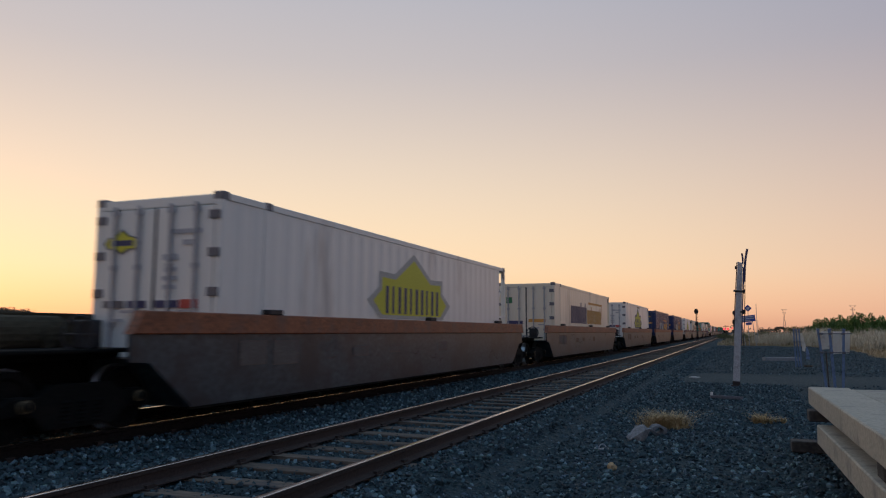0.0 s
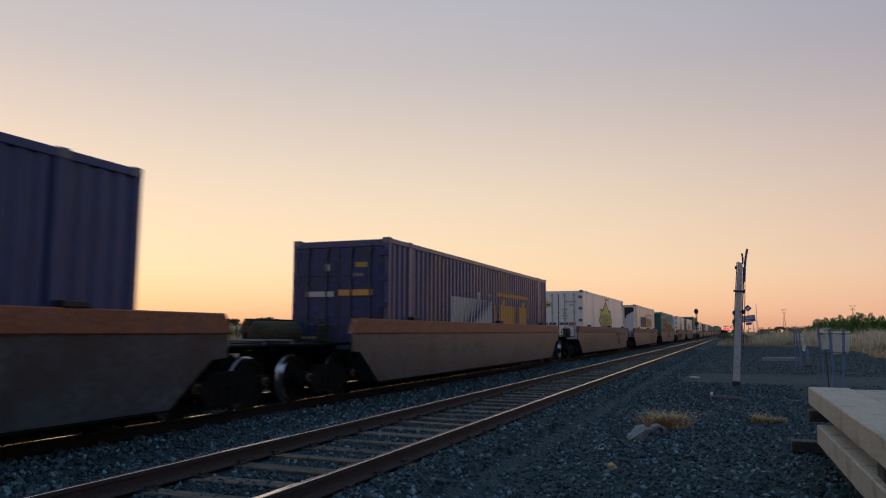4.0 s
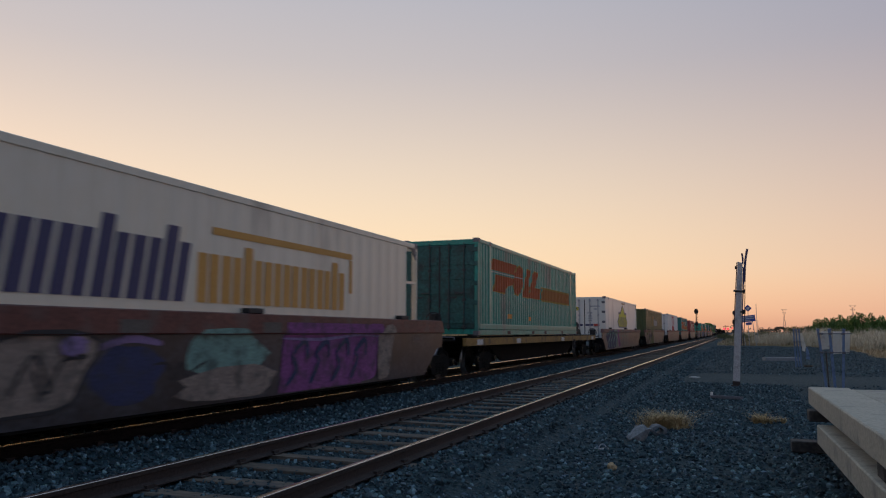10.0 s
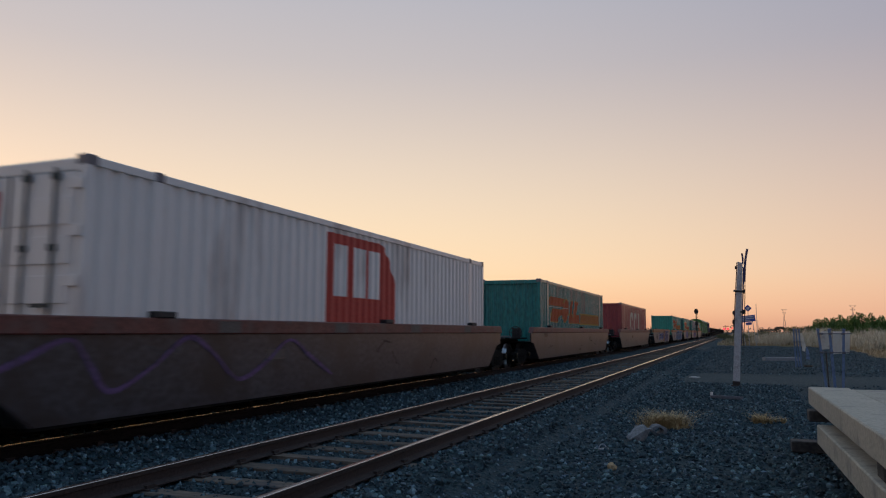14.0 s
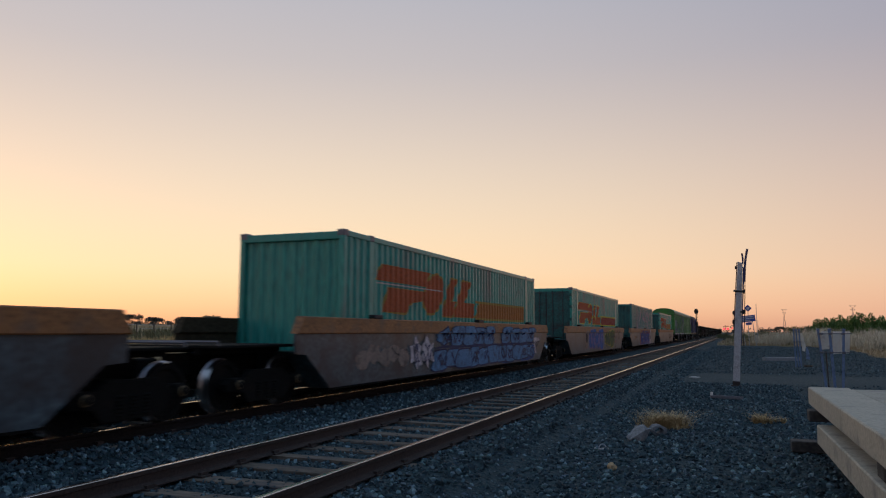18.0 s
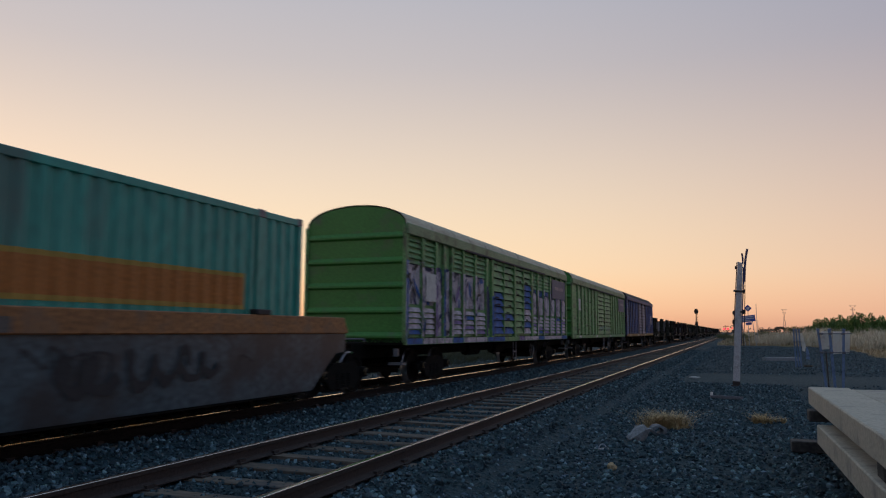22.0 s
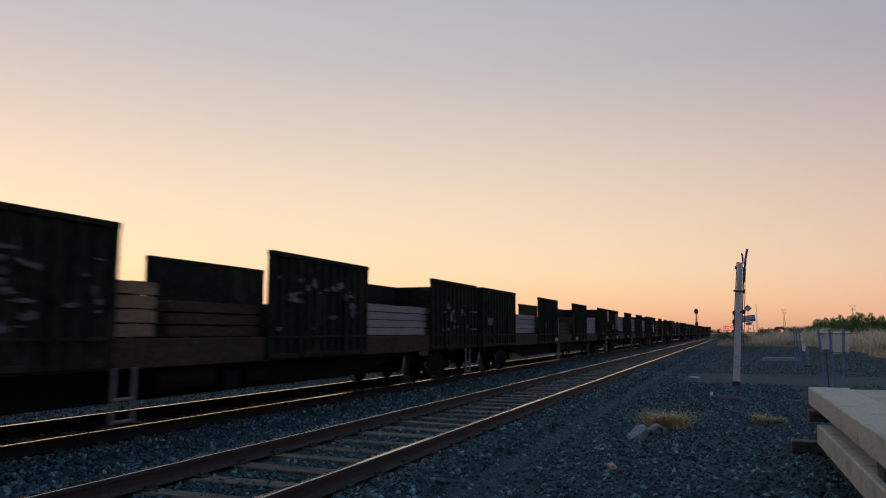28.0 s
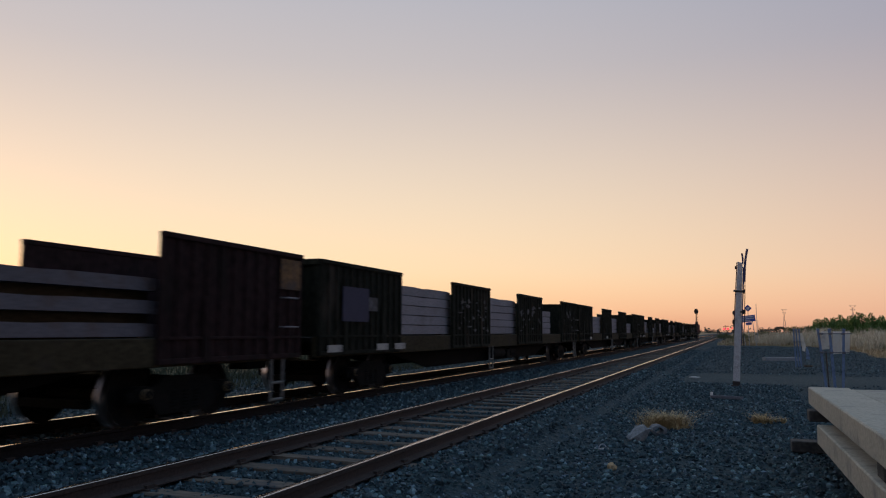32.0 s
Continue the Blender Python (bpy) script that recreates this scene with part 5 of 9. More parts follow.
def stroke(a, b, w):
    """A thick line from a to b."""
    d = Vector((b[0] - a[0], b[1] - a[1]))
    d.normalize()
    nx, ny = -d.y * w / 2, d.x * w / 2
    e = (d.x * w * .3, d.y * w * .3)
    return [(a[0] - nx, a[1] - ny), (a[0] - e[0], a[1] - e[1]), (a[0] + nx, a[1] + ny), (b[0] + nx, b[1] + ny), (b[0] + e[0], b[1] + e[1]), (b[0] - nx, b[1] - ny)]


def blob(cy, cz, ry, rz, rng, n=16, rough=0.25):
    return [(cy + ry * math.cos(2 * math.pi * i / n) * rng.uniform(1 - rough, 1 + rough * .5), cz + rz * math.sin(2 * math.pi * i / n) * rng.uniform(1 - rough, 1 + rough * .5)) for i in range(n)]


def form(cy, cz, w, h, rng, lean=0.2):
    """A bulging, uneven block such as fills a sprayed piece."""
    n, out = 18, []
    waist = rng.uniform(.0, .28)
    ph = rng.uniform(0, 6.28)
    for i in range(n):
        a = 2 * math.pi * i / n
        c, d = math.cos(a), math.sin(a)
        py = math.copysign(abs(c) ** .55, c) * (1 - waist * (1 - abs(d)) ** 2) * (1 + .14 * math.sin(3 * a + ph))
        pz = math.copysign(abs(d) ** .6, d) * (1 + .10 * math.sin(2 * a + ph * 2))
        out.append((cy + w / 2 * py + lean * h / 2 * pz, cz + h / 2 * pz))
    return out


def spike(cy, cz, w, h, rng):
    """A jagged wedge with arrow tips."""
    n, out = 12, []
    for i in range(n):
        a = 2 * math.pi * i / n + rng.uniform(-.15, .15)
        r = rng.uniform(.85, 1.15) if i % 2 else rng.uniform(.42, .75)
        out.append((cy + w / 2 * r * math.cos(a), cz + h / 2 * r * math.sin(a)))
    return out


def grow(polys, d):
    """Strokes made fatter, for outlines."""
    out = []
    for p in polys:
        cy, cz = sum(q[0] for q in p) / len(p), sum(q[1] for q in p) / len(p)
        r = []
        for y, z in p:
            l = math.hypot(y - cy, z - cz)
            r.append((y + (y - cy) / l * d, z + (z - cz) / l * d))
        out.append(r)
    return out


def keep_in(polys, z0=WELL_Z0 + .02, z1=WELL_TOP - .012):
    return [[(max(-8.6 if z > .8 else -7.6, min(8.6 if z > .8 else 7.6, y)), max(z0, min(z1, z))) for y, z in p] for p in polys]


def side_x(z, layer):
    return (1.303 if z < WELL_CH - 0.005 else 1.363) + 0.0025 * layer


def ribbon(parent, pts, width, material, layer=3, label="", seed=0, steps=5):
    """One sprayed line along a smooth curve through pts, swelling and thinning."""
    rng = random.Random(seed)
    q = [pts[0]] + list(pts) + [pts[-1]]
    path = []
    for i in range(1, len(q) - 2):
        p0, p1, p2, p3 = q[i - 1], q[i], q[i + 1], q[i + 2]
        for k in range(steps):
            t = k / steps
            path.append([0.5 * (2 * p1[j] + (p2[j] - p0[j]) * t + (2 * p0[j] - 5 * p1[j] + 4 * p2[j] - p3[j]) * t * t + (3 * p1[j] - p0[j] - 3 * p2[j] + p3[j]) * t ** 3) for j in (0, 1)])
    path.append(list(pts[-1]))
    verts, faces = [], []
    ph = rng.uniform(0, 6)
    for i, p in enumerate(path):
        a, b = path[max(0, i - 1)], path[min(len(path) - 1, i + 1)]
        d = math.hypot(b[0] - a[0], b[1] - a[1]) or 1
        ny, nz = -(b[1] - a[1]) / d, (b[0] - a[0]) / d
        w = width / 2 * (1 + .25 * math.sin(i * .5 + ph)) * (0.6 if i in (0, len(path) - 1) else 1)
        for s in (-1, 1):
            z = max(WELL_Z0 + .02, min(WELL_TOP - .015, p[1] + s * nz * w))
            verts.append((side_x(z, layer + i * .06), p[0] + s * ny * w, z))
    for i in range(len(path) - 1):
        faces.append((2 * i, 2 * i + 2, 2 * i + 3, 2 * i + 1))
    ob = new("graffiti", sheet("graffiti", verts, faces, material))
    ob.parent = parent
    ob["label"] = label or "sprayed line"
    return ob


def tag(parent, y0, y1, z0, z1, loops, material, width, seed, label="looping sprayed tag", layer=4):
    """A running scrawl of loops, tails and peaks."""
    rng = random.Random(seed)
    pts, n = [], loops * 7
    zc, h = (z0 + z1) / 2, (z1 - z0) / 2
    amp, fwd = 1.0, 1.0
    for i in range(n + 1):
        if i % 7 == 0:
            amp, fwd = rng.uniform(.55, 1.0), rng.uniform(.4, 1.3)
        a = i * 2 * math.pi / 7
        pts.append((y0 + (y1 - y0) * i / n + fwd * (y1 - y0) / loops * .38 * math.cos(a), zc + h * amp * math.sin(a) + rng.uniform(-.12, .12) * h))
    return ribbon(parent, pts, width, material, layer, label, seed)


def piece(parent, y0, y1, z0, z1, count, fill, edge, seed, width=0.26, back=None, label="spray-painted interlocking shapes", inner=None):
    """A graffiti piece: backing cloud, outlined interlocking forms, thin lines in them."""
    rng = random.Random(seed)
    step = (y1 - y0) / count
    if back:
        for i in range(max(2, count // 2)):
            k = max(2, count // 2)
            side_paint("graffiti", keep_in([blob(y0 + (y1 - y0) * (i + .5) / k, (z0 + z1) / 2, (y1 - y0) / k * .62, (z1 - z0) * .60, rng)]), back, parent, 0, "spray-painted backing colour")
    for k in range(count):
        cy, cz = y0 + (k + .5) * step, (z0 + z1) / 2 + rng.uniform(-.05, .05) * (z1 - z0)
        w, h = step * rng.uniform(1.1, 1.5), (z1 - z0) * rng.uniform(.78, 1.0)
        p = spike(cy, cz, w * 1.1, h * 1.05, rng) if rng.random() < .45 else form(cy, cz, w, h, rng, rng.uniform(-.25, .3))
        lay = 3 + 2.2 * (k % 3)
        if edge:
            side_paint("graffiti", keep_in(grow([p], 0.055)), edge, parent, lay, "spray-painted outline")
        side_paint("graffiti", keep_in([p]), fill, parent, lay + 1, label)
        im = inner or edge
        if im:
            for j in range(2):
                a = cy + w * rng.uniform(-.28, .0)
                q = [(a + w * .14 * i + rng.uniform(-.06, .06) * w, cz + h * (.3 * math.sin(i * 1.9 + j * 2 + k))) for i in range(4)]
                ribbon(parent, keep_in([q])[0], width * .16 + .02, im, lay / 2 + 8, "sprayed inner line", k)


def well_shell_mesh(side, rear):
    """One side wall of a well wagon, below its chord."""
    out = [(-7.9, WELL_Z0), (7.9 + rear, WELL_Z0), (8.75 + rear, 0.76), (9.1 + rear, 0.78), (9.12 + rear, WELL_CH), (-9.12, WELL_CH), (-9.1, 0.78), (-8.75, 0.76)]
    bm = bmesh.new()
    prism(bm, out, 1.26 if side > 0 else -1.30, 1.30 if side > 0 else -1.26)
    return bm


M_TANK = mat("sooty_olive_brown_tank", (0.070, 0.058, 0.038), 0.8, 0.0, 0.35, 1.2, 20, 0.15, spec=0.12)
# dark brown for far walls and dark sleepers; also the painted shade inside stacks
M_INNER = mat("dark_brown_and_core_shade", (0.056, 0.045, 0.029), 0.85, 0.0, 0.35, 1.2, 20, 0.15, spec=0.12)


def well_meshes(side_mat, chord_mat, top, rear=0.0):
    """The shared parts of one kind of well wagon; rear is its longer trailing overhang."""
    d = {"top": top, "rear": rear}
    for s in (-1, 1):
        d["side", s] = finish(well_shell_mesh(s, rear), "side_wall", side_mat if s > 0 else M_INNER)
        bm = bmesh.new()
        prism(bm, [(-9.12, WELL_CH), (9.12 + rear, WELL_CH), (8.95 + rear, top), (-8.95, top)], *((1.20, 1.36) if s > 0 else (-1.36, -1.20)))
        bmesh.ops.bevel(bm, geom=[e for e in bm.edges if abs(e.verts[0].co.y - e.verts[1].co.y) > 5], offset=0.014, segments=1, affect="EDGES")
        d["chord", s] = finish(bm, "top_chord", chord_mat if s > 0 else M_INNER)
        bm = bmesh.new()
        prism(bm, [(-7.9, 0.168), (7.9 + rear, 0.168), (7.95 + rear, WELL_Z0), (-7.95, WELL_Z0)], *((1.12, 1.285) if s > 0 else (-1.285, -1.12)))
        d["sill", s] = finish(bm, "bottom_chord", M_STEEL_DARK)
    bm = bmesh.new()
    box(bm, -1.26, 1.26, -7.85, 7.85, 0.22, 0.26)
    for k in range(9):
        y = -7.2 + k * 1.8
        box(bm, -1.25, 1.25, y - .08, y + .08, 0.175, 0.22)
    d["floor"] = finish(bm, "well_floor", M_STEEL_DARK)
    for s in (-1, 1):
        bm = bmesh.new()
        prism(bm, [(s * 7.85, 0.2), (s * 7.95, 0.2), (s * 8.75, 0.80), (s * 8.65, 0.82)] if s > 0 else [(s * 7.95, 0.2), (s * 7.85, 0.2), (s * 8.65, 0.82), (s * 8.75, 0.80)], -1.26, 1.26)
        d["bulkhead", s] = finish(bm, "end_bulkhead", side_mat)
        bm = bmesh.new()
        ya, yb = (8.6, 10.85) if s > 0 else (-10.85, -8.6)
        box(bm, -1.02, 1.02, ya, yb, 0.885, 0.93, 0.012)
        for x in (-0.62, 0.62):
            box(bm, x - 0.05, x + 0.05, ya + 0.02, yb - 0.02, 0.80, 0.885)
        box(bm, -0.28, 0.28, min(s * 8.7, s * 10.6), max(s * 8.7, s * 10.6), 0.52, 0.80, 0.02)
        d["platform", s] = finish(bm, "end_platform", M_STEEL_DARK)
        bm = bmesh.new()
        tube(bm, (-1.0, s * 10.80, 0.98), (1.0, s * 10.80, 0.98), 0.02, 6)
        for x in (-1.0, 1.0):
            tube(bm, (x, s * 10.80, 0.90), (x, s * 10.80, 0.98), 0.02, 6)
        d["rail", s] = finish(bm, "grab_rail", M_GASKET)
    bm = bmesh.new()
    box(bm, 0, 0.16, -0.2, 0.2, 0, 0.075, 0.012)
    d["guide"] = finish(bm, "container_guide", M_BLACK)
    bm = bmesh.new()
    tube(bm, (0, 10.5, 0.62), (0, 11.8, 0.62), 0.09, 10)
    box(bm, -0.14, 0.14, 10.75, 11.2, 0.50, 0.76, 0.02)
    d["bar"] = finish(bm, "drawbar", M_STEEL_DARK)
    bm = bmesh.new()
    rings = []
    for y, r in ((-10.32, 0.09), (-10.28, 0.18), (-10.20, 0.215), (-8.95, 0.215), (-8.87, 0.18), (-8.83, 0.09)):
        rings.append([bm.verts.new((-0.15 + r * math.cos(i * math.pi / 9), y, 1.09 + r * math.sin(i * math.pi / 9))) for i in range(18)])
    for p, q in zip(rings, rings[1:]):
        for i in range(18):
            bm.faces.new((p[i], p[(i + 1) % 18], q[(i + 1) % 18], q[i]))
    bm.faces.new(rings[0][::-1])
    bm.faces.new(rings[-1])
    for y in (-10.0, -9.25):
        box(bm, -0.42, 0.12, y - 0.04, y + 0.04, 0.93, 1.06)
    d["tank"] = finish(bm, "air_reservoir", M_TANK)
    bm = bmesh.new()
    box(bm, 1.301, 1.304, 0, 0.52, 0, 0.15)
    d["panel"] = finish(bm, "data_panel", M_PANEL)
    return d


WELL_KINDS = {"A": well_meshes(M_SIDE_A, M_CHORD_A, 1.36, 0.34), "B": well_meshes(M_SIDE_B, M_CHORD_B, 1.37), "C": well_meshes(M_SIDE_C, M_CHORD_C, 1.36, 0.30),
              "low": well_meshes(M_SIDE_B, M_CHORD_B, 1.28), "long": well_meshes(M_SIDE_B, M_CHORD_B, 1.28, 0.25), "dark": well_meshes(M_SIDE_A, M_CHORD_B, 1.28)}


def well_wagon(kind, front, label, patches=(), brake=None, rear=False):
    """A well wagon whose container space begins at front metres down the train."""
    d = WELL_KINDS[kind]
    brake = (0 if kind == "C" else 1) if brake is None else brake
    w = thing("well_wagon", pose(0, 0, 0), label, "railway wagon", "well wagons of the train")
    rides(w, front + 7.315, RT)
    for s in (-1, 1):
        part("side_wall", d["side", s], None, w)
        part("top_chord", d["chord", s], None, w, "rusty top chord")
        part("bottom_chord", d["sill", s], None, w)
        part("end_bulkhead", d["bulkhead", s], None, w)
        p = part("end_platform", d["platform", s], None, w)
        part("grab_rail", d["rail", s], None, p)
        for y in (-6.0, 0.9, 6.6):
            g = part("container_guide", d["guide"], None, w)
            g.location = (1.21 if s > 0 else -1.37, y, d["top"])
    part("well_floor", d["floor"], None, w)
    part("drawbar", d["bar"], None, w)
    if kind != "C" or brake:
        part("air_reservoir", d["tank"], None, w, "sooty brown air reservoir on the platform")
    for y in (-9.565, 9.565 + d["rear"] * 0.8):
        bogie(w, y)
    if brake:
        b = part("brake_stand", BRAKE_STAND if brake > 1 else BRAKE_LOW, None, w)
        b.location = (0.80, -9.30, 0.93) if brake == 1 else (0.25, -10.98, 0.93)
        h = part("brake_wheel", BRAKE_WHEEL, None, b)
        h.matrix_basis = pose(0.0, -0.13, 0.16, 0, 0, 12) if brake == 1 else pose(0.05, 0.22, 0.48, 0, 0, 8)
    if rear:
        b = part("brake_stand", BRAKE_STAND, None, w)
        b.location = (0.25, 10.82, 0.93)
        h = part("brake_wheel", BRAKE_WHEEL, None, b)
        h.matrix_basis = pose(0.05, -0.22, 0.48, 0, 0, -8)
    rng = random.Random(int(front * 10))
    for k in range(5):
        a, z = rng.uniform(-7.0, 7.0), rng.uniform(.4, .95)
        n = rng.randint(4, 7)
        ribbon(w, [(a + rng.uniform(-.1, .16) + .14 * i, z + rng.uniform(-.14, .14)) for i in range(n)], rng.uniform(.018, .035), M_SCRIBBLE if k % 2 or kind == "A" else G_BLACK, 1 + .3 * k, "faint old scribble", k)
    for y, z in patches:
        p = part("data_panel", d["panel"], None, w, "faded white lettering panel")
        p.location = (0.061 if z > 1.05 else 0.001, y, z)
    return w


# ---- containers ----


def corrugated_wall(name, y0, y1, z0, z1, x, out, pitch, depth, material, parent):
    """A ribbed wall along y; out is +1 or -1, the side that it faces."""
    bm = bmesh.new()
    ys = wave_breaks(y0, y1, pitch)
    rows = []
    for y in ys:
        d = wave(y, pitch, depth)
        rows.append([bm.verts.new((x + out * d, y, z)) for z in (z0, z1)])
    for a, b in zip(rows, rows[1:]):
        bm.faces.new((a[0], b[0], b[1], a[1]) if out > 0 else (a[0], a[1], b[1], b[0]))
    me = bpy.data.meshes.new(name)
    bm.to_mesh(me)
    bm.free()
    me.materials.append(material)
    ob = new(name, me)
    ob.parent = parent
    return ob


def end_corrugation(name, y, out, x0, x1, z0, z1, material, parent, across=True):
    """A ribbed end wall at y; ribs stand upright, or lie across."""
    bm = bmesh.new()
    rows = []
    if across:
        for v in wave_breaks(z0, z1, 0.36):
            rows.append([bm.verts.new((x, y + out * wave(v, 0.36, 0.04), v)) for x in (x0, x1)])
    else:
        for v in wave_breaks(x0, x1, 0.26):
            rows.append([bm.verts.new((v, y + out * wave(v, 0.26, 0.04), z)) for z in (z0, z1)])
    for a, b in zip(rows, rows[1:]):
        bm.faces.new((a[0], a[1], b[1], b[0]))
    me = finish(bm, name, material)
    ob = new(name, me)
    ob.parent = parent
    return ob


CASTING = None


def container(front, high, material, label, smooth=False, face="doors", gen_rear=False, gen_front=False, zb=0.52, long=14.9, door_marks=None, frame_mat=None, door_mat=None):
    """A 48-foot container: posts, rails, walls, roof, doors. Its front end is at front metres down the train."""
    global CASTING
    if CASTING is None:
        bm = bmesh.new()
        box(bm, -0.09, 0.09, -0.09, 0.09, -0.06, 0.06, 0.012)
        CASTING = finish(bm, "corner_casting", M_GASKET)
    fm = frame_mat or material
    c = thing("shipping_container", pose(0, 0, 0), label, "shipping container", "containers on the train")
    rides(c, front, zb)
    X = 1.22
    y0, y1 = (0.75 if gen_front else 0.10), long - (0.62 if gen_rear else 0.10)
    pitch, depth = (0.46, 0.008) if smooth else (0.28, 0.045)
    corrugated_wall("side_wall", y0, y1, 0.12, high - 0.10, X, 1, pitch, depth, material, c)
    corrugated_wall("side_wall", y0, y1, 0.12, high - 0.10, -X, -1, pitch, depth, material, c)
    for s in (-1, 1):
        boxed("top_rail", (s * X - 0.05 if s > 0 else s * X - 0.012, s * X + 0.012 if s > 0 else s * X + 0.05, 0.0, long, high - 0.10, high - 0.002), fm, c, "", 0.008)
        boxed("bottom_rail", (s * X - 0.06 if s > 0 else s * X - 0.010, s * X + 0.010 if s > 0 else s * X + 0.06, 0.0, long, 0.0, 0.14), fm, c, "", 0.01)
        slim = 0.055 if gen_rear else 0.12
        for ya, yb in ((0.0, 0.12), (long - slim, long)):
            boxed("corner_post", (s * X - 0.11 if s > 0 else s * X - 0.014, s * X + 0.014 if s > 0 else s * X + 0.11, ya, yb, 0.03, high - 0.02), fm, c, "", 0.01)
        for ya in (1.22, long - 1.22):
            if ya > 2 and gen_rear:
                continue
            boxed("mid_post", (s * X - 0.05 if s > 0 else s * X - 0.011, s * X + 0.011 if s > 0 else s * X + 0.05, ya - 0.11, ya + 0.11, 0.10, high - 0.05), fm, c, "", 0.008)
            k = part("corner_casting", CASTING, None, c)
            k.location = (s * (X - 0.07), ya, high - 0.045)
        for ya in (0.085, long - 0.085):
            for z in (0.06, high - 0.045):
                k = part("corner_casting", CASTING, None, c)
                k.location = (s * (X - 0.072), ya, z)
    bm = bmesh.new()
    box(bm, -X + 0.03, X - 0.03, y0 - 0.04, y1 + 0.04, high - 0.07, high - 0.03)
    n = int((y1 - y0) / 0.7)
    for k in range(n):
        y = y0 + 0.2 + k * 0.7
        box(bm, -X + 0.10, X - 0.10, y, y + 0.42, high - 0.03, high - 0.012)
    part("roof", bm, material, c)
    boxed("floor", (-X + 0.06, X - 0.06, y0, y1, 0.04, 0.14), M_STEEL_DARK, c)
    if gen_rear:
        boxed("rear_wall", (-X + 0.02, X - 0.02, y1 - 0.05, y1, 0.12, high - 0.08), material, c)
        end_frame(c, long, -1, high, fm, front < 60)
    else:
        end_corrugation("rear_wall", long - 0.05, 1, -X + 0.1, X - 0.1, 0.12, high - 0.08, material, c, False)
    boxed("header", (-X + 0.1, X - 0.1, 0.0, 0.09, high - 0.16, high - 0.02), fm, c, "", 0.01)
    boxed("threshold", (-X + 0.1, X - 0.1, 0.0, 0.09, 0.02, 0.15), fm, c, "", 0.01)
    if face == "doors":
        doors(c, high, door_mat or material, smooth, door_marks)
    elif face == "ribbed":
        end_corrugation("front_wall", 0.05, -1, -X + 0.1, X - 0.1, 0.14, high - 0.15, door_mat or material, c, False)
    elif face == "reefer":
        reefer_unit(c, high, y0)
        end_frame(c, 0.0, 1, high, fm)
    return c


def end_frame(c, y, inward, high, m, low=False):
    """An open end frame that carries a cooling plant: cross rails and gussets between the posts."""
    X = 1.22
    ya, yb = sorted((y, y + inward * 0.07))
    boxed("frame_header", (-X + 0.08, X - 0.08, ya, yb, high - 0.14, high - 0.03), m, c, "", 0.008)
    for s in (-1, 1):
        boxed("frame_strut", (s * X - 0.05 if s > 0 else -X, s * X if s > 0 else -X + 0.05, *sorted((y + inward * 0.1, y + inward * 0.66)), high * (0.46 if low else 0.68), high * (0.46 if low else 0.68) + 0.055), m, c)
        bm = bmesh.new()
        pts = [(y + inward * 0.07, high - 0.16), (y + inward * 0.07, high - 0.34), (y + inward * 0.22, high - 0.20), (y + inward * 0.30, high - 0.10), (y + inward * 0.12, high - 0.10)]
        prism(bm, pts if inward > 0 else pts[::-1], s * X - 0.02, s * X + 0.004)
        part("gusset", bm, M_GASKET, c)
        if not low:
            continue
        bm = bmesh.new()
        tube(bm, (s * (X - 0.03), y + inward * 0.62, high - 0.95), (s * (X - 0.03), y + inward * 0.06, high - 0.28), 0.016, 6)
        part("brace", bm, m, c)


M_ROD_DARK = mat("grimy_dark_lock_rod", (0.045, 0.06, 0.062), 0.6, 0.0, 0.2, 4, 40, 0.05)
M_ROD = mat("pale_grey_lock_rod", (0.40, 0.40, 0.42), 0.5, 0.2, 0.15, 4, 40, 0.05)


def door_star(c, x, z, k):
    """A small yellow star emblem with a dark edge, on a door."""
    p = [(-2.22, 0.0), (-1.70, -0.34), (-0.8, -0.34), (0.0, -0.62), (0.8, -0.34), (1.70, -0.34), (2.22, 0.0), (1.70, 0.34), (0.9, 0.40), (0.0, 0.80), (-0.9, 0.40), (-1.70, 0.34)]
    for name, m, g, y in (("emblem_edge", M_LOGO_NAVY, 1.0, -0.0345), ("door_emblem", M_LOGO_YELLOW, 0.88, -0.0375)):
        bm = bmesh.new()
        prism_y(bm, [(x + a * k * g, z + b * k * 1.5 * g) for a, b in p], y, y + 0.003)
        part(name, bm, m, c, "yellow star emblem on the door" if name == "door_emblem" else "dark edge of the emblem")
    boxed("emblem_bar", (x - 1.3 * k, x + 1.3 * k, -0.041, -0.0378, z - 0.22 * k, z + 0.25 * k), M_LOGO_NAVY, c, "navy bar across the emblem")


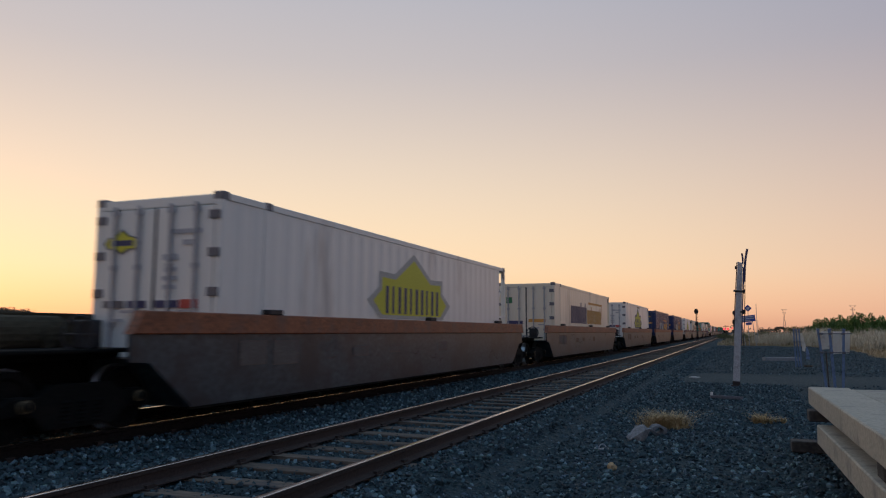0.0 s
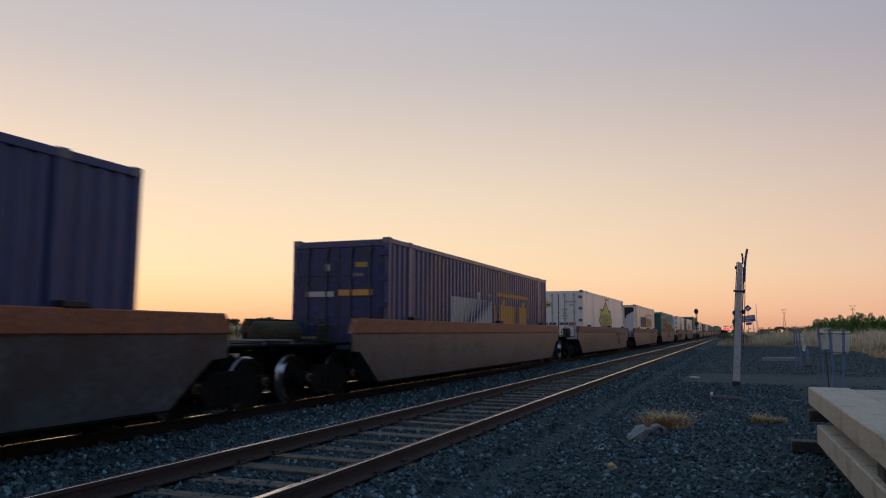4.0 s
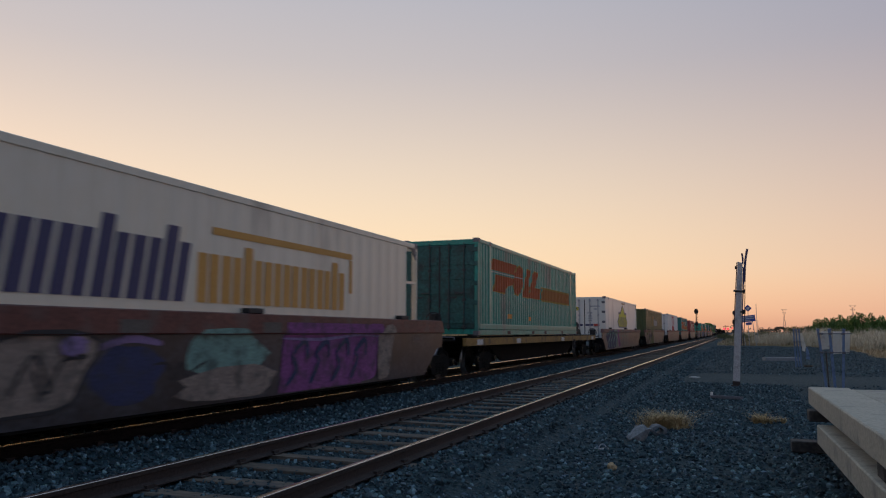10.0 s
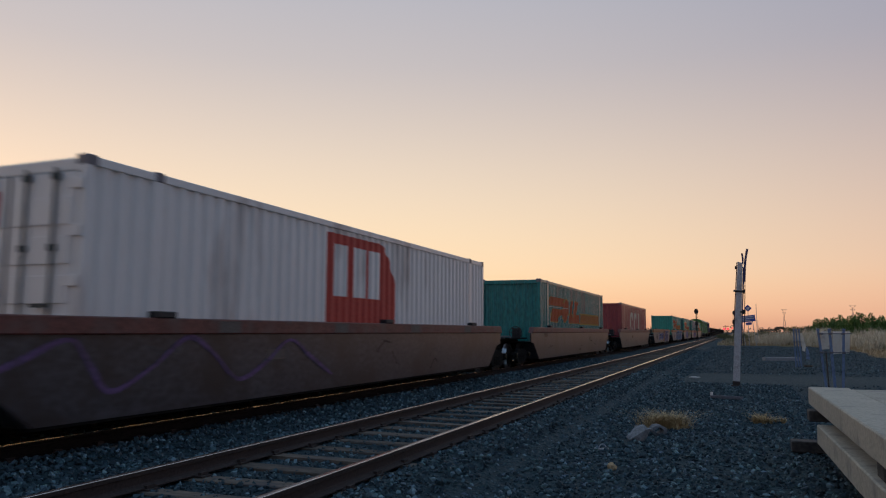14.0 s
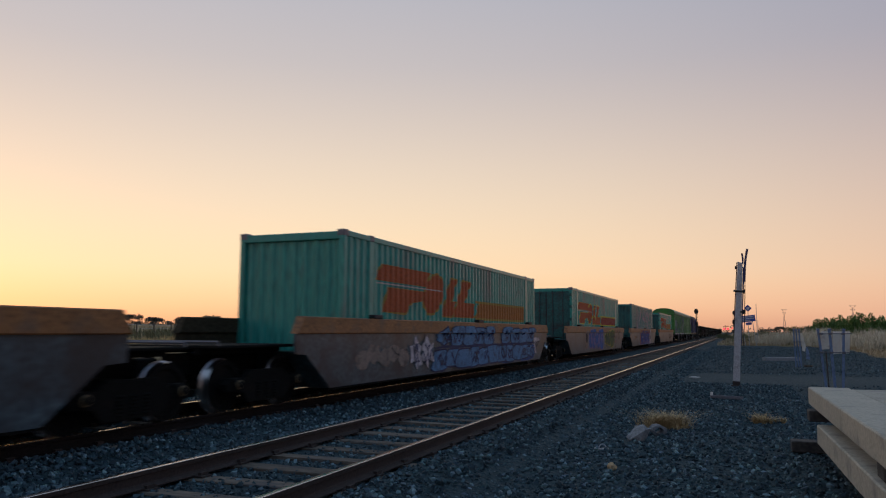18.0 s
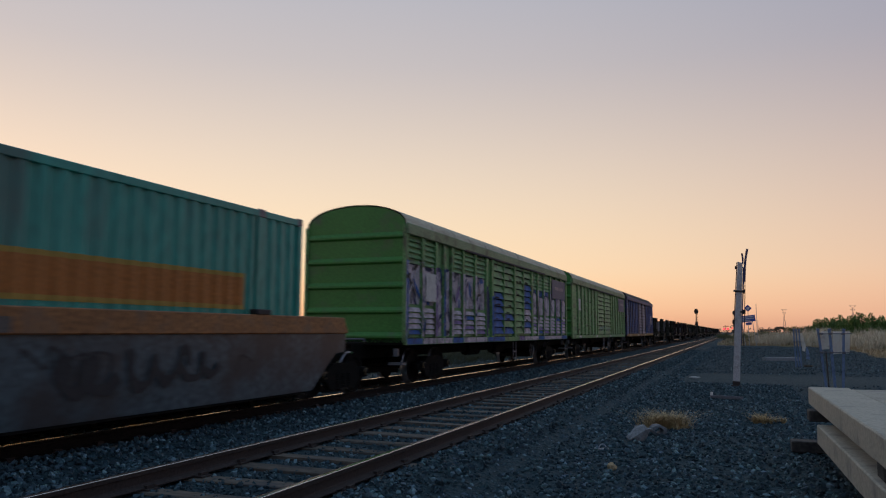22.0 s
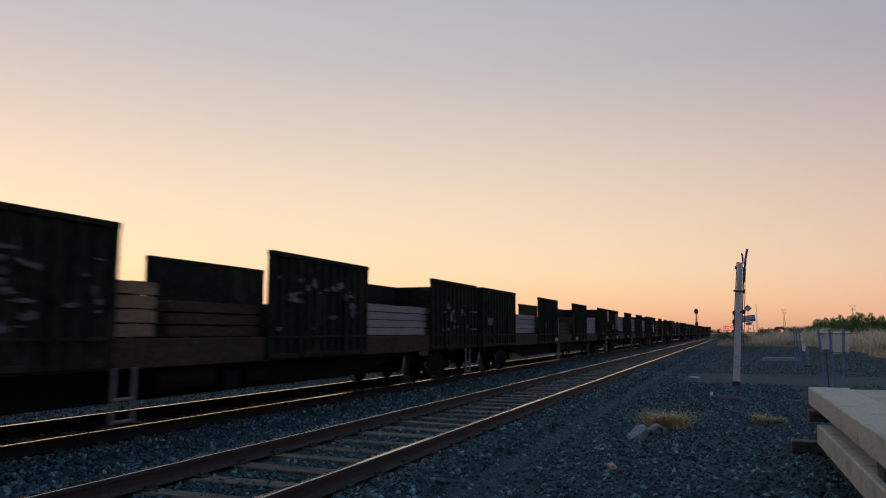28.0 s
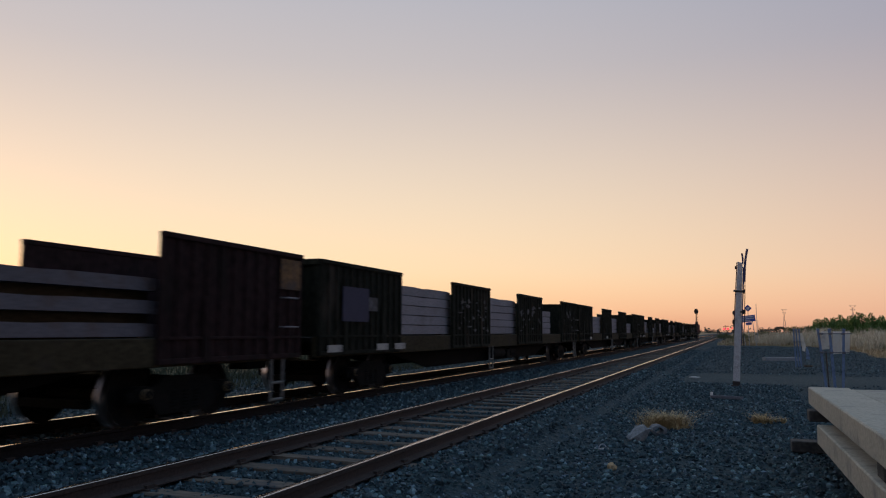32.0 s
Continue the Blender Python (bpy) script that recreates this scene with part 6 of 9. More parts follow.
def doors(c, high, material, smooth, marks):
    X = 1.22
    for s in (-1, 1):
        x0, x1 = (0.01, X - 0.12) if s > 0 else (-X + 0.12, -0.01)
        bm = bmesh.new()
        pressed = []
        box(bm, x0, x1, -0.01, 0.05, 0.16, high - 0.17, 0.012)
        if not smooth:
            n = 5
            for k in range(n):
                z = 0.30 + k * (high - 0.62) / n
                pressed.append((x0 + 0.07, x1 - 0.07, -0.028, -0.012, z, z + (high - 0.62) / n - 0.12))
        d = part("door", bm, material, c)
        for q in pressed:
            boxed("pressed_panel", q, material, d, "", 0.006)
        for f in (0.28, 0.72):
            x = x0 + (x1 - x0) * f
            bm = bmesh.new()
            tube(bm, (x, -0.05, 0.12), (x, -0.05, high - 0.12), 0.028 if smooth else 0.02, 7)
            for z in (0.18, 0.9, 1.7, high - 0.25):
                box(bm, x - 0.05, x + 0.05, -0.075, -0.02, z, z + 0.07)
            box(bm, x - 0.02, x + 0.26 * (1 if f < .5 else -1) if f < .5 else x + 0.02, -0.085, -0.065, 0.98, 1.02) if f < .5 else box(bm, x - 0.26, x + 0.02, -0.085, -0.065, 1.10, 1.14)
            part("lock_rod", bm, M_ROD if smooth else M_ROD_DARK, d, "lock rod with cams")
        for z in (0.80, 1.32, 1.85, high - 0.36):
            xh = X - 0.11 if s > 0 else -X + 0.11
            boxed("hinge", (xh - 0.10, xh + 0.10, -0.03, -0.006, z, z + 0.12), M_GASKET if smooth else material, d, "", 0.006)
    bm = bmesh.new()
    box(bm, -0.025, 0.025, -0.016, -0.004, 0.16, high - 0.17)
    part("door_seal", bm, M_BLACK, c)
    if smooth and marks is DOOR_MARKS:
        door_star(c, -0.65, 2.08, 0.17)
    for name, m, x0, x1, z0, z1 in (marks or ()):
        bm = bmesh.new()
        box(bm, x0, x1, -0.036, -0.031, z0, z1)
        part(name, bm, m, c)


def reefer_unit(c, high, y0):
    """A cooling plant recessed in the front end: white panels, a dark surround and a slatted grille."""
    X = 1.22
    white = mat("white_plant_cover", (0.62, 0.62, 0.64), 0.45, 0, 0.08, 1, 20, 0.03)
    boxed("plant_back", (-X + 0.03, X - 0.03, y0 - 0.06, y0, 0.12, high - 0.08), white, c, "", 0.01)
    u = boxed("plant_cover", (-0.78, X - 0.1, 0.30, y0 - 0.05, 0.30, high - 0.14), white, c, "white refrigeration plant cover", 0.05)
    bm = bmesh.new()
    prism_y(bm, [(-0.60, high - 1.22), (0.34, high - 1.22), (0.50, high - 0.72), (X - 0.12, high - 0.42), (X - 0.12, high - 0.17), (-0.68, high - 0.17)], 0.26, 0.298)
    part("dark_surround", bm, M_BLACK, u, "black surround of the grille")
    bm = bmesh.new()
    prism_y(bm, [(-0.55, high - 1.14), (0.24, high - 1.14), (0.34, high - 0.22), (-0.60, high - 0.22)], 0.235, 0.262)
    part("grille_back", bm, M_BLACK, u)
    for k in range(9):
        z = high - 1.10 + k * 0.10
        boxed("grille_slat", (-0.54 - 0.005 * k, 0.25 + 0.010 * k, 0.19, 0.245, z, z + 0.045), white, u, "", 0.006)
    for x0, x1 in ((-0.66, -0.58), (0.28, 0.38)):
        boxed("grille_edge", (x0, x1, 0.19, 0.25, high - 1.18, high - 0.20), white, u, "", 0.01)
    boxed("panel_seam", (-0.02, 0.0, 0.292, 0.30, 0.35, high - 1.26), M_GASKET, u)
    boxed("control_box", (X - 0.42, X - 0.14, 0.20, 0.30, 0.55, 0.95), M_GASKET, u, "", 0.02)


# ---- painted emblems, as plain shapes ----


def star_outline(cy, cz, grown=False):
    """A broad arrow-star: pointed sides, a tall peak, square shoulders."""
    p = [(-2.22, 0.0), (-1.70, -0.34), (1.70, -0.34), (2.22, 0.0), (1.70, 0.27), (1.70, 0.57), (0.98, 0.55), (0.0, 1.04), (-0.98, 0.55), (-1.70, 0.57), (-1.70, 0.27)]
    q = [(-1.96, 0.0), (-1.58, -0.27), (1.58, -0.27), (1.96, 0.0), (1.58, 0.22), (1.58, 0.46), (0.95, 0.44), (0.0, 0.90), (-0.95, 0.44), (-1.58, 0.46), (-1.58, 0.22)]
    return [(cy + 1.1 * a, cz + c) for a, c in (p if grown else q)]


def star_emblem(c, y, z, faded=False):
    """Yellow arrow-star with a dark edge and a row of plain upright bars."""
    x = 1.22
    decal("emblem_edge", [star_outline(y, z, True)], M_LOGO_NAVY if not faded else M_LOGO_FADED, c, x, None, 0.004, "dark edge of a star emblem")
    decal("emblem", [star_outline(y, z)], M_LOGO_YELLOW, c, x, None, 0.008, "yellow star emblem")
    if not faded:
        decal("rust_stain", [[(y - .5, 2.52), (y + 1.1, 2.50), (y + 1.2, 2.58), (y - .4, 2.60)]], mat("tan_rust_stain", (0.36, 0.25, 0.12), 0.7, 0, 0.4, 2, 15, 0.05), c, x, None, 0.003, "tan rust stain under the roof edge")
    bars = []
    for k in range(10):
        y0 = y - 1.56 + k * 0.33
        bars.append(rect(y0, y0 + (0.15, 0.11, 0.15)[k % 3], z - 0.24, z + 0.30))
    decal("emblem_bar", bars, M_LOGO_NAVY, c, x, None, 0.012, "navy bar on the emblem")


def word_bars(c, y0, y1, z0, z1, count, material, profile=None, skew=0.16, tall=(0, 3, 4), label="painted bars", pitch=0.28):
    """A long wordmark as plain upright bars, two for each character's width."""
    bars = []
    step = (y1 - y0) / count
    h = z1 - z0
    for k in range(count):
        y = y0 + k * step
        top = z1 if k in tall else z0 + h * .80
        bars.append(rect(y, y + step * .40, z0, top, skew * (top - z0)))
        bars.append(rect(y + step * .50, y + step * .88, z0, z0 + h * .80, skew * h * .8))
    decal("wordmark", bars, material, c, 1.22, profile, 0.005, label, pitch)


def twin_wordmark(c, z, first, second, profile, y=2.75, h=0.80, w1=4.0, w2=4.4):
    """Two words side by side: one dark or pale, one orange under an orange line."""
    word_bars(c, y, y + w1, z, z + h * 1.15, 7, first, profile, 0.16, (4, 6), "slanted bars of a wordmark")
    y += w1 + 0.2
    word_bars(c, y, y + w2, z, z + h, 8, second, profile, 0.0, (2, 7), "orange bars of a wordmark")
    decal("rule", [rect(y + 0.3, y + w2 + 0.25, z + h + 0.10, z + h + 0.20), rect(y + w2 + 0.13, y + w2 + 0.25, z + 0.3, z + h + 0.09)], second, c, 1.22, profile, 0.005, "orange rule")


def racing_emblem(c, z=0.0, m=None, edge=None, profile=wave, along=0.0, tail=M_LOGO_RUSTY):
    """A slanted emblem of plain shapes: a long slab over a wedge, a lens, two raked blocks and a tapering bar."""
    m, edge = m or M_LOGO_RED, edge or M_LOGO_EDGE
    lens = [(4.80 + 0.62 * math.cos(a) + 0.22 * math.sin(a), 1.70 + 0.45 * math.sin(a)) for a in [2 * math.pi * i / 18 for i in range(18)]]
    shapes = [[(1.45, 1.84), (1.75, 2.16), (4.50, 2.16), (4.28, 1.84)], [(1.85, 1.24), (3.05, 1.24), (3.35, 1.45), (4.10, 1.52), (4.20, 1.72), (2.05, 1.72)], lens,
              [(5.40, 1.21), (6.12, 1.21), (6.42, 1.57), (5.62, 1.57)], [(5.62, 1.57), (6.09, 1.57), (6.50, 2.11), (6.0, 2.11)], [(6.24, 1.21), (7.87, 1.21), (8.05, 1.57), (6.54, 1.57)],
              [(6.54, 1.57), (7.11, 1.57), (7.68, 2.11), (6.99, 2.11)], [(8.08, 1.21), (13.57, 1.21), (13.57, 1.60), (8.45, 1.60)]]
    shapes = [[(a + along, b + z) for a, b in q] for q in shapes]
    for i, q in enumerate(shapes):
        decal("emblem_edge", grow([q], 0.05), edge, c, 1.22, profile, 0.003 + 0.0005 * i, "mustard edge of a slanted emblem")
        decal("emblem", [q], tail if i == len(shapes) - 1 else m, c, 1.22, profile, 0.009, "orange-red slanted emblem")
    for z0, z1 in ((1.155, 1.212), (1.598, 1.655)):
        decal("emblem_edge", [rect(8.1 + along, 13.62 + along, z0 + z, z1 + z)], edge, c, 1.22, profile, 0.0095, "edge of a slanted emblem")
    decal("emblem_line", [rect(1.5 + along, 5.3 + along, 1.775 + z, 1.80 + z, 0.02)], M_LOGO_FADED, c, 1.22, profile, 0.013, "pale line through the emblem")


M_PLATE = mat("pale_grey_door_print", (0.46, 0.46, 0.48), 0.6)
DOOR_MARKS = [("door_bar", M_GASKET, -0.98, -0.55, 1.17, 1.27), ("door_bar", M_LOGO_NAVY, -0.48, -0.12, 1.17, 1.27), ("door_bar", M_LOGO_NAVY, 0.06, 0.50, 1.17, 1.27), ("door_bar", M_LOGO_SCARLET, 0.53, 0.86, 1.16, 1.28),
              ("door_bar", M_PLATE, 0.2, 0.44, 1.42, 1.48), ("door_bar", M_PLATE, 0.18, 0.46, 1.54, 1.60), ("door_bar", M_PLATE, 0.22, 0.44, 1.66, 1.72), ("door_bar", M_PLATE, 0.18, 0.46, 1.82, 1.90), ("door_bar", M_PLATE, 0.28, 0.9, 2.18, 2.24), ("door_bar", M_PLATE, 0.55, 0.75, 2.02, 2.09)]
DOOR_MARKS_B = [("door_bar", mat("green_marking_paint", (0.06, 0.22, 0.10), 0.6), -0.88, -0.62, 1.95, 2.18), ("door_bar", M_LOGO_NAVY, -0.85, -0.15, 1.15, 1.27), ("door_bar", M_LOGO_ORANGE, 0.1, 0.85, 1.22, 1.34)]
DOOR_MARKS_C = [("door_bar", M_LOGO_FADED, -0.85, -0.12, 1.55, 1.66), ("door_bar", M_LOGO_ORANGE, 0.0, 0.85, 1.57, 1.69), ("door_bar", M_LOGO_EDGE, 0.42, 0.72, 2.14, 2.24), ("door_bar", M_LOGO_FADED, -0.36, -0.24, 2.08, 2.22), ("door_bar", M_GASKET, 0.35, 0.62, 1.95, 2.02), ("door_bar", M_LOGO_EDGE, -0.95, -0.2, 0.70, 0.75)]
DOOR_MARKS_S = [("door_bar", M_LOGO_SCARLET, -0.95, -0.15, 2.0, 2.4), ("door_bar", M_PAPER, -0.85, -0.3, 2.12, 2.28)]

# ---- the wagons in their order ----
HW, HT = 2.72, 2.71    # heights of the reefers and of the teal boxes
GREY = "grey-mauve well wagon with rusty chord"
BROWN = "dull red-brown well wagon"
TAN = "brown-grey well wagon with tan chord"

for f, paint in ((9.75, "star"), (32.1, "twin"), (54.48, "star")):
    w = well_wagon("A", f, GREY + " carrying a reefer", [(-1.5, 0.72)])
    for a, e, z0, z1 in ((-6.86, -6.18, 0.66, 1.0), (-5.99, -5.23, 0.64, 1.0), (-3.2, -2.55, 0.69, 0.87), (1.4, 2.0, 0.7, 0.9)):
        side_paint("lettering_panel", [rect(a, e, z0, z1)], M_PANEL, w, 2, "faded lettering panel")
    c = container(f, HW, M_WHITE if paint == "star" else M_CREAM, "white refrigerated container with a yellow star emblem" if paint == "star" else "cream refrigerated container with navy and orange bars",
                  True, "doors", True, door_marks=DOOR_MARKS if paint == "star" else DOOR_MARKS_B, long=14.98 if f > 50 else 14.9)
    if paint == "star":
        star_emblem(c, 7.28, 1.45, f < 20)
    else:
        twin_wordmark(c, 1.22, M_LOGO_NAVY, M_LOGO_ORANGE, None, 3.4)
for f in (76.55, 99.0):
    well_wagon("A", f, GREY + " carrying a navy container", [(-6.3, 0.72), (-1.5, 0.72)])
    c = container(f, HT, M_BLUE, "navy corrugated container with cream and orange bars", door_marks=DOOR_MARKS_C, long=14.95, door_mat=M_BLUE_DOOR)
    twin_wordmark(c, 0.98, M_LOGO_FADED, M_LOGO_ORANGE, wave, 4.0, 0.80, 3.7, 4.0)

CHORD_PANELS = [(-4.9, 1.105), (-1.5, 1.105), (2.05, 1.105), (5.75, 1.105)]
w = well_wagon("B", 121.9, BROWN + " with pale scribbles and painted-out patches", [(3.4, 0.92), (3.95, 0.92), (5.2, 0.92), (6.6, 0.92), (7.2, 0.92)])
tag(w, -6.6, -2.0, 0.40, 0.98, 6, G_TAN, 0.10, 3)
tag(w, 0.2, 2.9, 0.66, 1.06, 7, G_TAN, 0.05, 4, "fine pale scribble")
side_paint("graffiti", [blob(4.62, 0.74, 0.48, 0.38, random.Random(5))], G_NAVY, w, 0, "dark blue round figure")
side_paint("graffiti", [blob(4.62, 0.80, 0.30, 0.16, random.Random(8))], M_SIDE_B, w, 3)
side_paint("patch", [rect(5.4, 7.3, 1.12, 1.20), rect(4.3, 4.7, 1.14, 1.22)], M_GASKET, w, 0, "grey painted-out strip")
c = container(121.9, HW, M_WHITE, "white refrigerated container with a yellow star emblem", True, "doors", True, door_marks=DOOR_MARKS, long=14.66)
star_emblem(c, 7.28, 1.45)
w = well_wagon("B", 143.5, BROWN + " with ghost and face graffiti", [(2.0, 1.105), (5.3, 1.105), (-4.9, 1.105), (8.0, 0.95)])
side_paint("graffiti", [form(2.78, 0.70, 1.15, 0.76, random.Random(2), 0.0)], G_TAN, w, 0, "pale ghost-shaped figure")
side_paint("graffiti", [blob(3.20, 1.14, 0.26, 0.14, random.Random(4))], G_TAN, w, 0, "pale head of the figure")
for k in range(4):
    ribbon(w, [(2.55 + .05 * k, 0.86 - .13 * k), (2.85, 0.83 - .13 * k), (3.2, 0.85 - .13 * k)], 0.05, G_BLACK, 5, "dark stripe on the figure", k)
side_paint("graffiti", [blob(4.72, 0.98, 0.52, 0.30, random.Random(6), 20, 0.06)], G_NAVY, w, 0, "dark blue round face")
side_paint("graffiti", [form(4.62, 0.50, 0.85, 0.36, random.Random(7), 0.0)], G_NAVY, w, 2, "dark blue body of the figure")
for y in (4.55, 4.95):
    side_paint("graffiti", [blob(y, 0.90, 0.15, 0.12, random.Random(9), 12, 0.05)], M_SIDE_B, w, 4, "pale eye of the figure")
tag(w, 5.8, 7.3, 0.72, 0.92, 3, G_BLACK, 0.04, 10, "small dark scribble")
c = container(143.5, HW, M_CREAM, "cream refrigerated container with its cooling plant facing forward", True, "reefer", False, True, long=14.65)
twin_wordmark(c, 1.22, M_LOGO_NAVY, M_LOGO_ORANGE, None, 3.35)
w = well_wagon("B", 165.8, BROWN + " with a white figure and navy strokes", [(0.3, 1.105), (0.75, 1.105), (2.0, 1.105), (5.75, 1.105), (8.3, 0.93)])
side_paint("graffiti", [form(5.15, 0.80, 0.62, 0.95, random.Random(12), 0.3)], G_TAN, w, 0, "white cartoon shape")
side_paint("graffiti", [blob(5.55, 1.16, 0.55, 0.12, random.Random(13))], G_TAN, w, 0, "white top of the shape")
side_paint("graffiti", [blob(6.35, 0.88, 0.20, 0.17, random.Random(14))], G_TAN, w, 0, "white side blot")
side_paint("graffiti", [form(5.95, 0.66, 0.34, 0.55, random.Random(16), -0.5)], G_TAN, w, 2, "white limb of the shape")
for k in range(5):
    ribbon(w, [(4.95, 0.66 - .07 * k), (5.15, 0.64 - .07 * k), (5.32, 0.67 - .07 * k)], 0.022, G_BLACK, 6, "dark stripe", k)
tag(w, 4.85, 5.6, 0.9, 1.06, 2, G_BLACK, 0.035, 11, "dark lines of a face")
ribbon(w, [(-1.4, 0.95), (-.2, 1.0), (0.9, 0.93), (1.9, 1.0)], 0.12, G_NAVY, 3, "navy bar", 1)
ribbon(w, [(0.2, 0.98), (0.35, 0.7), (0.85, 0.35)], 0.26, G_NAVY, 4, "navy stem", 2)
ribbon(w, [(1.5, 0.62), (1.0, 0.74), (-.8, 0.66), (-1.3, 0.40)], 0.22, G_NAVY, 5, "navy hook", 3)
tag(w, -5.2, -4.0, 0.4, 1.15, 2, G_TAN, 0.09, 15)
c = container(165.8, HT, M_TEAL, "teal corrugated container with an orange-red slanted emblem", door_marks=None, door_mat=M_TEAL_DOOR)
racing_emblem(c)
w = well_wagon("B", 188.4, BROWN + " covered in tan tags and dark graffiti")
piece(w, -7.4, 0.4, 0.34, 1.0, 7, G_BLACK, G_NAVY, 18, 0.20, None, inner=G_RED)
for k, (a, b) in enumerate(((-7.0, -5.6), (-3.3, -2.2), (-0.8, 0.4))):
    tag(w, a, b, 0.5, 0.95, 2, G_RED, 0.07, 60 + k, "dark red scrawl", 16)
for k in range(5):
    a = 0.95 + .78 * k
    rng = random.Random(200 + k)
    pts = [(a + rng.uniform(-.35, .85), rng.uniform(.42, 1.2)) for _ in range(7)]
    ribbon(w, pts, 0.085, G_TAN, 4 + .8 * k, "looping tan sprayed line", k, 8)
tag(w, 1.0, 5.3, 0.45, 1.1, 6, G_TAN, 0.06, 19)
for k in range(14):
    rng = random.Random(230 + k)
    a = rng.uniform(-7.2, 0.5)
    ribbon(w, [(a + rng.uniform(-.25, .25), rng.uniform(.36, 1.02)) for _ in range(5)], rng.uniform(.03, .09), (G_NAVY, G_BLACK, G_TEAL, G_NAVY, G_RED)[k % 5], 17 + .4 * k, "tangled sprayed line", k, 6)
tag(w, 5.7, 6.5, 0.6, 1.0, 2, G_TAN, 0.04, 21)
tag(w, 0.2, 0.9, 1.15, 1.25, 3, G_TAN, 0.03, 22, "small pale scribble on the chord")
c = container(188.4, HW, M_WHITE, "white refrigerated container with a yellow star emblem", True, "doors", True, door_marks=DOOR_MARKS)
star_emblem(c, 7.28, 1.45)
w = well_wagon("B", 210.8, BROWN + " with magenta and mint graffiti", [(-1.9, 1.105), (1.1, 1.105), (7.2, 0.9)])
side_paint("graffiti", keep_in([blob(0.35, 0.82, 0.95, 0.42, random.Random(22))]), G_TEAL, w, 0, "mint sprayed cloud")
side_paint("graffiti", keep_in([blob(0.45, 0.45, 1.25, 0.26, random.Random(21))]), G_TAN, w, 2, "pale sprayed cloud")
side_paint("graffiti", keep_in([rect(1.65, 4.6, 0.22, 1.26, 0.15)]), G_PURPLE, w, 2, "magenta sprayed field")
side_paint("graffiti", keep_in([form(4.95, 0.78, 1.0, 1.0, random.Random(23))]), G_PURPLE, w, 4, "magenta sprayed end")
for k in range(4):
    ribbon(w, [(1.85 + .75 * k, 0.32), (2.15 + .75 * k, 0.55 + .1 * (k % 2)), (2.05 + .75 * k, 0.78), (2.45 + .75 * k, 0.98), (2.5 + .75 * k, 0.7)], 0.09, G_NAVY, 8, "navy line in the magenta field", k)
ribbon(w, [(1.7, 1.02), (3.0, 1.0), (4.4, 1.06), (5.5, 1.03)], 0.04, G_LILAC, 9, "pale line across the field")
side_paint("graffiti", keep_in([form(5.65, 0.75, 0.75, 0.95, random.Random(25))]), G_TAN, w, 7, "tan sprayed cloud")
side_paint("graffiti", keep_in([blob(-1.65, 0.66, 0.62, 0.36, random.Random(27))]), G_NAVY, w, 0, "dark blue sprayed cloud")
ribbon(w, [(-2.3, 0.90), (-1.7, 1.04), (-1.1, 0.98)], 0.07, G_LILAC, 4, "lilac brow line")
piece(w, -7.3, -2.4, 0.35, 1.15, 4, G_TAN, G_BLACK, 29, 0.13)
side_paint("graffiti", keep_in([blob(-2.55, 0.98, 0.22, 0.12, random.Random(28))]), G_LILAC, w, 12, "lilac blot")
M_GRIMY = mat("grimy_olive_brown_doors", (0.21, 0.19, 0.13), 0.6, 0, 0.3, 1.2, 15, 0.1, (0.10, 0.085, 0.06), 0.4)
c = container(210.8, HW, M_CREAM, "grimy cream refrigerated container with navy and orange bars", True, "doors", True, door_marks=DOOR_MARKS_B, door_mat=M_GRIMY)
twin_wordmark(c, 1.22, M_LOGO_NAVY, M_LOGO_ORANGE, None)


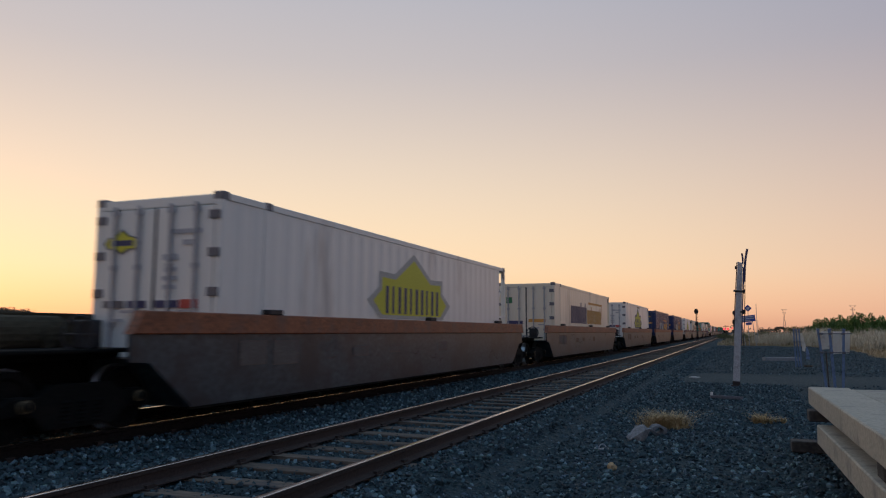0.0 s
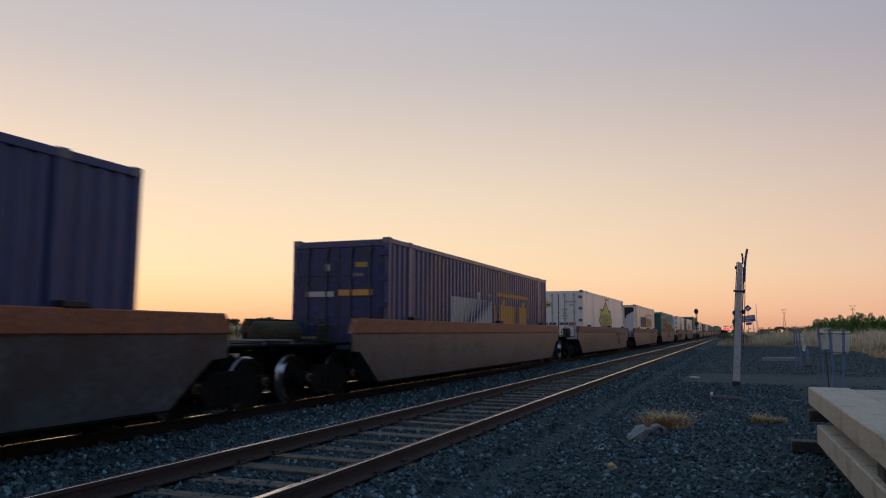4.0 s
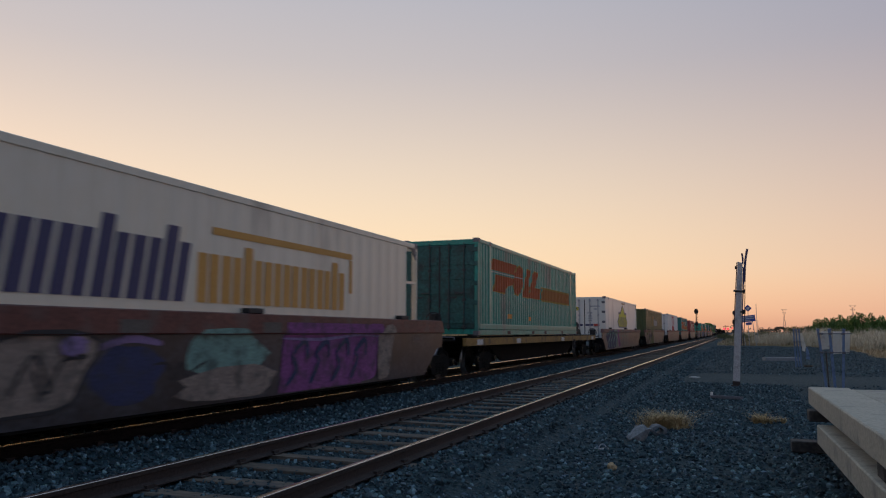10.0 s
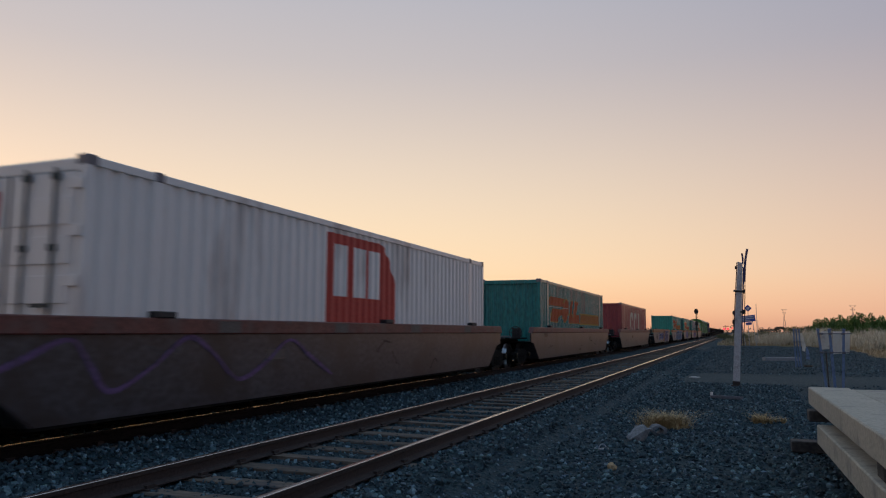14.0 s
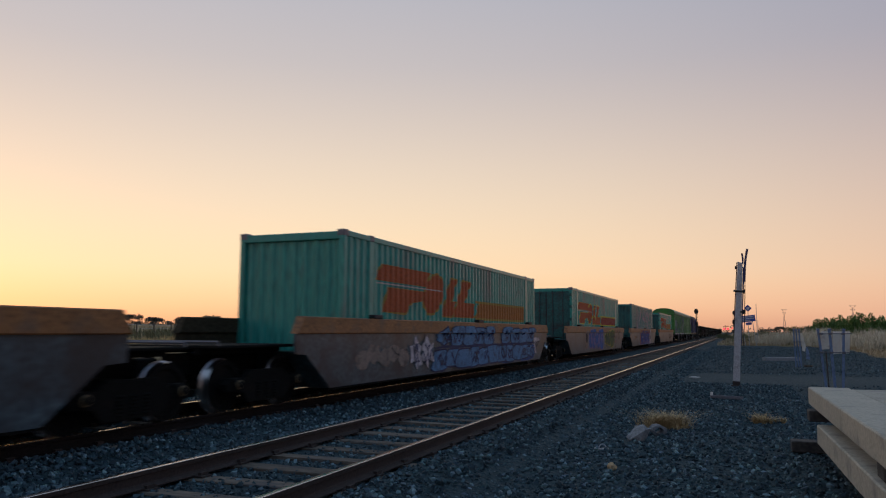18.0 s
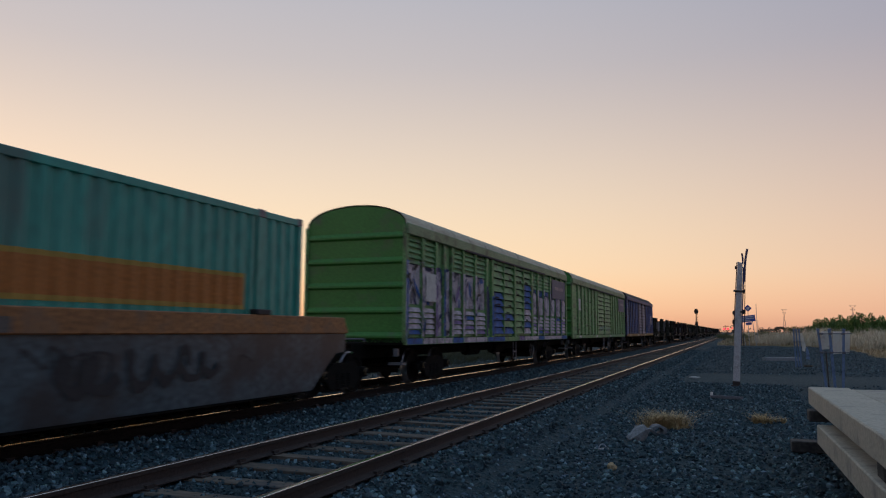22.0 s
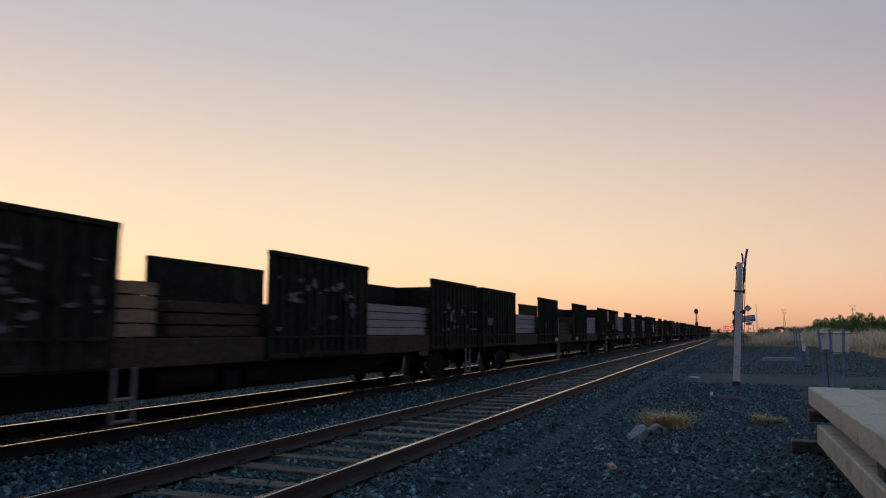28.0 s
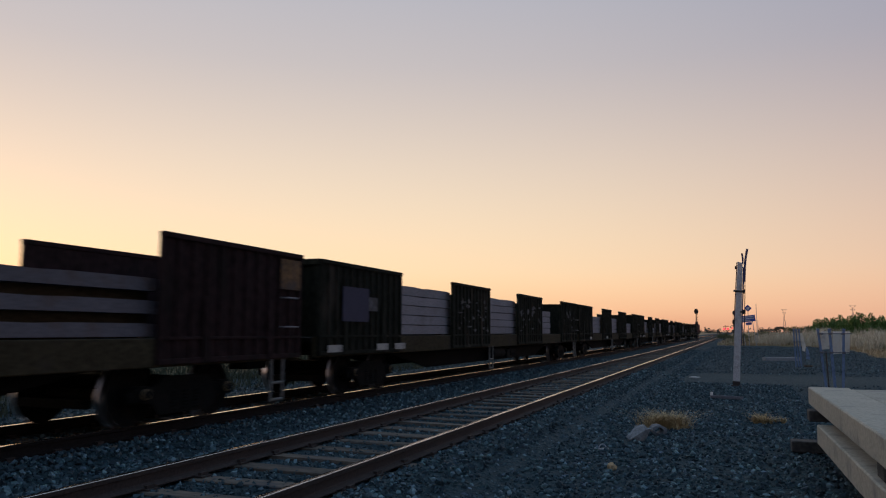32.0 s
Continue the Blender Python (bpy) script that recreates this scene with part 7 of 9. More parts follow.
def flat_wagon(u0, u1):
    """A container flat with ochre sills, carrying one box on its leading end."""
    w = thing("flat_wagon", pose(0, 0, 0), "flat wagon with ochre side sills carrying a teal container", "railway wagon")
    mid, half = (u0 + u1) / 2, (u1 - u0) / 2
    rides(w, mid, RT)
    for s in (-1, 1):
        bm = bmesh.new()
        prism(bm, [(-half, 0.76), (half, 0.76), (half, 0.96), (-half, 0.96)], s * 1.20 - 0.05, s * 1.20 + 0.05)
        part("side_sill", bm, M_YELLOW_SILL, w, "grimy ochre side sill")
        for y in (-half + 1.0, -half + 5.3, 2.0, half - 1.2):
            boxed("lettering_panel", (s * 1.252 - .002, s * 1.252 + .002, y, y + 0.55, 0.78, 0.92), M_PAPER, w)
    bm = bmesh.new()
    for k in range(int(half * 2 / 1.5)):
        y = -half + 0.4 + k * 1.5
        box(bm, -1.15, 1.15, y, y + 0.22, 0.80, 0.97)
    part("cross_member", bm, M_STEEL_DARK, w)
    boxed("centre_sill", (-0.25, 0.25, -half - 0.4, half + 0.4, 0.55, 0.90), M_STEEL_DARK, w, "", 0.02)
    for s in (-1, 1):
        bm = bmesh.new()
        prism(bm, [(-half + 3.6, 0.70), (-half + 5.2, 0.22), (half - 5.2, 0.22), (half - 3.6, 0.70)], s * 0.72 - 0.04, s * 0.72 + 0.04)
        part("fish_belly_girder", bm, M_STEEL_DARK, w)
    boxed("deck_plate", (-1.15, 1.15, -half, half, 0.965, 0.985), M_STEEL_DARK, w)
    for y in (-half + 2.3, half - 2.3):
        bogie(w, y)
    for y in (-half + 0.3, half - 0.3):
        b = part("brake_stand", BRAKE_STAND, None, w)
        b.location = (0.2, y, 0.915)
        h = part("brake_wheel", BRAKE_WHEEL, None, b)
        h.matrix_basis = pose(0.0, -0.14, 0.50, 0, 0, 6)
    h = part("brake_wheel", BRAKE_WHEEL, None, w)
    h.matrix_basis = pose(1.285, half - 6.0, 0.62, 0, 0, 90)
    for y in (-half + 1.2, -half + 7.3, -half + 13.8):
        for s in (-1, 1):
            boxed("twist_lock", (s * 1.13 - .09, s * 1.13 + .09, y - .12, y + .12, 0.985, 1.032), M_BLACK, w, "", 0.01)


flat_wagon(229.2, 250.4)
c = container(230.35, 2.59, M_TEAL, "teal corrugated container standing on a flat wagon", door_marks=None, zb=1.285, door_mat=M_TEAL_DOOR)
racing_emblem(c, 0.0, None, None, wave, -0.22)
decal("placard", [rect(3.2, 3.65, 0.48, 0.62), rect(6.0, 6.4, 0.45, 0.58)], M_LOGO_ORANGE, c, 1.22, wave, 0.005, "orange placard")
boxed("lower_rail", (1.20, 1.245, 0.13, 14.77, 0.145, 0.30), M_TEAL, c, "smooth teal rail over the fork pockets", 0.012)
for y in (3.1, 6.35, 8.35, 11.5):
    boxed("fork_pocket", (1.226, 1.2335, y, y + 0.36, 0.015, 0.115), M_BLACK, c, "dark fork pocket")

w = well_wagon("low", 254.15, BROWN + " covered in lilac, mint and navy graffiti", CHORD_PANELS)
side_paint("graffiti", keep_in([blob(-5.4, 0.72, 2.3, 0.60, random.Random(30), 20)]), G_NAVY, w, 0, "navy backing cloud")
for k in range(4):
    y = -7.0 + .95 * k
    ribbon(w, [(y - .3, 0.92 - .1 * (k % 2)), (y + .2, 1.12), (y + .75, 1.05), (y + .5, 0.75), (y + .1, 0.62), (y + .45, 0.28)], 0.13, G_TEAL, 4 + k, "mint angular line", k)
ribbon(w, [(-5.1, 1.24), (-4.4, 1.22), (-3.6, 1.25)], 0.05, G_TEAL, 4, "mint line on the chord")
side_paint("graffiti", keep_in([[(-3.62, 1.26), (-2.95, 1.26), (-1.85, 0.34), (-2.75, 0.27)]]), G_PURPLE, w, 2, "magenta slanted band")
ribbon(w, [(-3.95, 0.72), (-3.9, 0.92), (-3.45, 0.95), (-3.6, 0.7), (-3.9, 0.52)], 0.08, G_TEAL, 6, "mint loop")
ribbon(w, [(-3.4, 0.92), (-3.1, 0.72), (-2.75, 0.30)], 0.07, G_WHITE, 7, "pale line")
for k in range(5):
    y = -1.4 + .62 * k
    ribbon(w, [(y, 1.2), (y + .15, 0.98), (y + .4, 0.82), (y + .25, 0.6), (y + .38, 0.30)], 0.065, G_TEAL if k % 2 == 0 else G_NAVY, 4 + k, "mint stem", k)
    ribbon(w, [(y + .35, 0.96), (y + .5, 0.86), (y + .8, 0.95)], 0.05, G_TEAL, 5, "mint hook", k)
for y in (-1.5, 2.75):
    ribbon(w, [(y, 0.28), (y + .1, 0.6), (y + .05, 0.9), (y + .25, 1.15)], 0.04, G_RED, 4, "red edge line")
c = container(254.15, HW, M_WHITE, "white refrigerated container with a yellow star emblem", True, "doors", True, door_marks=DOOR_MARKS)
star_emblem(c, 7.28, 1.45)
w = well_wagon("low", 276.1, BROWN + " with green camouflage graffiti", CHORD_PANELS)
rng = random.Random(33)
side_paint("graffiti", keep_in([[(-4.75, 0.22), (-4.3, 0.72), (-4.5, 1.25), (-2.6, 1.25), (-2.5, 1.0), (-1.95, 0.8), (-2.1, 0.22)]]), G_GREEN, w, 0, "green sprayed field")
for k in range(16):
    m = (G_NAVY, G_GREEN, M_SIDE_B, G_BLACK, G_GREEN)[k % 5]
    side_paint("graffiti", keep_in([blob(rng.uniform(-7.5, -1.7), rng.uniform(.3, 1.15), rng.uniform(.22, .55), rng.uniform(.12, .28), rng, 20, .4)]), m, w, 1.2 * (k % 9) + 1, "camouflage cloud")
tag(w, -1.5, 2.4, 0.45, 1.0, 5, G_TAN, 0.035, 35, "thin tan looping outline")
tag(w, 3.0, 4.1, 0.55, 1.05, 2, G_LILAC, 0.04, 34, "thin lilac scribble")
c = container(276.1, 2.64, M_OLIVE, "olive green corrugated container with a mustard block and pale bars", face="ribbed", long=15.0)
decal("emblem", [rect(5.53, 6.32, 1.36, 2.08)], M_LOGO_EDGE, c, 1.22, wave, 0.005, "mustard block emblem")
decal("emblem", [rect(5.72, 6.14, 1.80, 1.88), rect(5.72, 6.14, 1.56, 1.64)], M_OLIVE, c, 1.22, wave, 0.009)
word_bars(c, 6.53, 9.95, 1.36, 1.92, 7, M_LOGO_FADED, wave, 0.0, (0, 2, 3), "pale bars of a wordmark")
w = well_wagon("long", 299.1, "dark well wagon with a purple zigzag line", CHORD_PANELS + [(-3.6, 0.72)])
ribbon(w, [(-8.6, 0.70), (-8.15, 0.83), (-7.5, 1.04), (-7.2, 0.8), (-6.85, 0.48), (-6.15, 0.72), (-5.5, 1.05), (-4.95, 0.85), (-4.35, 0.49), (-3.65, 0.68), (-2.95, 1.0), (-2.3, 0.75), (-1.5, 0.42)], 0.055, G_MAUVE, 2, "thin purple wavy line")
c = container(299.1, HW, M_SCF_WHITE, "off-white corrugated container with a scarlet emblem", door_marks=DOOR_MARKS_S, long=15.15)
decal("emblem", [[(5.9, 0.85), (8.75, 0.85), (8.8, 1.75), (8.55, 2.15), (8.25, 2.45), (8.05, 2.54), (5.75, 2.54), (5.68, 1.1)]], M_LOGO_SCARLET, c, 1.22, wave, 0.005, "scarlet rounded emblem")
for y in (5.95, 6.75, 7.5):
    decal("emblem_bar", [rect(y, y + 0.54, 1.46, 2.36)], M_SCF_WHITE, c, 1.22, wave, 0.010, "white bar in the emblem")
w = well_wagon("low", 321.5, BROWN + " carrying a faded teal container", [(-7.0, 0.95)])
c = container(321.5, HT, M_TEAL_OLD, "faded teal corrugated container with an orange emblem", face="ribbed", long=15.05)
racing_emblem(c)
w = well_wagon("dark", 344.45, "dark brown well wagon carrying a dark red container", [(-2.6, 0.75), (-4.5, 1.11)], rear=True)
side_paint("patch", [rect(3.2, 5.2, 0.92, 1.0), rect(3.2, 3.6, 0.5, 0.92)], M_SIDE_C, w, 0, "pale painted-out angle")
c = container(344.45, 2.61, M_RED, "dark red corrugated container with large pale open rings and an angle", face="ribbed")


def open_ring(cy, cz, ry, rz, wide, a0, a1, n=20):
    """Part of a thick oval ring, from angle a0 to a1."""
    arc = [radians(a0 + (a1 - a0) * i / n) for i in range(n + 1)]
    return [(cy + ry * math.cos(a), cz + rz * math.sin(a)) for a in arc] + [(cy + (ry - wide) * math.cos(a), cz + (rz - wide * 0.8) * math.sin(a)) for a in reversed(arc)]


for cy in (5.25, 7.45):
    for a0, a1 in ((38, 90), (90, 180), (180, 270), (270, 322)):
        decal("big_ring", [open_ring(cy, 1.42, 0.82, 0.74, 0.36, a0, a1, 8)], M_LOGO_FADED, c, 1.22, wave, 0.005, "large pale open ring")
    decal("big_ring", [[(cy + .48, 1.62), (cy + .70, 1.62), (cy + .70, 2.14), (cy + .60, 2.14)]], M_LOGO_FADED, c, 1.22, wave, 0.007, "tip of a pale ring")
decal("big_angle", [rect(9.4, 9.82, 0.62, 2.12), rect(9.15, 10.1, 2.04, 2.13), rect(9.15, 10.55, 0.6, 0.78), [(10.25, 0.78), (10.55, 0.78), (10.6, 1.15), (10.5, 1.15)]], M_LOGO_FADED, c, 1.22, wave, 0.006, "large pale angle")
decal("small_bar", [rect(13.8, 14.05, 1.8, 2.05), rect(13.8, 14.05, 1.05, 1.4)], M_LOGO_FADED, c, 1.22, wave, 0.005, "small pale bar")
w = well_wagon("C", 366.5, "empty " + TAN + ", with blue and yellow graffiti", brake=2)
side_paint("graffiti", keep_in([blob(-3.1, 0.62, 0.55, 0.42, random.Random(38)), blob(-.9, 0.40, 0.55, 0.26, random.Random(39)), blob(0.85, 0.55, 0.45, 0.50, random.Random(37))]), G_YELLOW, w, 0, "yellow sprayed cloud")
side_paint("graffiti", keep_in([rect(1.15, 2.95, 0.30, 1.27)]), G_RUST, w, 0, "burnt orange sprayed field")
piece(w, -3.5, 0.9, 0.24, 1.26, 5, G_BLUE, G_MURAL, 41, 0.30, None, inner=G_NAVY)
for k in range(4):
    ribbon(w, [(-3.3 + 1.02 * k, 0.28), (-3.2 + 1.02 * k, 0.6), (-3.35 + 1.02 * k, 0.86), (-3.15 + 1.02 * k, 1.22)], 0.10, G_YELLOW if k % 2 else G_MURAL, 11, "pale upright stroke", k)
side_paint("graffiti", keep_in([blob(1.85, 0.62, 0.24, 0.34, random.Random(36), 18, .1)]), G_TAN, w, 3, "tan long face")
for y in (1.62, 2.0):
    side_paint("graffiti", [blob(y, 0.95, 0.13, 0.15, random.Random(35), 14, .1)], G_MURAL, w, 5, "pale eye of the face")
    ribbon(w, [(y - .08, 0.98), (y + .08, 0.97)], 0.05, G_BLACK, 7, "dark eyelid")
side_paint("graffiti", keep_in([rect(3.05, 6.8, 0.28, 1.24)]), G_VIOLET, w, 0, "dull violet sprayed field")
for k in range(11):
    y = 3.15 + .34 * k
    ribbon(w, [(y, 0.30 if k % 3 else .5), (y + .06, 0.6), (y - .02 + .1 * (k % 2), 0.9), (y + .16, 1.22)], 0.07 if k % 2 else 0.11, (G_MURAL, G_BLUE, G_PALE, G_NAVY)[k % 4], 3 + k * .5, "upright sprayed stroke", k)
for y in (3.9, 5.2, 6.0):
    ribbon(w, [(y, 0.98), (y + .3, 1.02), (y + .5, 0.97)], 0.06, G_MURAL, 9, "pale sprayed bar")
side_paint("graffiti", keep_in([blob(-5.7, 0.72, 0.5, 0.30, random.Random(40))]), G_BLACK, w, 0, "dark sprayed cloud")
ribbon(w, [(-5.6, 0.52), (-5.4, 0.6), (-5.2, 0.5)], 0.06, G_YELLOW, 6, "yellow squiggle")
ribbon(w, [(-3.6 + k, 0.76 + 0.03 * (k % 2)) for k in range(11)], 0.04, G_BLACK, 12, "black line across the graffiti")
w = well_wagon("C", 388.85, TAN + " covered in pale blue graffiti")
piece(w, -2.75, 2.6, 0.24, 0.76, 6, G_PALE, G_NAVY, 43, 0.27, None)
piece(w, -2.5, 2.2, 0.78, 1.26, 5, G_PALE, G_NAVY, 45, 0.27, None)
piece(w, 2.7, 7.25, 0.24, 0.74, 5, G_PALE, G_NAVY, 51, 0.27, G_BLUE)
piece(w, 3.1, 7.2, 0.78, 1.25, 4, G_PALE, G_NAVY, 52, 0.27, None)
piece(w, -4.2, -2.9, 0.28, 1.05, 2, G_WHITE, None, 44, 0.16, inner=G_NAVY)
piece(w, 7.3, 8.1, 0.4, 1.0, 1, G_WHITE, None, 55, 0.16, inner=G_BLACK)
for k in range(5):
    side_paint("graffiti", keep_in([blob(-6.6 + .5 * k, 0.62 + .1 * (k % 2), .34, .18, random.Random(70 + k))]), G_TAN, w, 2.2 * (k % 3), "pale sprayed blot")
ribbon(w, [(-2.7 + k, 0.76 + 0.02 * (k % 2)) for k in range(11)], 0.05, G_NAVY, 13, "dark line across the graffiti")
c = container(388.85, 2.64, M_TEAL, "teal corrugated container with an orange-red slanted emblem", face="ribbed", long=15.05)
racing_emblem(c)
w = well_wagon("C", 411.1, TAN + " with blue and green graffiti")
piece(w, -3.4, 0.7, 0.28, 1.26, 5, G_BLUE, G_LILAC, 46, 0.33)
piece(w, 1.7, 5.3, 0.28, 1.24, 4, G_GREEN, G_YELLOW, 47, 0.2, inner=G_NAVY)
side_paint("graffiti", keep_in([form(-4.1, 0.78, 0.9, 0.9, random.Random(48))]), G_TAN, w, 0, "pale sprayed figure")
side_paint("graffiti", keep_in([blob(-4.15, 0.85, 0.3, 0.22, random.Random(49))]), G_BLACK, w, 4, "dark round spot")
for k in range(4):
    side_paint("graffiti", keep_in([blob(5.35, 0.3 + .27 * k, 0.13, 0.07, random.Random(80 + k))]), G_RED, w, 12, "red blot")
ribbon(w, [(3.6, 0.84), (4.6, 0.86), (5.4, 0.85)], 0.05, G_BLACK, 14, "black line")
side_paint("patch", [rect(7.2, 7.5, 0.7, 1.2), rect(6.3, 6.6, 1.12, 1.2)], G_BLACK, w, 0, "black painted patch")
c = container(411.1, HT, M_TEAL, "teal corrugated container with an orange-red slanted emblem", long=15.05, door_mat=M_TEAL_DOOR)
racing_emblem(c, tail=M_LOGO_CRIMSON, edge=M_LOGO_YELLOW)
w = well_wagon("C", 433.2, TAN + " with blue and red graffiti", [(-5.6, 0.7)])
side_paint("graffiti", keep_in([rect(-2.9, 3.9, 0.24, 1.02)]), G_BLUE, w, 0, "blue sprayed field")
for k in range(9):
    y = -2.9 + .78 * k
    ribbon(w, [(y - .12, 0.26), (y + .05, 0.6), (y + .12, 0.9), (y + .35, 1.24)], 0.22 if k % 3 else 0.34, G_RED, 2 + .3 * k, "red slanting stroke", k)
piece(w, -2.7, 3.8, 0.34, 1.27, 8, G_ROYAL, None, 49, 0.30, inner=G_BLACK)
for k in range(7):
    ribbon(w, [(-2.6 + .9 * k, 1.05 - .3 * (k % 3)), (-2.2 + .9 * k, 1.09 - .3 * (k % 3))], 0.03, G_WHITE, 14, "white highlight stroke", k)
side_paint("patch", [rect(3.95, 4.75, 0.22, 1.25)], G_WHITE, w, 0, "whitewashed patch")
side_paint("patch", [rect(-6.6, -5.6, 0.62, 0.88)], G_TAN, w, 0, "pale painted-out patch")
tag(w, 3.9, 4.7, 0.55, 0.95, 3, G_NAVY, 0.05, 91, "navy scrawl on the patch", 6)
c = container(433.2, HT, M_TEAL_OLD, "faded teal corrugated container with painted-out patches", face="ribbed", long=15.2, door_mat=M_TEAL_DOOR)
rng = random.Random(77)
M_OVER = mat("pale_mauve_overpaint", (0.27, 0.26, 0.33), 0.6, 0, 0.4, 2.0, 15, 0.05, (0.10, 0.16, 0.18), 0.35)
for k in range(46):
    y = rng.uniform(3.2, 12.6)
    z = rng.uniform(0.9, 2.25) if y > 6 else rng.uniform(1.2, 2.2)
    decal("patch", [form(y, z, rng.uniform(.12, .46), rng.uniform(.12, .40), rng, 0.0)], M_OVER, c, 1.22, wave, 0.004 + 0.0012 * (k % 8), "pale overpainted patch")
w = well_wagon("C", 455.5, TAN + " with a dark scrawled tag", [(-5.0, 0.62), (1.6, 1.11)])
tag(w, 2.75, 3.5, 0.36, 0.94, 2, G_BLACK, 0.15, 57, "dark scrawl")
tag(w, 3.75, 4.6, 0.45, 0.92, 2, G_BLACK, 0.13, 50, "dark scrawl")
tag(w, 4.75, 5.5, 0.5, 0.92, 2, G_BLACK, 0.11, 53, "dark scrawl")
c = container(455.5, 2.60, M_TEAL, "teal corrugated container with an orange-red slanted emblem", long=15.2, door_mat=M_TEAL_DOOR)
racing_emblem(c)

# ---- louvred vans ----
VAN_Z0, VAN_EAVE, VAN_CROWN = 0.90, 3.31, 3.77


def roof_arc(n=12, x=1.30, lift=0.0):
    """Half-round van roof from the near eave to the far one, as (x, z)."""
    out = []
    for i in range(n + 1):
        a = math.pi * i / n
        out.append(((x + lift) * math.cos(a), VAN_EAVE + (VAN_CROWN - VAN_EAVE + lift) * math.sin(a) ** 0.85))
    return out


def slat_mesh(wide, material, slope=0.05, high=0.09):
    bm = bmesh.new()
    vs = [bm.verts.new(p) for p in ((slope, 0.0, 0.0), (slope, wide, 0.0), (0.0, wide, high), (0.0, 0.0, high), (slope - 0.014, 0.0, -0.004), (slope - 0.014, wide, -0.004), (-0.012, wide, high), (-0.012, 0.0, high))]
    for q in ((0, 1, 2, 3), (7, 6, 5, 4), (0, 4, 5, 1), (0, 3, 7, 4), (1, 5, 6, 2), (3, 2, 6, 7)):
        bm.faces.new([vs[i] for i in q])
    return finish(bm, "louvre_slat", material)


# post lines of the tagged van: two louvred bays, two narrow plain ones, three louvred, a jamb, a pair of doors, six louvred
BAY = (-8.80, -7.83, -6.94, -6.37, -5.78, -4.88, -3.83, -2.78, -2.24, 0.33, 2.68, 3.63, 4.62, 5.72, 6.72, 7.74, 8.80)
PLAIN_BAYS, DOOR_BAYS = (2, 3), (8, 9)


def tagged_bays(w, body, frame_mat):
    """Louvres above and below plain panels, and a pair of doors with bold louvres in two leaves each."""
    X = 1.30
    for k, y in enumerate(BAY):
        door = k in (8, 9, 10)
        boxed("side_post", (X - .06, X + (.05 if door else .03), y - (.10 if door else .075), y + (.10 if door else .075), VAN_Z0 + .07, VAN_EAVE - .1), frame_mat, w, "", 0.01)
    boxed("door_rail", (X + .02, X + .07, BAY[5], BAY[12], VAN_EAVE - .19, VAN_EAVE - .13), M_VAN_FRAME_BLUE, w, "rusty door runner", 0.01)
    boxed("door_jamb", (X - .05, X - .035, BAY[7] + .07, BAY[8] - .10, VAN_Z0 + .07, VAN_EAVE - .1), body, w)
    lo, hi = VAN_Z0 + 0.17, VAN_EAVE - 0.26
    rng = random.Random(58)
    for k in range(len(BAY) - 1):
        a, b = BAY[k] + .08, BAY[k + 1] - .08
        if k in PLAIN_BAYS or k == 7:
            continue
        if k in DOOR_BAYS:
            # added dark sheet: stands for the shade behind the door slats
            boxed("louvre_backing", (X - .055, X - .049, a, b, lo, hi), M_SLOT, w)
            mid = (a + b) / 2
            boxed("louvre_stay", (X - .044, X + .035, mid - .04, mid + .04, lo, hi), frame_mat, w, "", 0.008)
            for leaf, (p, q) in enumerate(((a + .02, mid - .04), (mid + .04, b - .02))):
                me = {m: slat_mesh(q - p, m, 0.07, 0.172) for m in (body, G_BLUE, G_MURAL, M_DOOR_MAUVE)}
                for n in range(11):
                    z, m = lo + n * .198, body
                    side = (k - 8) * 2 + leaf
                    if side == 0 and z < 2.45 - .2 * (n % 3 == 0) or side == 3 and 1.75 < z < 2.6 or side == 1 and n in (0, 2):
                        m = G_BLUE
                    if side == 3 and z < 1.75:
                        m = (G_MURAL, G_BLUE, G_MURAL)[n % 3]
                    s = part("louvre_slat", me[m], None, w)
                    s.location = (X - 0.045, p, z)
                for _ in range(4):
                    y, n = rng.uniform(p, q - .4), rng.randint(1, 8)
                    decal("rust_streak", [rect(y, y + rng.uniform(.2, .4), lo + n * .198 + .005, lo + n * .198 + rng.uniform(.03, .06))], M_BURN, w, X, None, 0.024, "dark rust streak")
            continue
        me = {m: slat_mesh(b - a, m) for m in (body, G_MURAL, G_LILAC, G_BLUE)}
        for n in range(5):
            m = G_BLUE if (k + 2 * n) % 11 == 0 else G_LILAC if (k + n) % 6 == 0 else G_MURAL
            for z, m in ((lo + n * .118, m), (hi - .50 + n * .118, body)):
                if k > 12 and m is body:
                    continue
                s = part("louvre_slat", me[m], None, w)
                s.location = (X - 0.045, a, z)


# post lines of a van side from its leading end, for a half length of 8.875; the doors lie between -2.0 and 2.85
POSTS = (-8.795, -7.44, -6.49, -5.52, -4.56, -3.59, -2.63, -2.0, 0.41, 2.85, 3.75, 4.77, 5.77, 6.84, 7.88, 8.795)


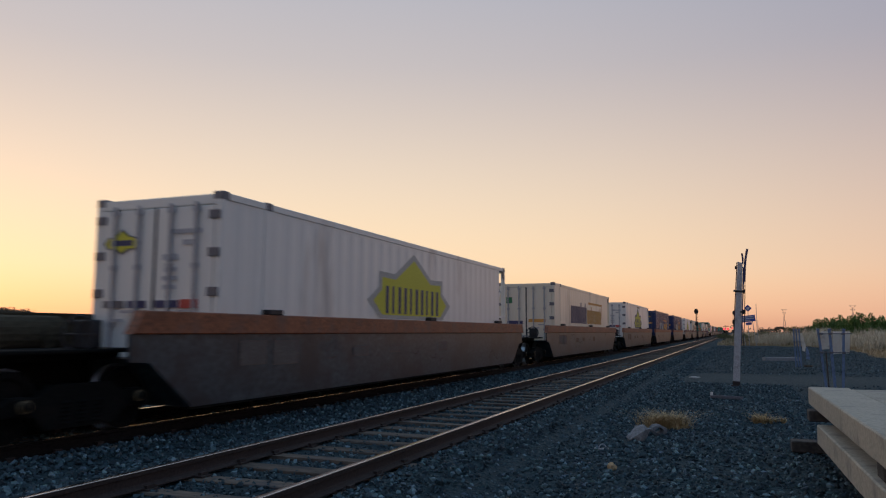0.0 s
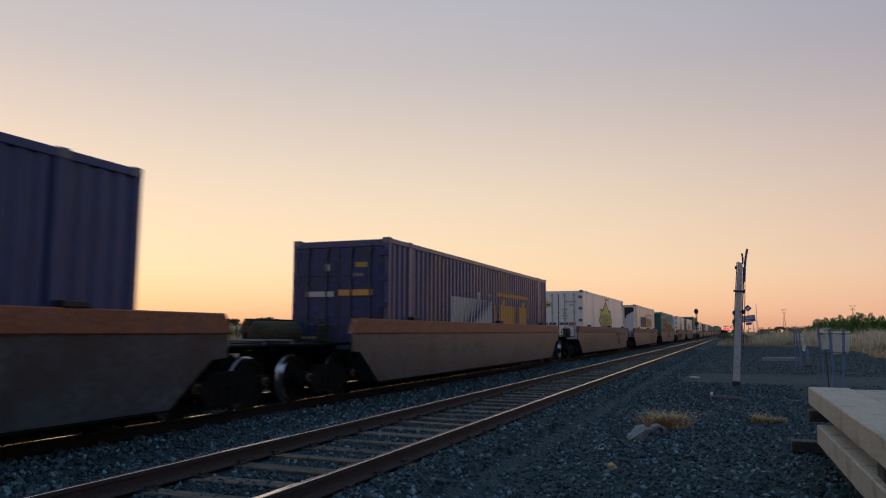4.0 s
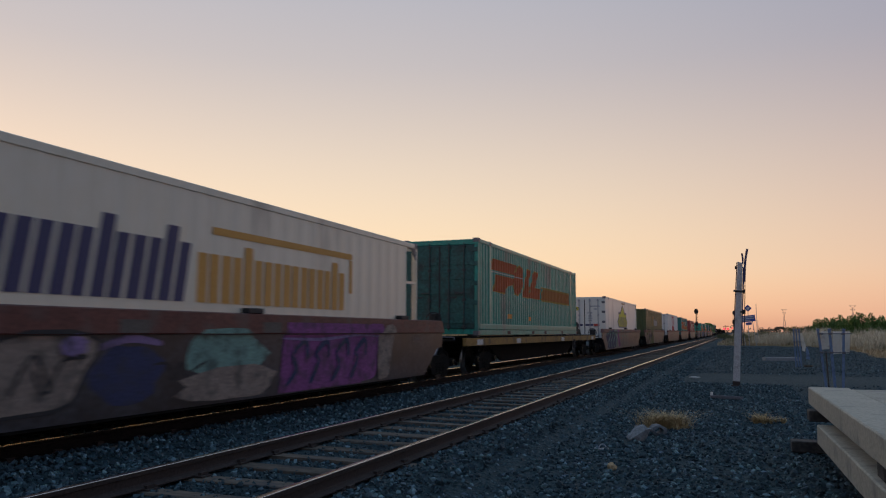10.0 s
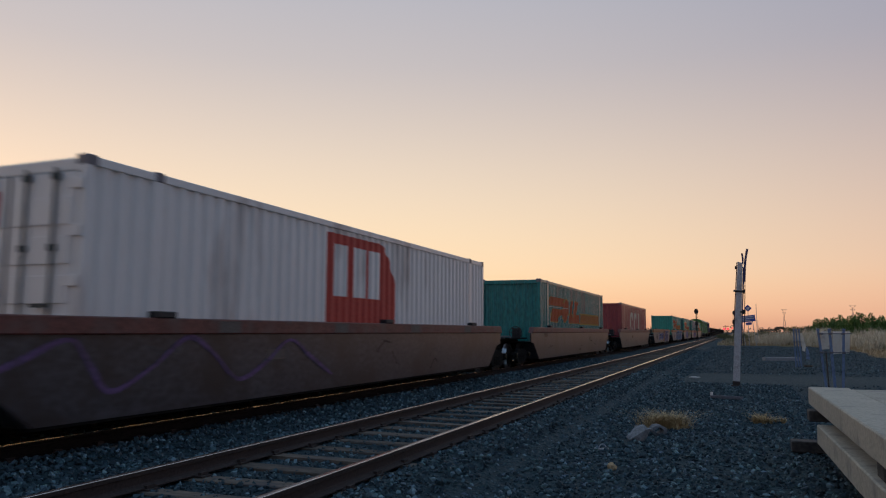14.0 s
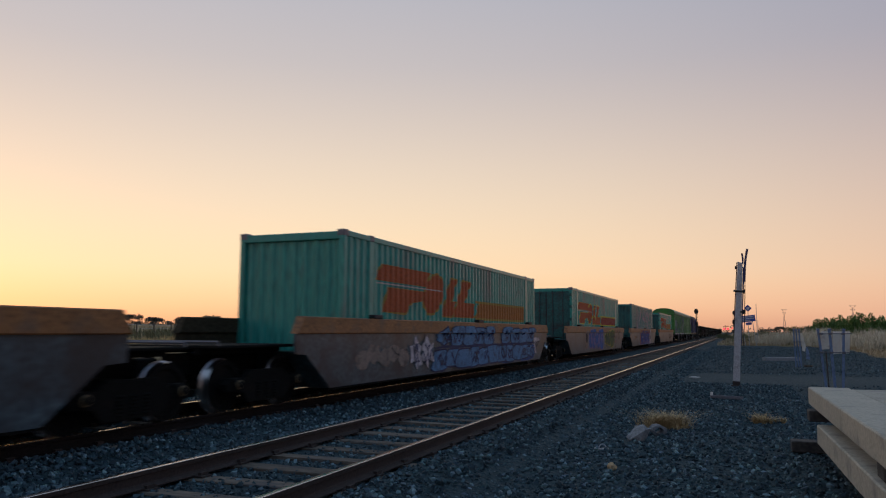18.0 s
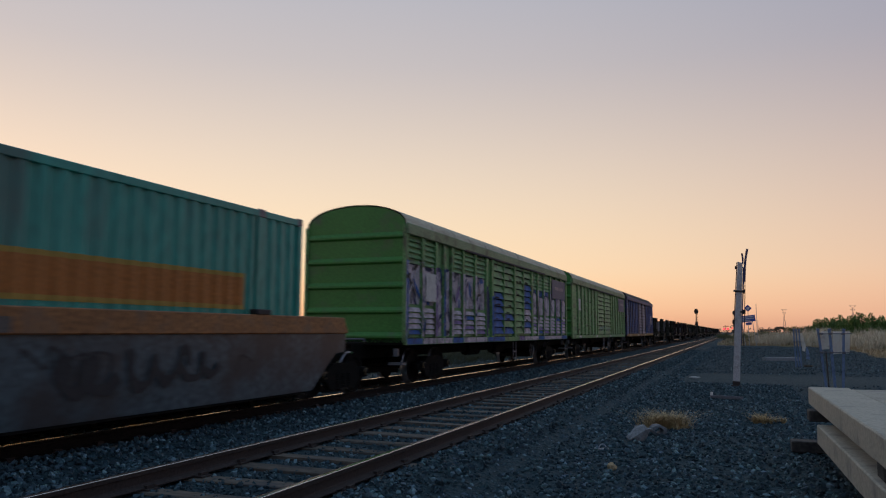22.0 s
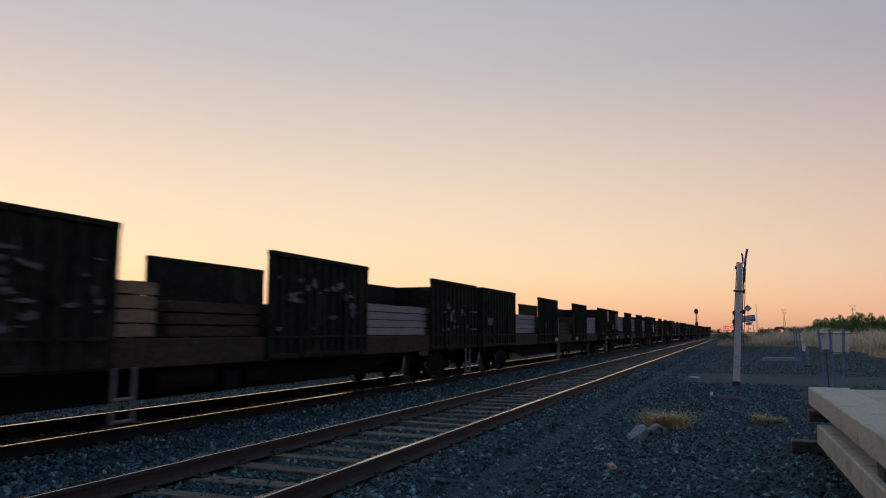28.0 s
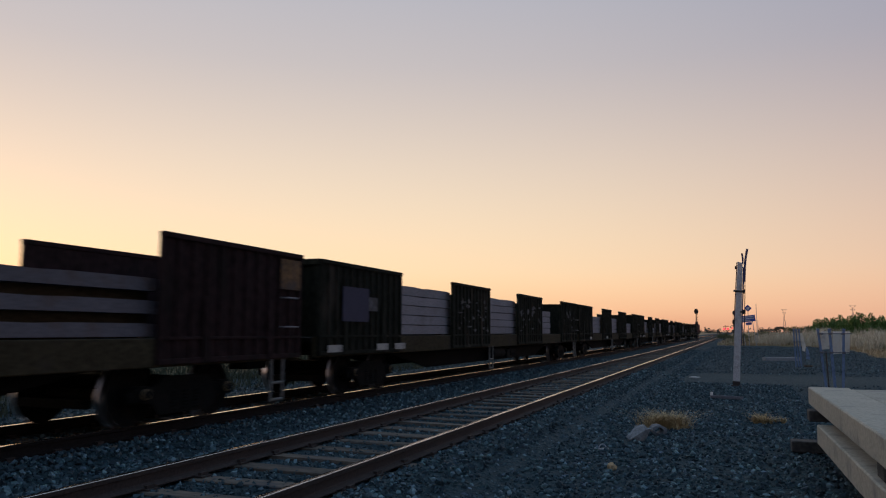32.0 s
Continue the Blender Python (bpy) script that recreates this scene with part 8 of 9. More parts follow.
def door_bays(w, half, body, frame_mat, style):
    """Shallow louvres between flat posts, and a wide pair of doors with bold open louvres."""
    X, k = 1.30, half / 8.875
    ys = [y * k for y in POSTS]
    blue = style == "blue"
    lo, hi = VAN_Z0 + 0.14, VAN_EAVE - 0.24
    for i, y in enumerate(ys):
        jamb = i in (7, 8, 9)
        wide = 0.085 if jamb else 0.075
        boxed("side_post", (X - .06, X + (.05 if jamb else .03), y - wide, y + wide, VAN_Z0 + .07, VAN_EAVE - .1), (M_VAN_FRAME_BLUE if jamb or i in (1, 2, 3) else frame_mat) if blue else frame_mat, w, "", 0.012)
    boxed("door_jamb", (X - .06, X + .012, ys[6] + .075, ys[7] - .085, VAN_Z0 + .07, VAN_EAVE - .1), frame_mat, w, "", 0.01)
    boxed("door_rail", (X + .02, X + .085, ys[4], ys[10], VAN_EAVE - .20, VAN_EAVE - .135), M_VAN_FRAME_BLUE, w, "rusty door runner", 0.01)
    rng = random.Random(7 if blue else 8)
    for i in range(len(ys) - 1):
        if i == 6:
            continue
        a, b = ys[i] + 0.085, ys[i + 1] - 0.085
        door, dense = i in (7, 8), blue and i in (0, 14)
        step, high, slope = (0.205, 0.178, 0.080) if door else (0.108, 0.078, 0.050) if dense else (0.158, 0.135, 0.030)
        me = slat_mesh(b - a, M_DOOR_MAUVE if blue and door else body, slope, high)
        if door or dense:
            # a near-black sheet here paints the shade seen between open slats
            boxed("louvre_backing", (X - .055, X - .049, a, b, lo, hi), M_SLOT, w)
        else:
            for y0, y1 in ((a - .01, a + .05), (b - .05, b + .01)):
                boxed("louvre_edge", (X - .05, X - .008, y0, y1, VAN_Z0 + .1, VAN_EAVE - .17), body, w)
        for j in range(int((hi - lo) / step) + 1):
            s = part("louvre_slat", me, None, w)
            s.location = (X - 0.045, a, lo + j * step)
        if door:
            for y in (a + (b - a) * .36, a + (b - a) * .62):
                boxed("louvre_stay", (X - .044, X - .02, y - .012, y + .012, lo, hi), M_SLOT, w)
        for _ in range((1 if i < 3 else 2) if not blue else 4 if i < 4 else 5 if i in (11, 12, 13) else 1):
            z, y = lo + 0.158 * rng.randint(1, 12) + .015, rng.uniform(a + .05, b - .45)
            decal("rust_streak", [rect(y, y + rng.uniform(.18, .42), z, z + rng.uniform(.02, .05))], M_BURN, w, 1.30, None, 0.004, "dark rust streak")
    for i in range(6):
        y = ys[7] + .9 + i * .62
        h = rng.uniform(.12, .26)
        decal("chalk_mark", [stroke((y, 1.16), (y + rng.uniform(-.1, .16), 1.16 + h), 0.045), stroke((y + .05, 1.16 + h), (y + .25, 1.14 + h * rng.uniform(.3, .9)), 0.04)], G_PALE, w, 1.335, None, 0.004, "pale chalky scribble")
    for y in (ys[1] + .2, ys[6] + .1, ys[9] - .6):
        boxed("sill_mark", (1.331, 1.334, y, y + .45, VAN_Z0 - .03, VAN_Z0 + .06), M_PAPER, w, "pale marking on the sill")


def van(u0, u1, label, body, frame_mat, roof_mat, style, roof_ends=False, end_mat=None):
    w = thing("louvre_van", pose(0, 0, 0), label, "railway van", "louvred vans of the train")
    mid, half = (u0 + u1) / 2, (u1 - u0) / 2
    rides(w, mid, RT)
    X = 1.30
    # body core behind the louvres
    boxed("side_panel", (X - 0.09, X - 0.05, -half + 0.05, half - 0.05, VAN_Z0 + 0.05, VAN_EAVE), body, w)
    boxed("side_panel", (-X, -X + 0.04, -half + 0.05, half - 0.05, VAN_Z0 + 0.05, VAN_EAVE), body, w)
    boxed("floor", (-X + 0.04, X - 0.04, -half, half, VAN_Z0 - 0.05, VAN_Z0 + 0.1), M_STEEL_DARK, w)
    # roof, rounded down at the ends
    bm = bmesh.new()
    stations = [(-half - 0.02, 0.0), (half + 0.02, 0.0)]
    if roof_ends:
        stations = [(-half - 0.02, 0.0), (half - 1.1, 0.0), (half - 0.5, -0.13), (half - 0.12, -0.36), (half + 0.02, -0.60)]
    rows = []
    for y, drop in stations:
        k = 1 + drop / (VAN_CROWN - VAN_EAVE)
        rows.append([bm.verts.new((x, y, VAN_EAVE + (z - VAN_EAVE) * k)) for x, z in roof_arc(14, X, 0.03)])
    for a, b in zip(rows, rows[1:]):
        for i in range(len(a) - 1):
            bm.faces.new((a[i], b[i], b[i + 1], a[i + 1]))
    r = part("roof", bm, roof_mat, w)
    r.data.shade_smooth()
    for s in (-1, 1):
        boxed("eave", (s * (X + .045) - .035, s * (X + .045) + .02, -half, half, VAN_EAVE - 0.17, VAN_EAVE + 0.06), frame_mat if style == "blue" else M_FASCIA, w, "", 0.015)
        boxed("side_sill", (s * X - .05, s * X + .03, -half, half, VAN_Z0 - 0.055, VAN_Z0 + (0.11 if style == "blue" else 0.08)), M_YELLOW_SILL if style == "blue" else frame_mat, w, "", 0.012)
    # ends with lying ribs
    for e in (-1, 1):
        bm = bmesh.new()
        arc = roof_arc(14, X - 0.01)
        top_k = 1.0 if not (roof_ends and e > 0) else 0.15
        out = [(x, VAN_EAVE + (z - VAN_EAVE) * top_k) for x, z in arc] + [(-X + .01, VAN_Z0), (X - .01, VAN_Z0)]
        ya, yb = sorted((e * half, e * (half - 0.05)))
        prism_y(bm, out[::-1], ya, yb)
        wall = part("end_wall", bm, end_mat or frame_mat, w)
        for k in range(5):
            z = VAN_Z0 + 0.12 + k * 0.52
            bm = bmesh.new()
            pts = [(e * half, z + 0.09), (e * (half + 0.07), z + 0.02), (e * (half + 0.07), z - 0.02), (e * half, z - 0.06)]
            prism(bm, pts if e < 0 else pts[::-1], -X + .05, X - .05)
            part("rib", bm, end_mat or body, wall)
        for s in (-1, 1):
            boxed("corner_post", (s * X - .05, s * X + .03, e * half - .06, e * half + .06, VAN_Z0, VAN_EAVE + .02), frame_mat, w, "", 0.012)
    # bays
    if style == "tagged":
        tagged_bays(w, body, frame_mat)
    else:
        door_bays(w, half, body, frame_mat, style)
    # fittings below
    boxed("centre_sill", (-0.25, 0.25, -half - 0.45, half + 0.45, 0.56, 0.86), M_STEEL_DARK, w, "", 0.02)
    for y in (-1.6, 1.2):
        bm = bmesh.new()
        tube(bm, (0.2, y, 0.62), (0.2, y + 1.1, 0.62), 0.17, 12)
        part("air_tank", bm, M_STEEL_DARK, w)
    bm = bmesh.new()
    for y in (0.6, 0.95):
        tube(bm, (1.18, y, 0.82), (1.18, y, 0.30), 0.02, 6)
    for z in (0.32, 0.52):
        tube(bm, (1.18, 0.6, z), (1.18, 0.95, z), 0.02, 6)
    part("step", bm, M_GASKET, w)
    h = part("brake_wheel", BRAKE_WHEEL, None, w)
    h.matrix_basis = pose(1.22, 2.9, 0.52, 0, 0, 90)
    for y in (-half + 2.4, half - 2.4):
        bogie(w, y)
    for e in (-1, 1):
        boxed("buffer_step", (0.95, 1.28, e * half - .12, e * half + .12, 0.45, 0.50), M_GASKET, w)
        boxed("end_lamp_bracket", (1.05, 1.15, e * (half + .03) - .04, e * (half + .03) + .04, 0.62, 0.78), M_GASKET, w)
    return w, half


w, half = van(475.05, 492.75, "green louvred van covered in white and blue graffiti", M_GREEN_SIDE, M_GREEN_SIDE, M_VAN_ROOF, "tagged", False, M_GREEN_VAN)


def clip_y(poly, y0, y1):
    """The part of an outline between two upright lines."""
    turned = clip_z([(z, y) for y, z in poly], y1, True)
    turned = clip_z(turned, y0, False) if len(turned) > 2 else []
    return [(y, z) for z, y in turned]


def across(parent, bays, polys, material, lift, label):
    """One sprayed shape over panels and posts: on each only the piece that falls on it."""
    for k in bays:
        floor_z = 1.03 if k in PLAIN_BAYS else 1.70
        for y0, y1, x in ((BAY[k] + .076, BAY[k + 1] - .076, 1.25), (BAY[k] - .073, BAY[k] + .073, 1.33)):
            for p in polys:
                q = clip_y(p, y0, y1)
                if len(q) > 2 and x < 1.3:
                    q = clip_z(q, floor_z, False)
                if len(q) > 2:
                    q = clip_z(q, 2.62, True)
                if len(q) > 2:
                    decal("graffiti", [q], material, parent, x, None, lift, label)


def slash(y, z, long, wide, turn, r):
    """A tapering, bent spray stroke."""
    c, d = math.cos(radians(turn)), math.sin(radians(turn))
    bend = r.uniform(-.25, .25) * long
    out = [(-.5, .2), (-.2, .75), (.15, 1.0), (.5, .3), (.46, -.3), (.1, -.7), (-.25, -.9), (-.5, -.2)]
    pts = []
    for a, b in out:
        u, v = a * long, b * wide / 2 + bend * (0.25 - a * a)
        pts.append((y + u * c - v * d, z + u * d + v * c))
    return pts


def mural(parent, bays, seed, ground, count):
    """A sprayed piece over the panels, posts and sill of some bays."""
    r = random.Random(seed)
    y0, y1 = BAY[bays[0]], BAY[bays[-1] + 1]
    for k in bays:
        a, b = BAY[k], BAY[k + 1]
        top = 2.52 + r.uniform(-.05, .07)
        decal("graffiti", [rect(a + .076, b - .076, 1.03 if k in PLAIN_BAYS else 1.70, top)], ground, parent, 1.25, None, 0.003, "chalky spray paint on a panel")
        decal("graffiti", [rect(a - .073, a + .073, 1.02, top)], (G_MURAL, G_LILAC, G_MURAL, G_BLUE, G_MURAL)[(k * 2 + seed) % 5], parent, 1.33, None, 0.003, "spray paint on a post")
        decal("graffiti", [rect(a + .02, b - .04, 0.86, 0.98)], (G_MURAL, G_MURAL, G_BLUE, G_MURAL)[(k + seed) % 4], parent, 1.33, None, 0.003, "spray paint on the sill")
        decal("graffiti", [blob((a + b) / 2, top - .01, (b - a) * .36, .05, r, 12)], G_NAVY, parent, 1.25, None, 0.004, "dark ragged upper edge")
    for i in range(count):
        m = (G_NAVY, G_BLACK, G_LILAC, G_BLUE, G_NAVY, G_MURAL, G_BLACK, G_WHITE, G_TEAL)[i % 9]
        y, z = r.uniform(y0, y1), r.uniform(1.1, 2.5)
        turn = r.choice((72, 98, 112, 55, 15, 125)) + r.uniform(-12, 12)
        big = m in (G_LILAC, G_BLUE, G_MURAL, G_WHITE)
        across(parent, bays, [slash(y, z, r.uniform(.35, .95), r.uniform(.10, .22) if big else r.uniform(.05, .15), turn, r)], m, 0.005 + 0.0005 * i, "slanting sprayed stroke")


def bubbles(parent, bays, seed):
    """Bulging pale shapes with dark edges on a blue field."""
    r = random.Random(seed)
    for k in bays:
        y, bw = BAY[k], BAY[k + 1] - BAY[k]
        f = form(y + bw * r.uniform(.4, .6), 1.98 + r.uniform(-.08, .08), bw * r.uniform(.85, 1.15), r.uniform(.70, .92), r, r.uniform(-.18, .18))
        across(parent, bays, grow([f], 0.055), G_NAVY, 0.030 + 0.003 * (k % 3), "dark edge of a bubble shape")
        across(parent, bays, [f], G_MURAL, 0.0315 + 0.003 * (k % 3), "pale bubble shape")
        across(parent, bays, [slash(y + bw * r.uniform(.3, .7), r.uniform(1.75, 2.1), .3, .05, r.uniform(60, 120), r)], G_NAVY, 0.042, "dark sprayed line")


mural(w, range(0, 7), 62, G_MURAL, 80)
mural(w, range(10, 16), 63, G_BLUE, 10)
bubbles(w, range(10, 16), 64)
decal("graffiti", [rect(BAY[7] - .07, BAY[7] + .07, 1.02, 2.35)], G_NAVY, w, 1.33, None, 0.003, "spray paint on a post")
decal("graffiti", [blob(-2.5, 1.75, .17, .62, random.Random(5), 18)], G_NAVY, w, 1.265, None, 0.003, "dark blue spray on the jamb")
decal("graffiti", [rect(BAY[8] - .095, BAY[8] + .095, 1.02, 2.1)], G_BLUE, w, 1.35, None, 0.003, "spray paint on a post")
for y0, y1, m in ((-2.7, -.9, G_BLUE), (0.9, 1.6, G_LILAC), (1.7, 2.6, G_MURAL)):
    decal("graffiti", [rect(y0, y1, 0.86, 0.98)], m, w, 1.33, None, 0.003, "spray paint on the sill")
decal("graffiti", [rect(-half + .02, -half + .13, 1.0, 2.6)], G_BLUE, w, 1.33, None, 0.004, "blue spray paint on the corner post")
boxed("name_board", (1.332, 1.338, half - 2.9, half - 0.35, 2.35, 3.05), mat("grey_blue_board", (0.09, 0.10, 0.16), 0.6), w, "grey-blue board with pale bars")
decal("board_bar", [rect(half - 2.35 + i * .24, half - 2.2 + i * .24, 2.68, 2.80) for i in range(7)], M_BOARD_PRINT, w, 1.338, None, 0.004, "pale bars on the board")
decal("notice", [rect(-7.70, -7.02, 1.78, 2.40)], M_PAPER, w, 1.338, None, 0.004, "pale notice patch")

w, half = van(494.1, 511.9, "light green louvred van with a grey name board", M_GREEN_SIDE, M_GREEN_SIDE, M_VAN_ROOF, "plain", False, M_GREEN_VAN)
boxed("name_board", (1.332, 1.338, half - 2.9, half - 0.35, 2.30, 3.05), mat("grey_blue_board", (0.09, 0.10, 0.16), 0.6), w, "grey-blue board with pale bars")
decal("board_bar", [rect(half - 2.35 + i * .24, half - 2.2 + i * .24, 2.68, 2.80) for i in range(7)], M_BOARD_PRINT, w, 1.338, None, 0.004, "pale bars on the board")
for y, z0, z1 in ((-half + 1.5, 2.05, 2.55),):
    boxed("notice", (1.332, 1.338, y, y + 0.45, z0, z1), M_PAPER, w, "pale notice patch")
# the blue van's end colour is near-black: the shade between vans is painted in
w, half = van(513.15, 530.85, "weathered blue louvred van with rusty frames", M_BLUE_VAN, M_VAN_JAMB, M_VAN_ROOF_BLUE, "blue", True, mat("shaded_dark_blue_end", (0.022, 0.030, 0.050), 0.8, 0.0, 0.4, 1.5, 16, 0.15, (0.05, 0.07, 0.10), 0.25))
boxed("notice", (1.332, 1.338, half - 2.0, half - 1.35, 1.72, 2.40), M_PAPER, w, "large white notice board")
for i in range(4):
    boxed("notice_bar", (1.339, 1.342, half - 1.92, half - 1.5 - .1 * (i % 2), 1.84 + i * .13, 1.88 + i * .13), M_GASKET, w)

# ---- open wagons with side gates ----
O_DECK, O_TOP, GATE_Z0 = 1.04, 2.31, 0.73
GATES = ((0.0, 3.6), (6.95, 10.25), (13.5, 17.0), (20.55, 24.0))
O_LONG = 24.0


def ribbed(bm, long, h, ribs, base, proud, wide, turn=False):
    """A plate along y (or x) with upright ribs pressed out of it, all one sheet."""
    line = [(0.0, base)]
    for i in range(ribs + 1):
        a = i * (long - wide) / ribs
        line += [(max(a, 0.001), base), (a + 0.006, base + proud), (a + wide - 0.006, base + proud), (min(a + wide, long - 0.001), base)]
    line += [(long, base), (long, base - 0.03), (0.0, base - 0.03)]
    lo = [bm.verts.new((-y, x, 0.0) if turn else (x, y, 0.0)) for y, x in line]
    hi = [bm.verts.new((-y, x, h) if turn else (x, y, h)) for y, x in line]
    k = len(line)
    for i in range(k):
        j = (i + 1) % k
        bm.faces.new((lo[i], lo[j], hi[j], hi[i]))
    bm.faces.new(lo[::-1])
    bm.faces.new(hi)


def gate_meshes(long, paint):
    """A pressed steel side gate: ribbed plate, top lip, bottom lip and two straps."""
    h = O_TOP - GATE_Z0
    out = {}
    bm = bmesh.new()
    ribbed(bm, long, h - 0.02, int(long / 0.29), 0.035, 0.033, 0.10)
    out["side_gate"] = finish(bm, "side_gate", paint)
    bm = bmesh.new()
    box(bm, -0.01, 0.085, 0, long, h - 0.07, h, 0.008)
    out["top_lip"] = finish(bm, "top_lip", paint)
    bm = bmesh.new()
    box(bm, 0.030, 0.078, 0, long, 0.0, 0.07, 0.006)
    box(bm, 0.030, 0.074, 0, long, 0.29, 0.33, 0.006)
    out["bottom_lip"] = finish(bm, "bottom_lip", paint)
    bm = bmesh.new()
    box(bm, 0.066, 0.092, -0.07, 0.07, 0.0, 0.84, 0.006)
    out["strap"] = finish(bm, "strap", paint)
    return out


M_MAROON = mat("dark_maroon_wagon_side", (0.030, 0.0165, 0.0165), 0.85, 0.0, 0.4, 1.1, 18, 0.2, (0.016, 0.014, 0.012), 0.3, 0.12, stretch=(1, 1, 0.4), spec=0.12)
GATE = {(i, p): gate_meshes(b - a, p) for i, (a, b) in enumerate(GATES) for p in (M_OPEN, M_MAROON)}


def hang_gate(w, i, m, paint):
    g = part("side_gate", GATE[i, paint]["side_gate"], None, w)
    g.matrix_basis = m
    for name in ("top_lip", "bottom_lip"):
        part(name, GATE[i, paint][name], None, g)
    long = GATES[i][1] - GATES[i][0]
    for y in (long * .27, long * .73):
        p = part("strap", GATE[i, paint]["strap"], None, g)
        p.location = (0, y, 0)


def open_frame_meshes():
    d = {}
    for s in (-1, 1):
        bm = bmesh.new()
        x0, x1 = (1.13, 1.242) if s > 0 else (-1.242, -1.13)
        box(bm, x0, x1, 0, O_LONG, 0.70, O_DECK, 0.012)
        d["sill", s] = finish(bm, "side_sill", M_SILL_OLD)
        bm = bmesh.new()
        prism(bm, [(0.4, 0.70), (4.0, 0.70), (6.4, 0.30), (17.6, 0.30), (20.0, 0.70), (23.6, 0.70)][::1], *((0.72, 0.80) if s > 0 else (-0.80, -0.72)))
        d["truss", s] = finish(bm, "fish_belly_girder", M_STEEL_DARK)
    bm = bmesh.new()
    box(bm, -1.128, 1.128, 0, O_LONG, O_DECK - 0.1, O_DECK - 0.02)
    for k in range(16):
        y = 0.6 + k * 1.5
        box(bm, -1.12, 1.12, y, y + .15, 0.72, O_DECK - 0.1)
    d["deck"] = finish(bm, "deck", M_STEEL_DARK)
    for e in (0, 1):
        bm = bmesh.new()
        ribbed(bm, 2.58, O_TOP - O_DECK - 0.02, 6, 0.035, 0.05, 0.11, True)
        bmesh.ops.translate(bm, verts=bm.verts, vec=(1.29, 0, O_DECK))
        if e == 0:
            bmesh.ops.rotate(bm, verts=bm.verts, cent=(0, 0, 0), matrix=Matrix.Rotation(math.pi, 3, "Z"))
        bmesh.ops.translate(bm, verts=bm.verts, vec=(0, 0.05 if e == 0 else O_LONG - 0.05, 0))
        d["end", e] = finish(bm, "end_wall", M_OPEN)
        bm = bmesh.new()
        y = 0.0 if e == 0 else O_LONG
        box(bm, -1.3, 1.3, y - .06, y + .05, O_TOP - 0.10, O_TOP, 0.008)
        d["end_lip", e] = finish(bm, "top_lip", M_OPEN)
    bm = bmesh.new()
    for y in (0.0, 0.34):
        tube(bm, (1.26, y, 0.72), (1.26, y, 0.12), 0.028, 6)
    for z in (0.14, 0.38):
        tube(bm, (1.26, 0.0, z), (1.26, 0.34, z), 0.022, 6)
    d["step"] = finish(bm, "step", mat("pale_grey_step", (0.19, 0.185, 0.17), 0.7, 0.2, 0.2))
    bm = bmesh.new()
    box(bm, 1.331, 1.336, 0, 0.55, 0, 0.12)
    d["mark"] = finish(bm, "white_mark", mat("dirty_white_mark", (0.40, 0.38, 0.35), 0.7, 0.0, 0.3, 3, 30, 0.05, (0.12, 0.10, 0.09), 0.35))
    bm = bmesh.new()
    for z in (0.15, 0.58):
        tube(bm, (1.42, 0, z), (1.42, 0.40, z), 0.014, 6)
        tube(bm, (1.34, 0.0, z), (1.42, 0.0, z), 0.014, 6)
        tube(bm, (1.34, 0.40, z), (1.42, 0.40, z), 0.014, 6)
    d["grab"] = finish(bm, "grab_iron", M_GASKET)
    bm = bmesh.new()
    tube(bm, (1.0, 11.2, 0.52), (1.0, 12.4, 0.52), 0.16, 12)
    d["tank"] = finish(bm, "air_tank", M_STEEL_DARK)
    bm = bmesh.new()
    tube(bm, (1.0, 13.2, 0.50), (1.0, 13.8, 0.50), 0.13, 10)
    d["cylinder"] = finish(bm, "brake_cylinder", M_STEEL_DARK)
    bm = bmesh.new()
    box(bm, 0.9, 1.15, 12.6, 13.0, 0.35, 0.60, 0.02)
    d["valve"] = finish(bm, "valve_box", M_STEEL_DARK)
    bm = bmesh.new()
    box(bm, -0.2, 0.2, -0.45, 0.0, 0.52, 0.80, 0.02)
    box(bm, -0.2, 0.2, O_LONG, O_LONG + 0.2, 0.52, 0.80, 0.02)
    d["coupler"] = finish(bm, "coupler", M_STEEL_DARK)
    return d


OPEN = open_frame_meshes()


def open_wagon(u, label, marks, patches=(), paint=M_OPEN):
    w = thing("open_wagon", pose(0, 0, 0), label, "railway wagon", "open wagons of the train")
    rides(w, u, RT)
    for i, (a, b) in enumerate(GATES):
        hang_gate(w, i, pose(1.24, a, GATE_Z0), paint)
        hang_gate(w, i, pose(-1.24, b, GATE_Z0, 0, 0, 180), paint)
    for s in (-1, 1):
        part("side_sill", OPEN["sill", s], None, w)
        part("fish_belly_girder", OPEN["truss", s], None, w)
    for e in (0, 1):
        part("top_lip", OPEN["end_lip", e], None, part("end_wall", OPEN["end", e], None, w))
    part("deck", OPEN["deck"], None, w)
    part("air_tank", OPEN["tank"], None, w)
    part("brake_cylinder", OPEN["cylinder"], None, w)
    part("valve_box", OPEN["valve"], None, w)
    part("coupler", OPEN["coupler"], None, w)
    for y in (10.3, 23.2):
        p = part("step", OPEN["step"], None, w, "pale grey step irons")
        p.location = (0.0, y, 0)
    p = part("grab_iron", OPEN["grab"], None, w)
    p.location = (0, 23.3, O_DECK)
    for y in marks:
        p = part("white_mark", OPEN["mark"], None, w, "white marking on the sill")
        p.location = (0, y, 0.78)
    for k, (y0, y1, z0, z1, m, lab) in enumerate(patches):
        boxed("panel_patch", (1.326, 1.330 + 0.003 * k, y0, y1, z0, z1), m, w, lab)
    for y in (2.6, 21.4):
        bogie(w, y)
    return w


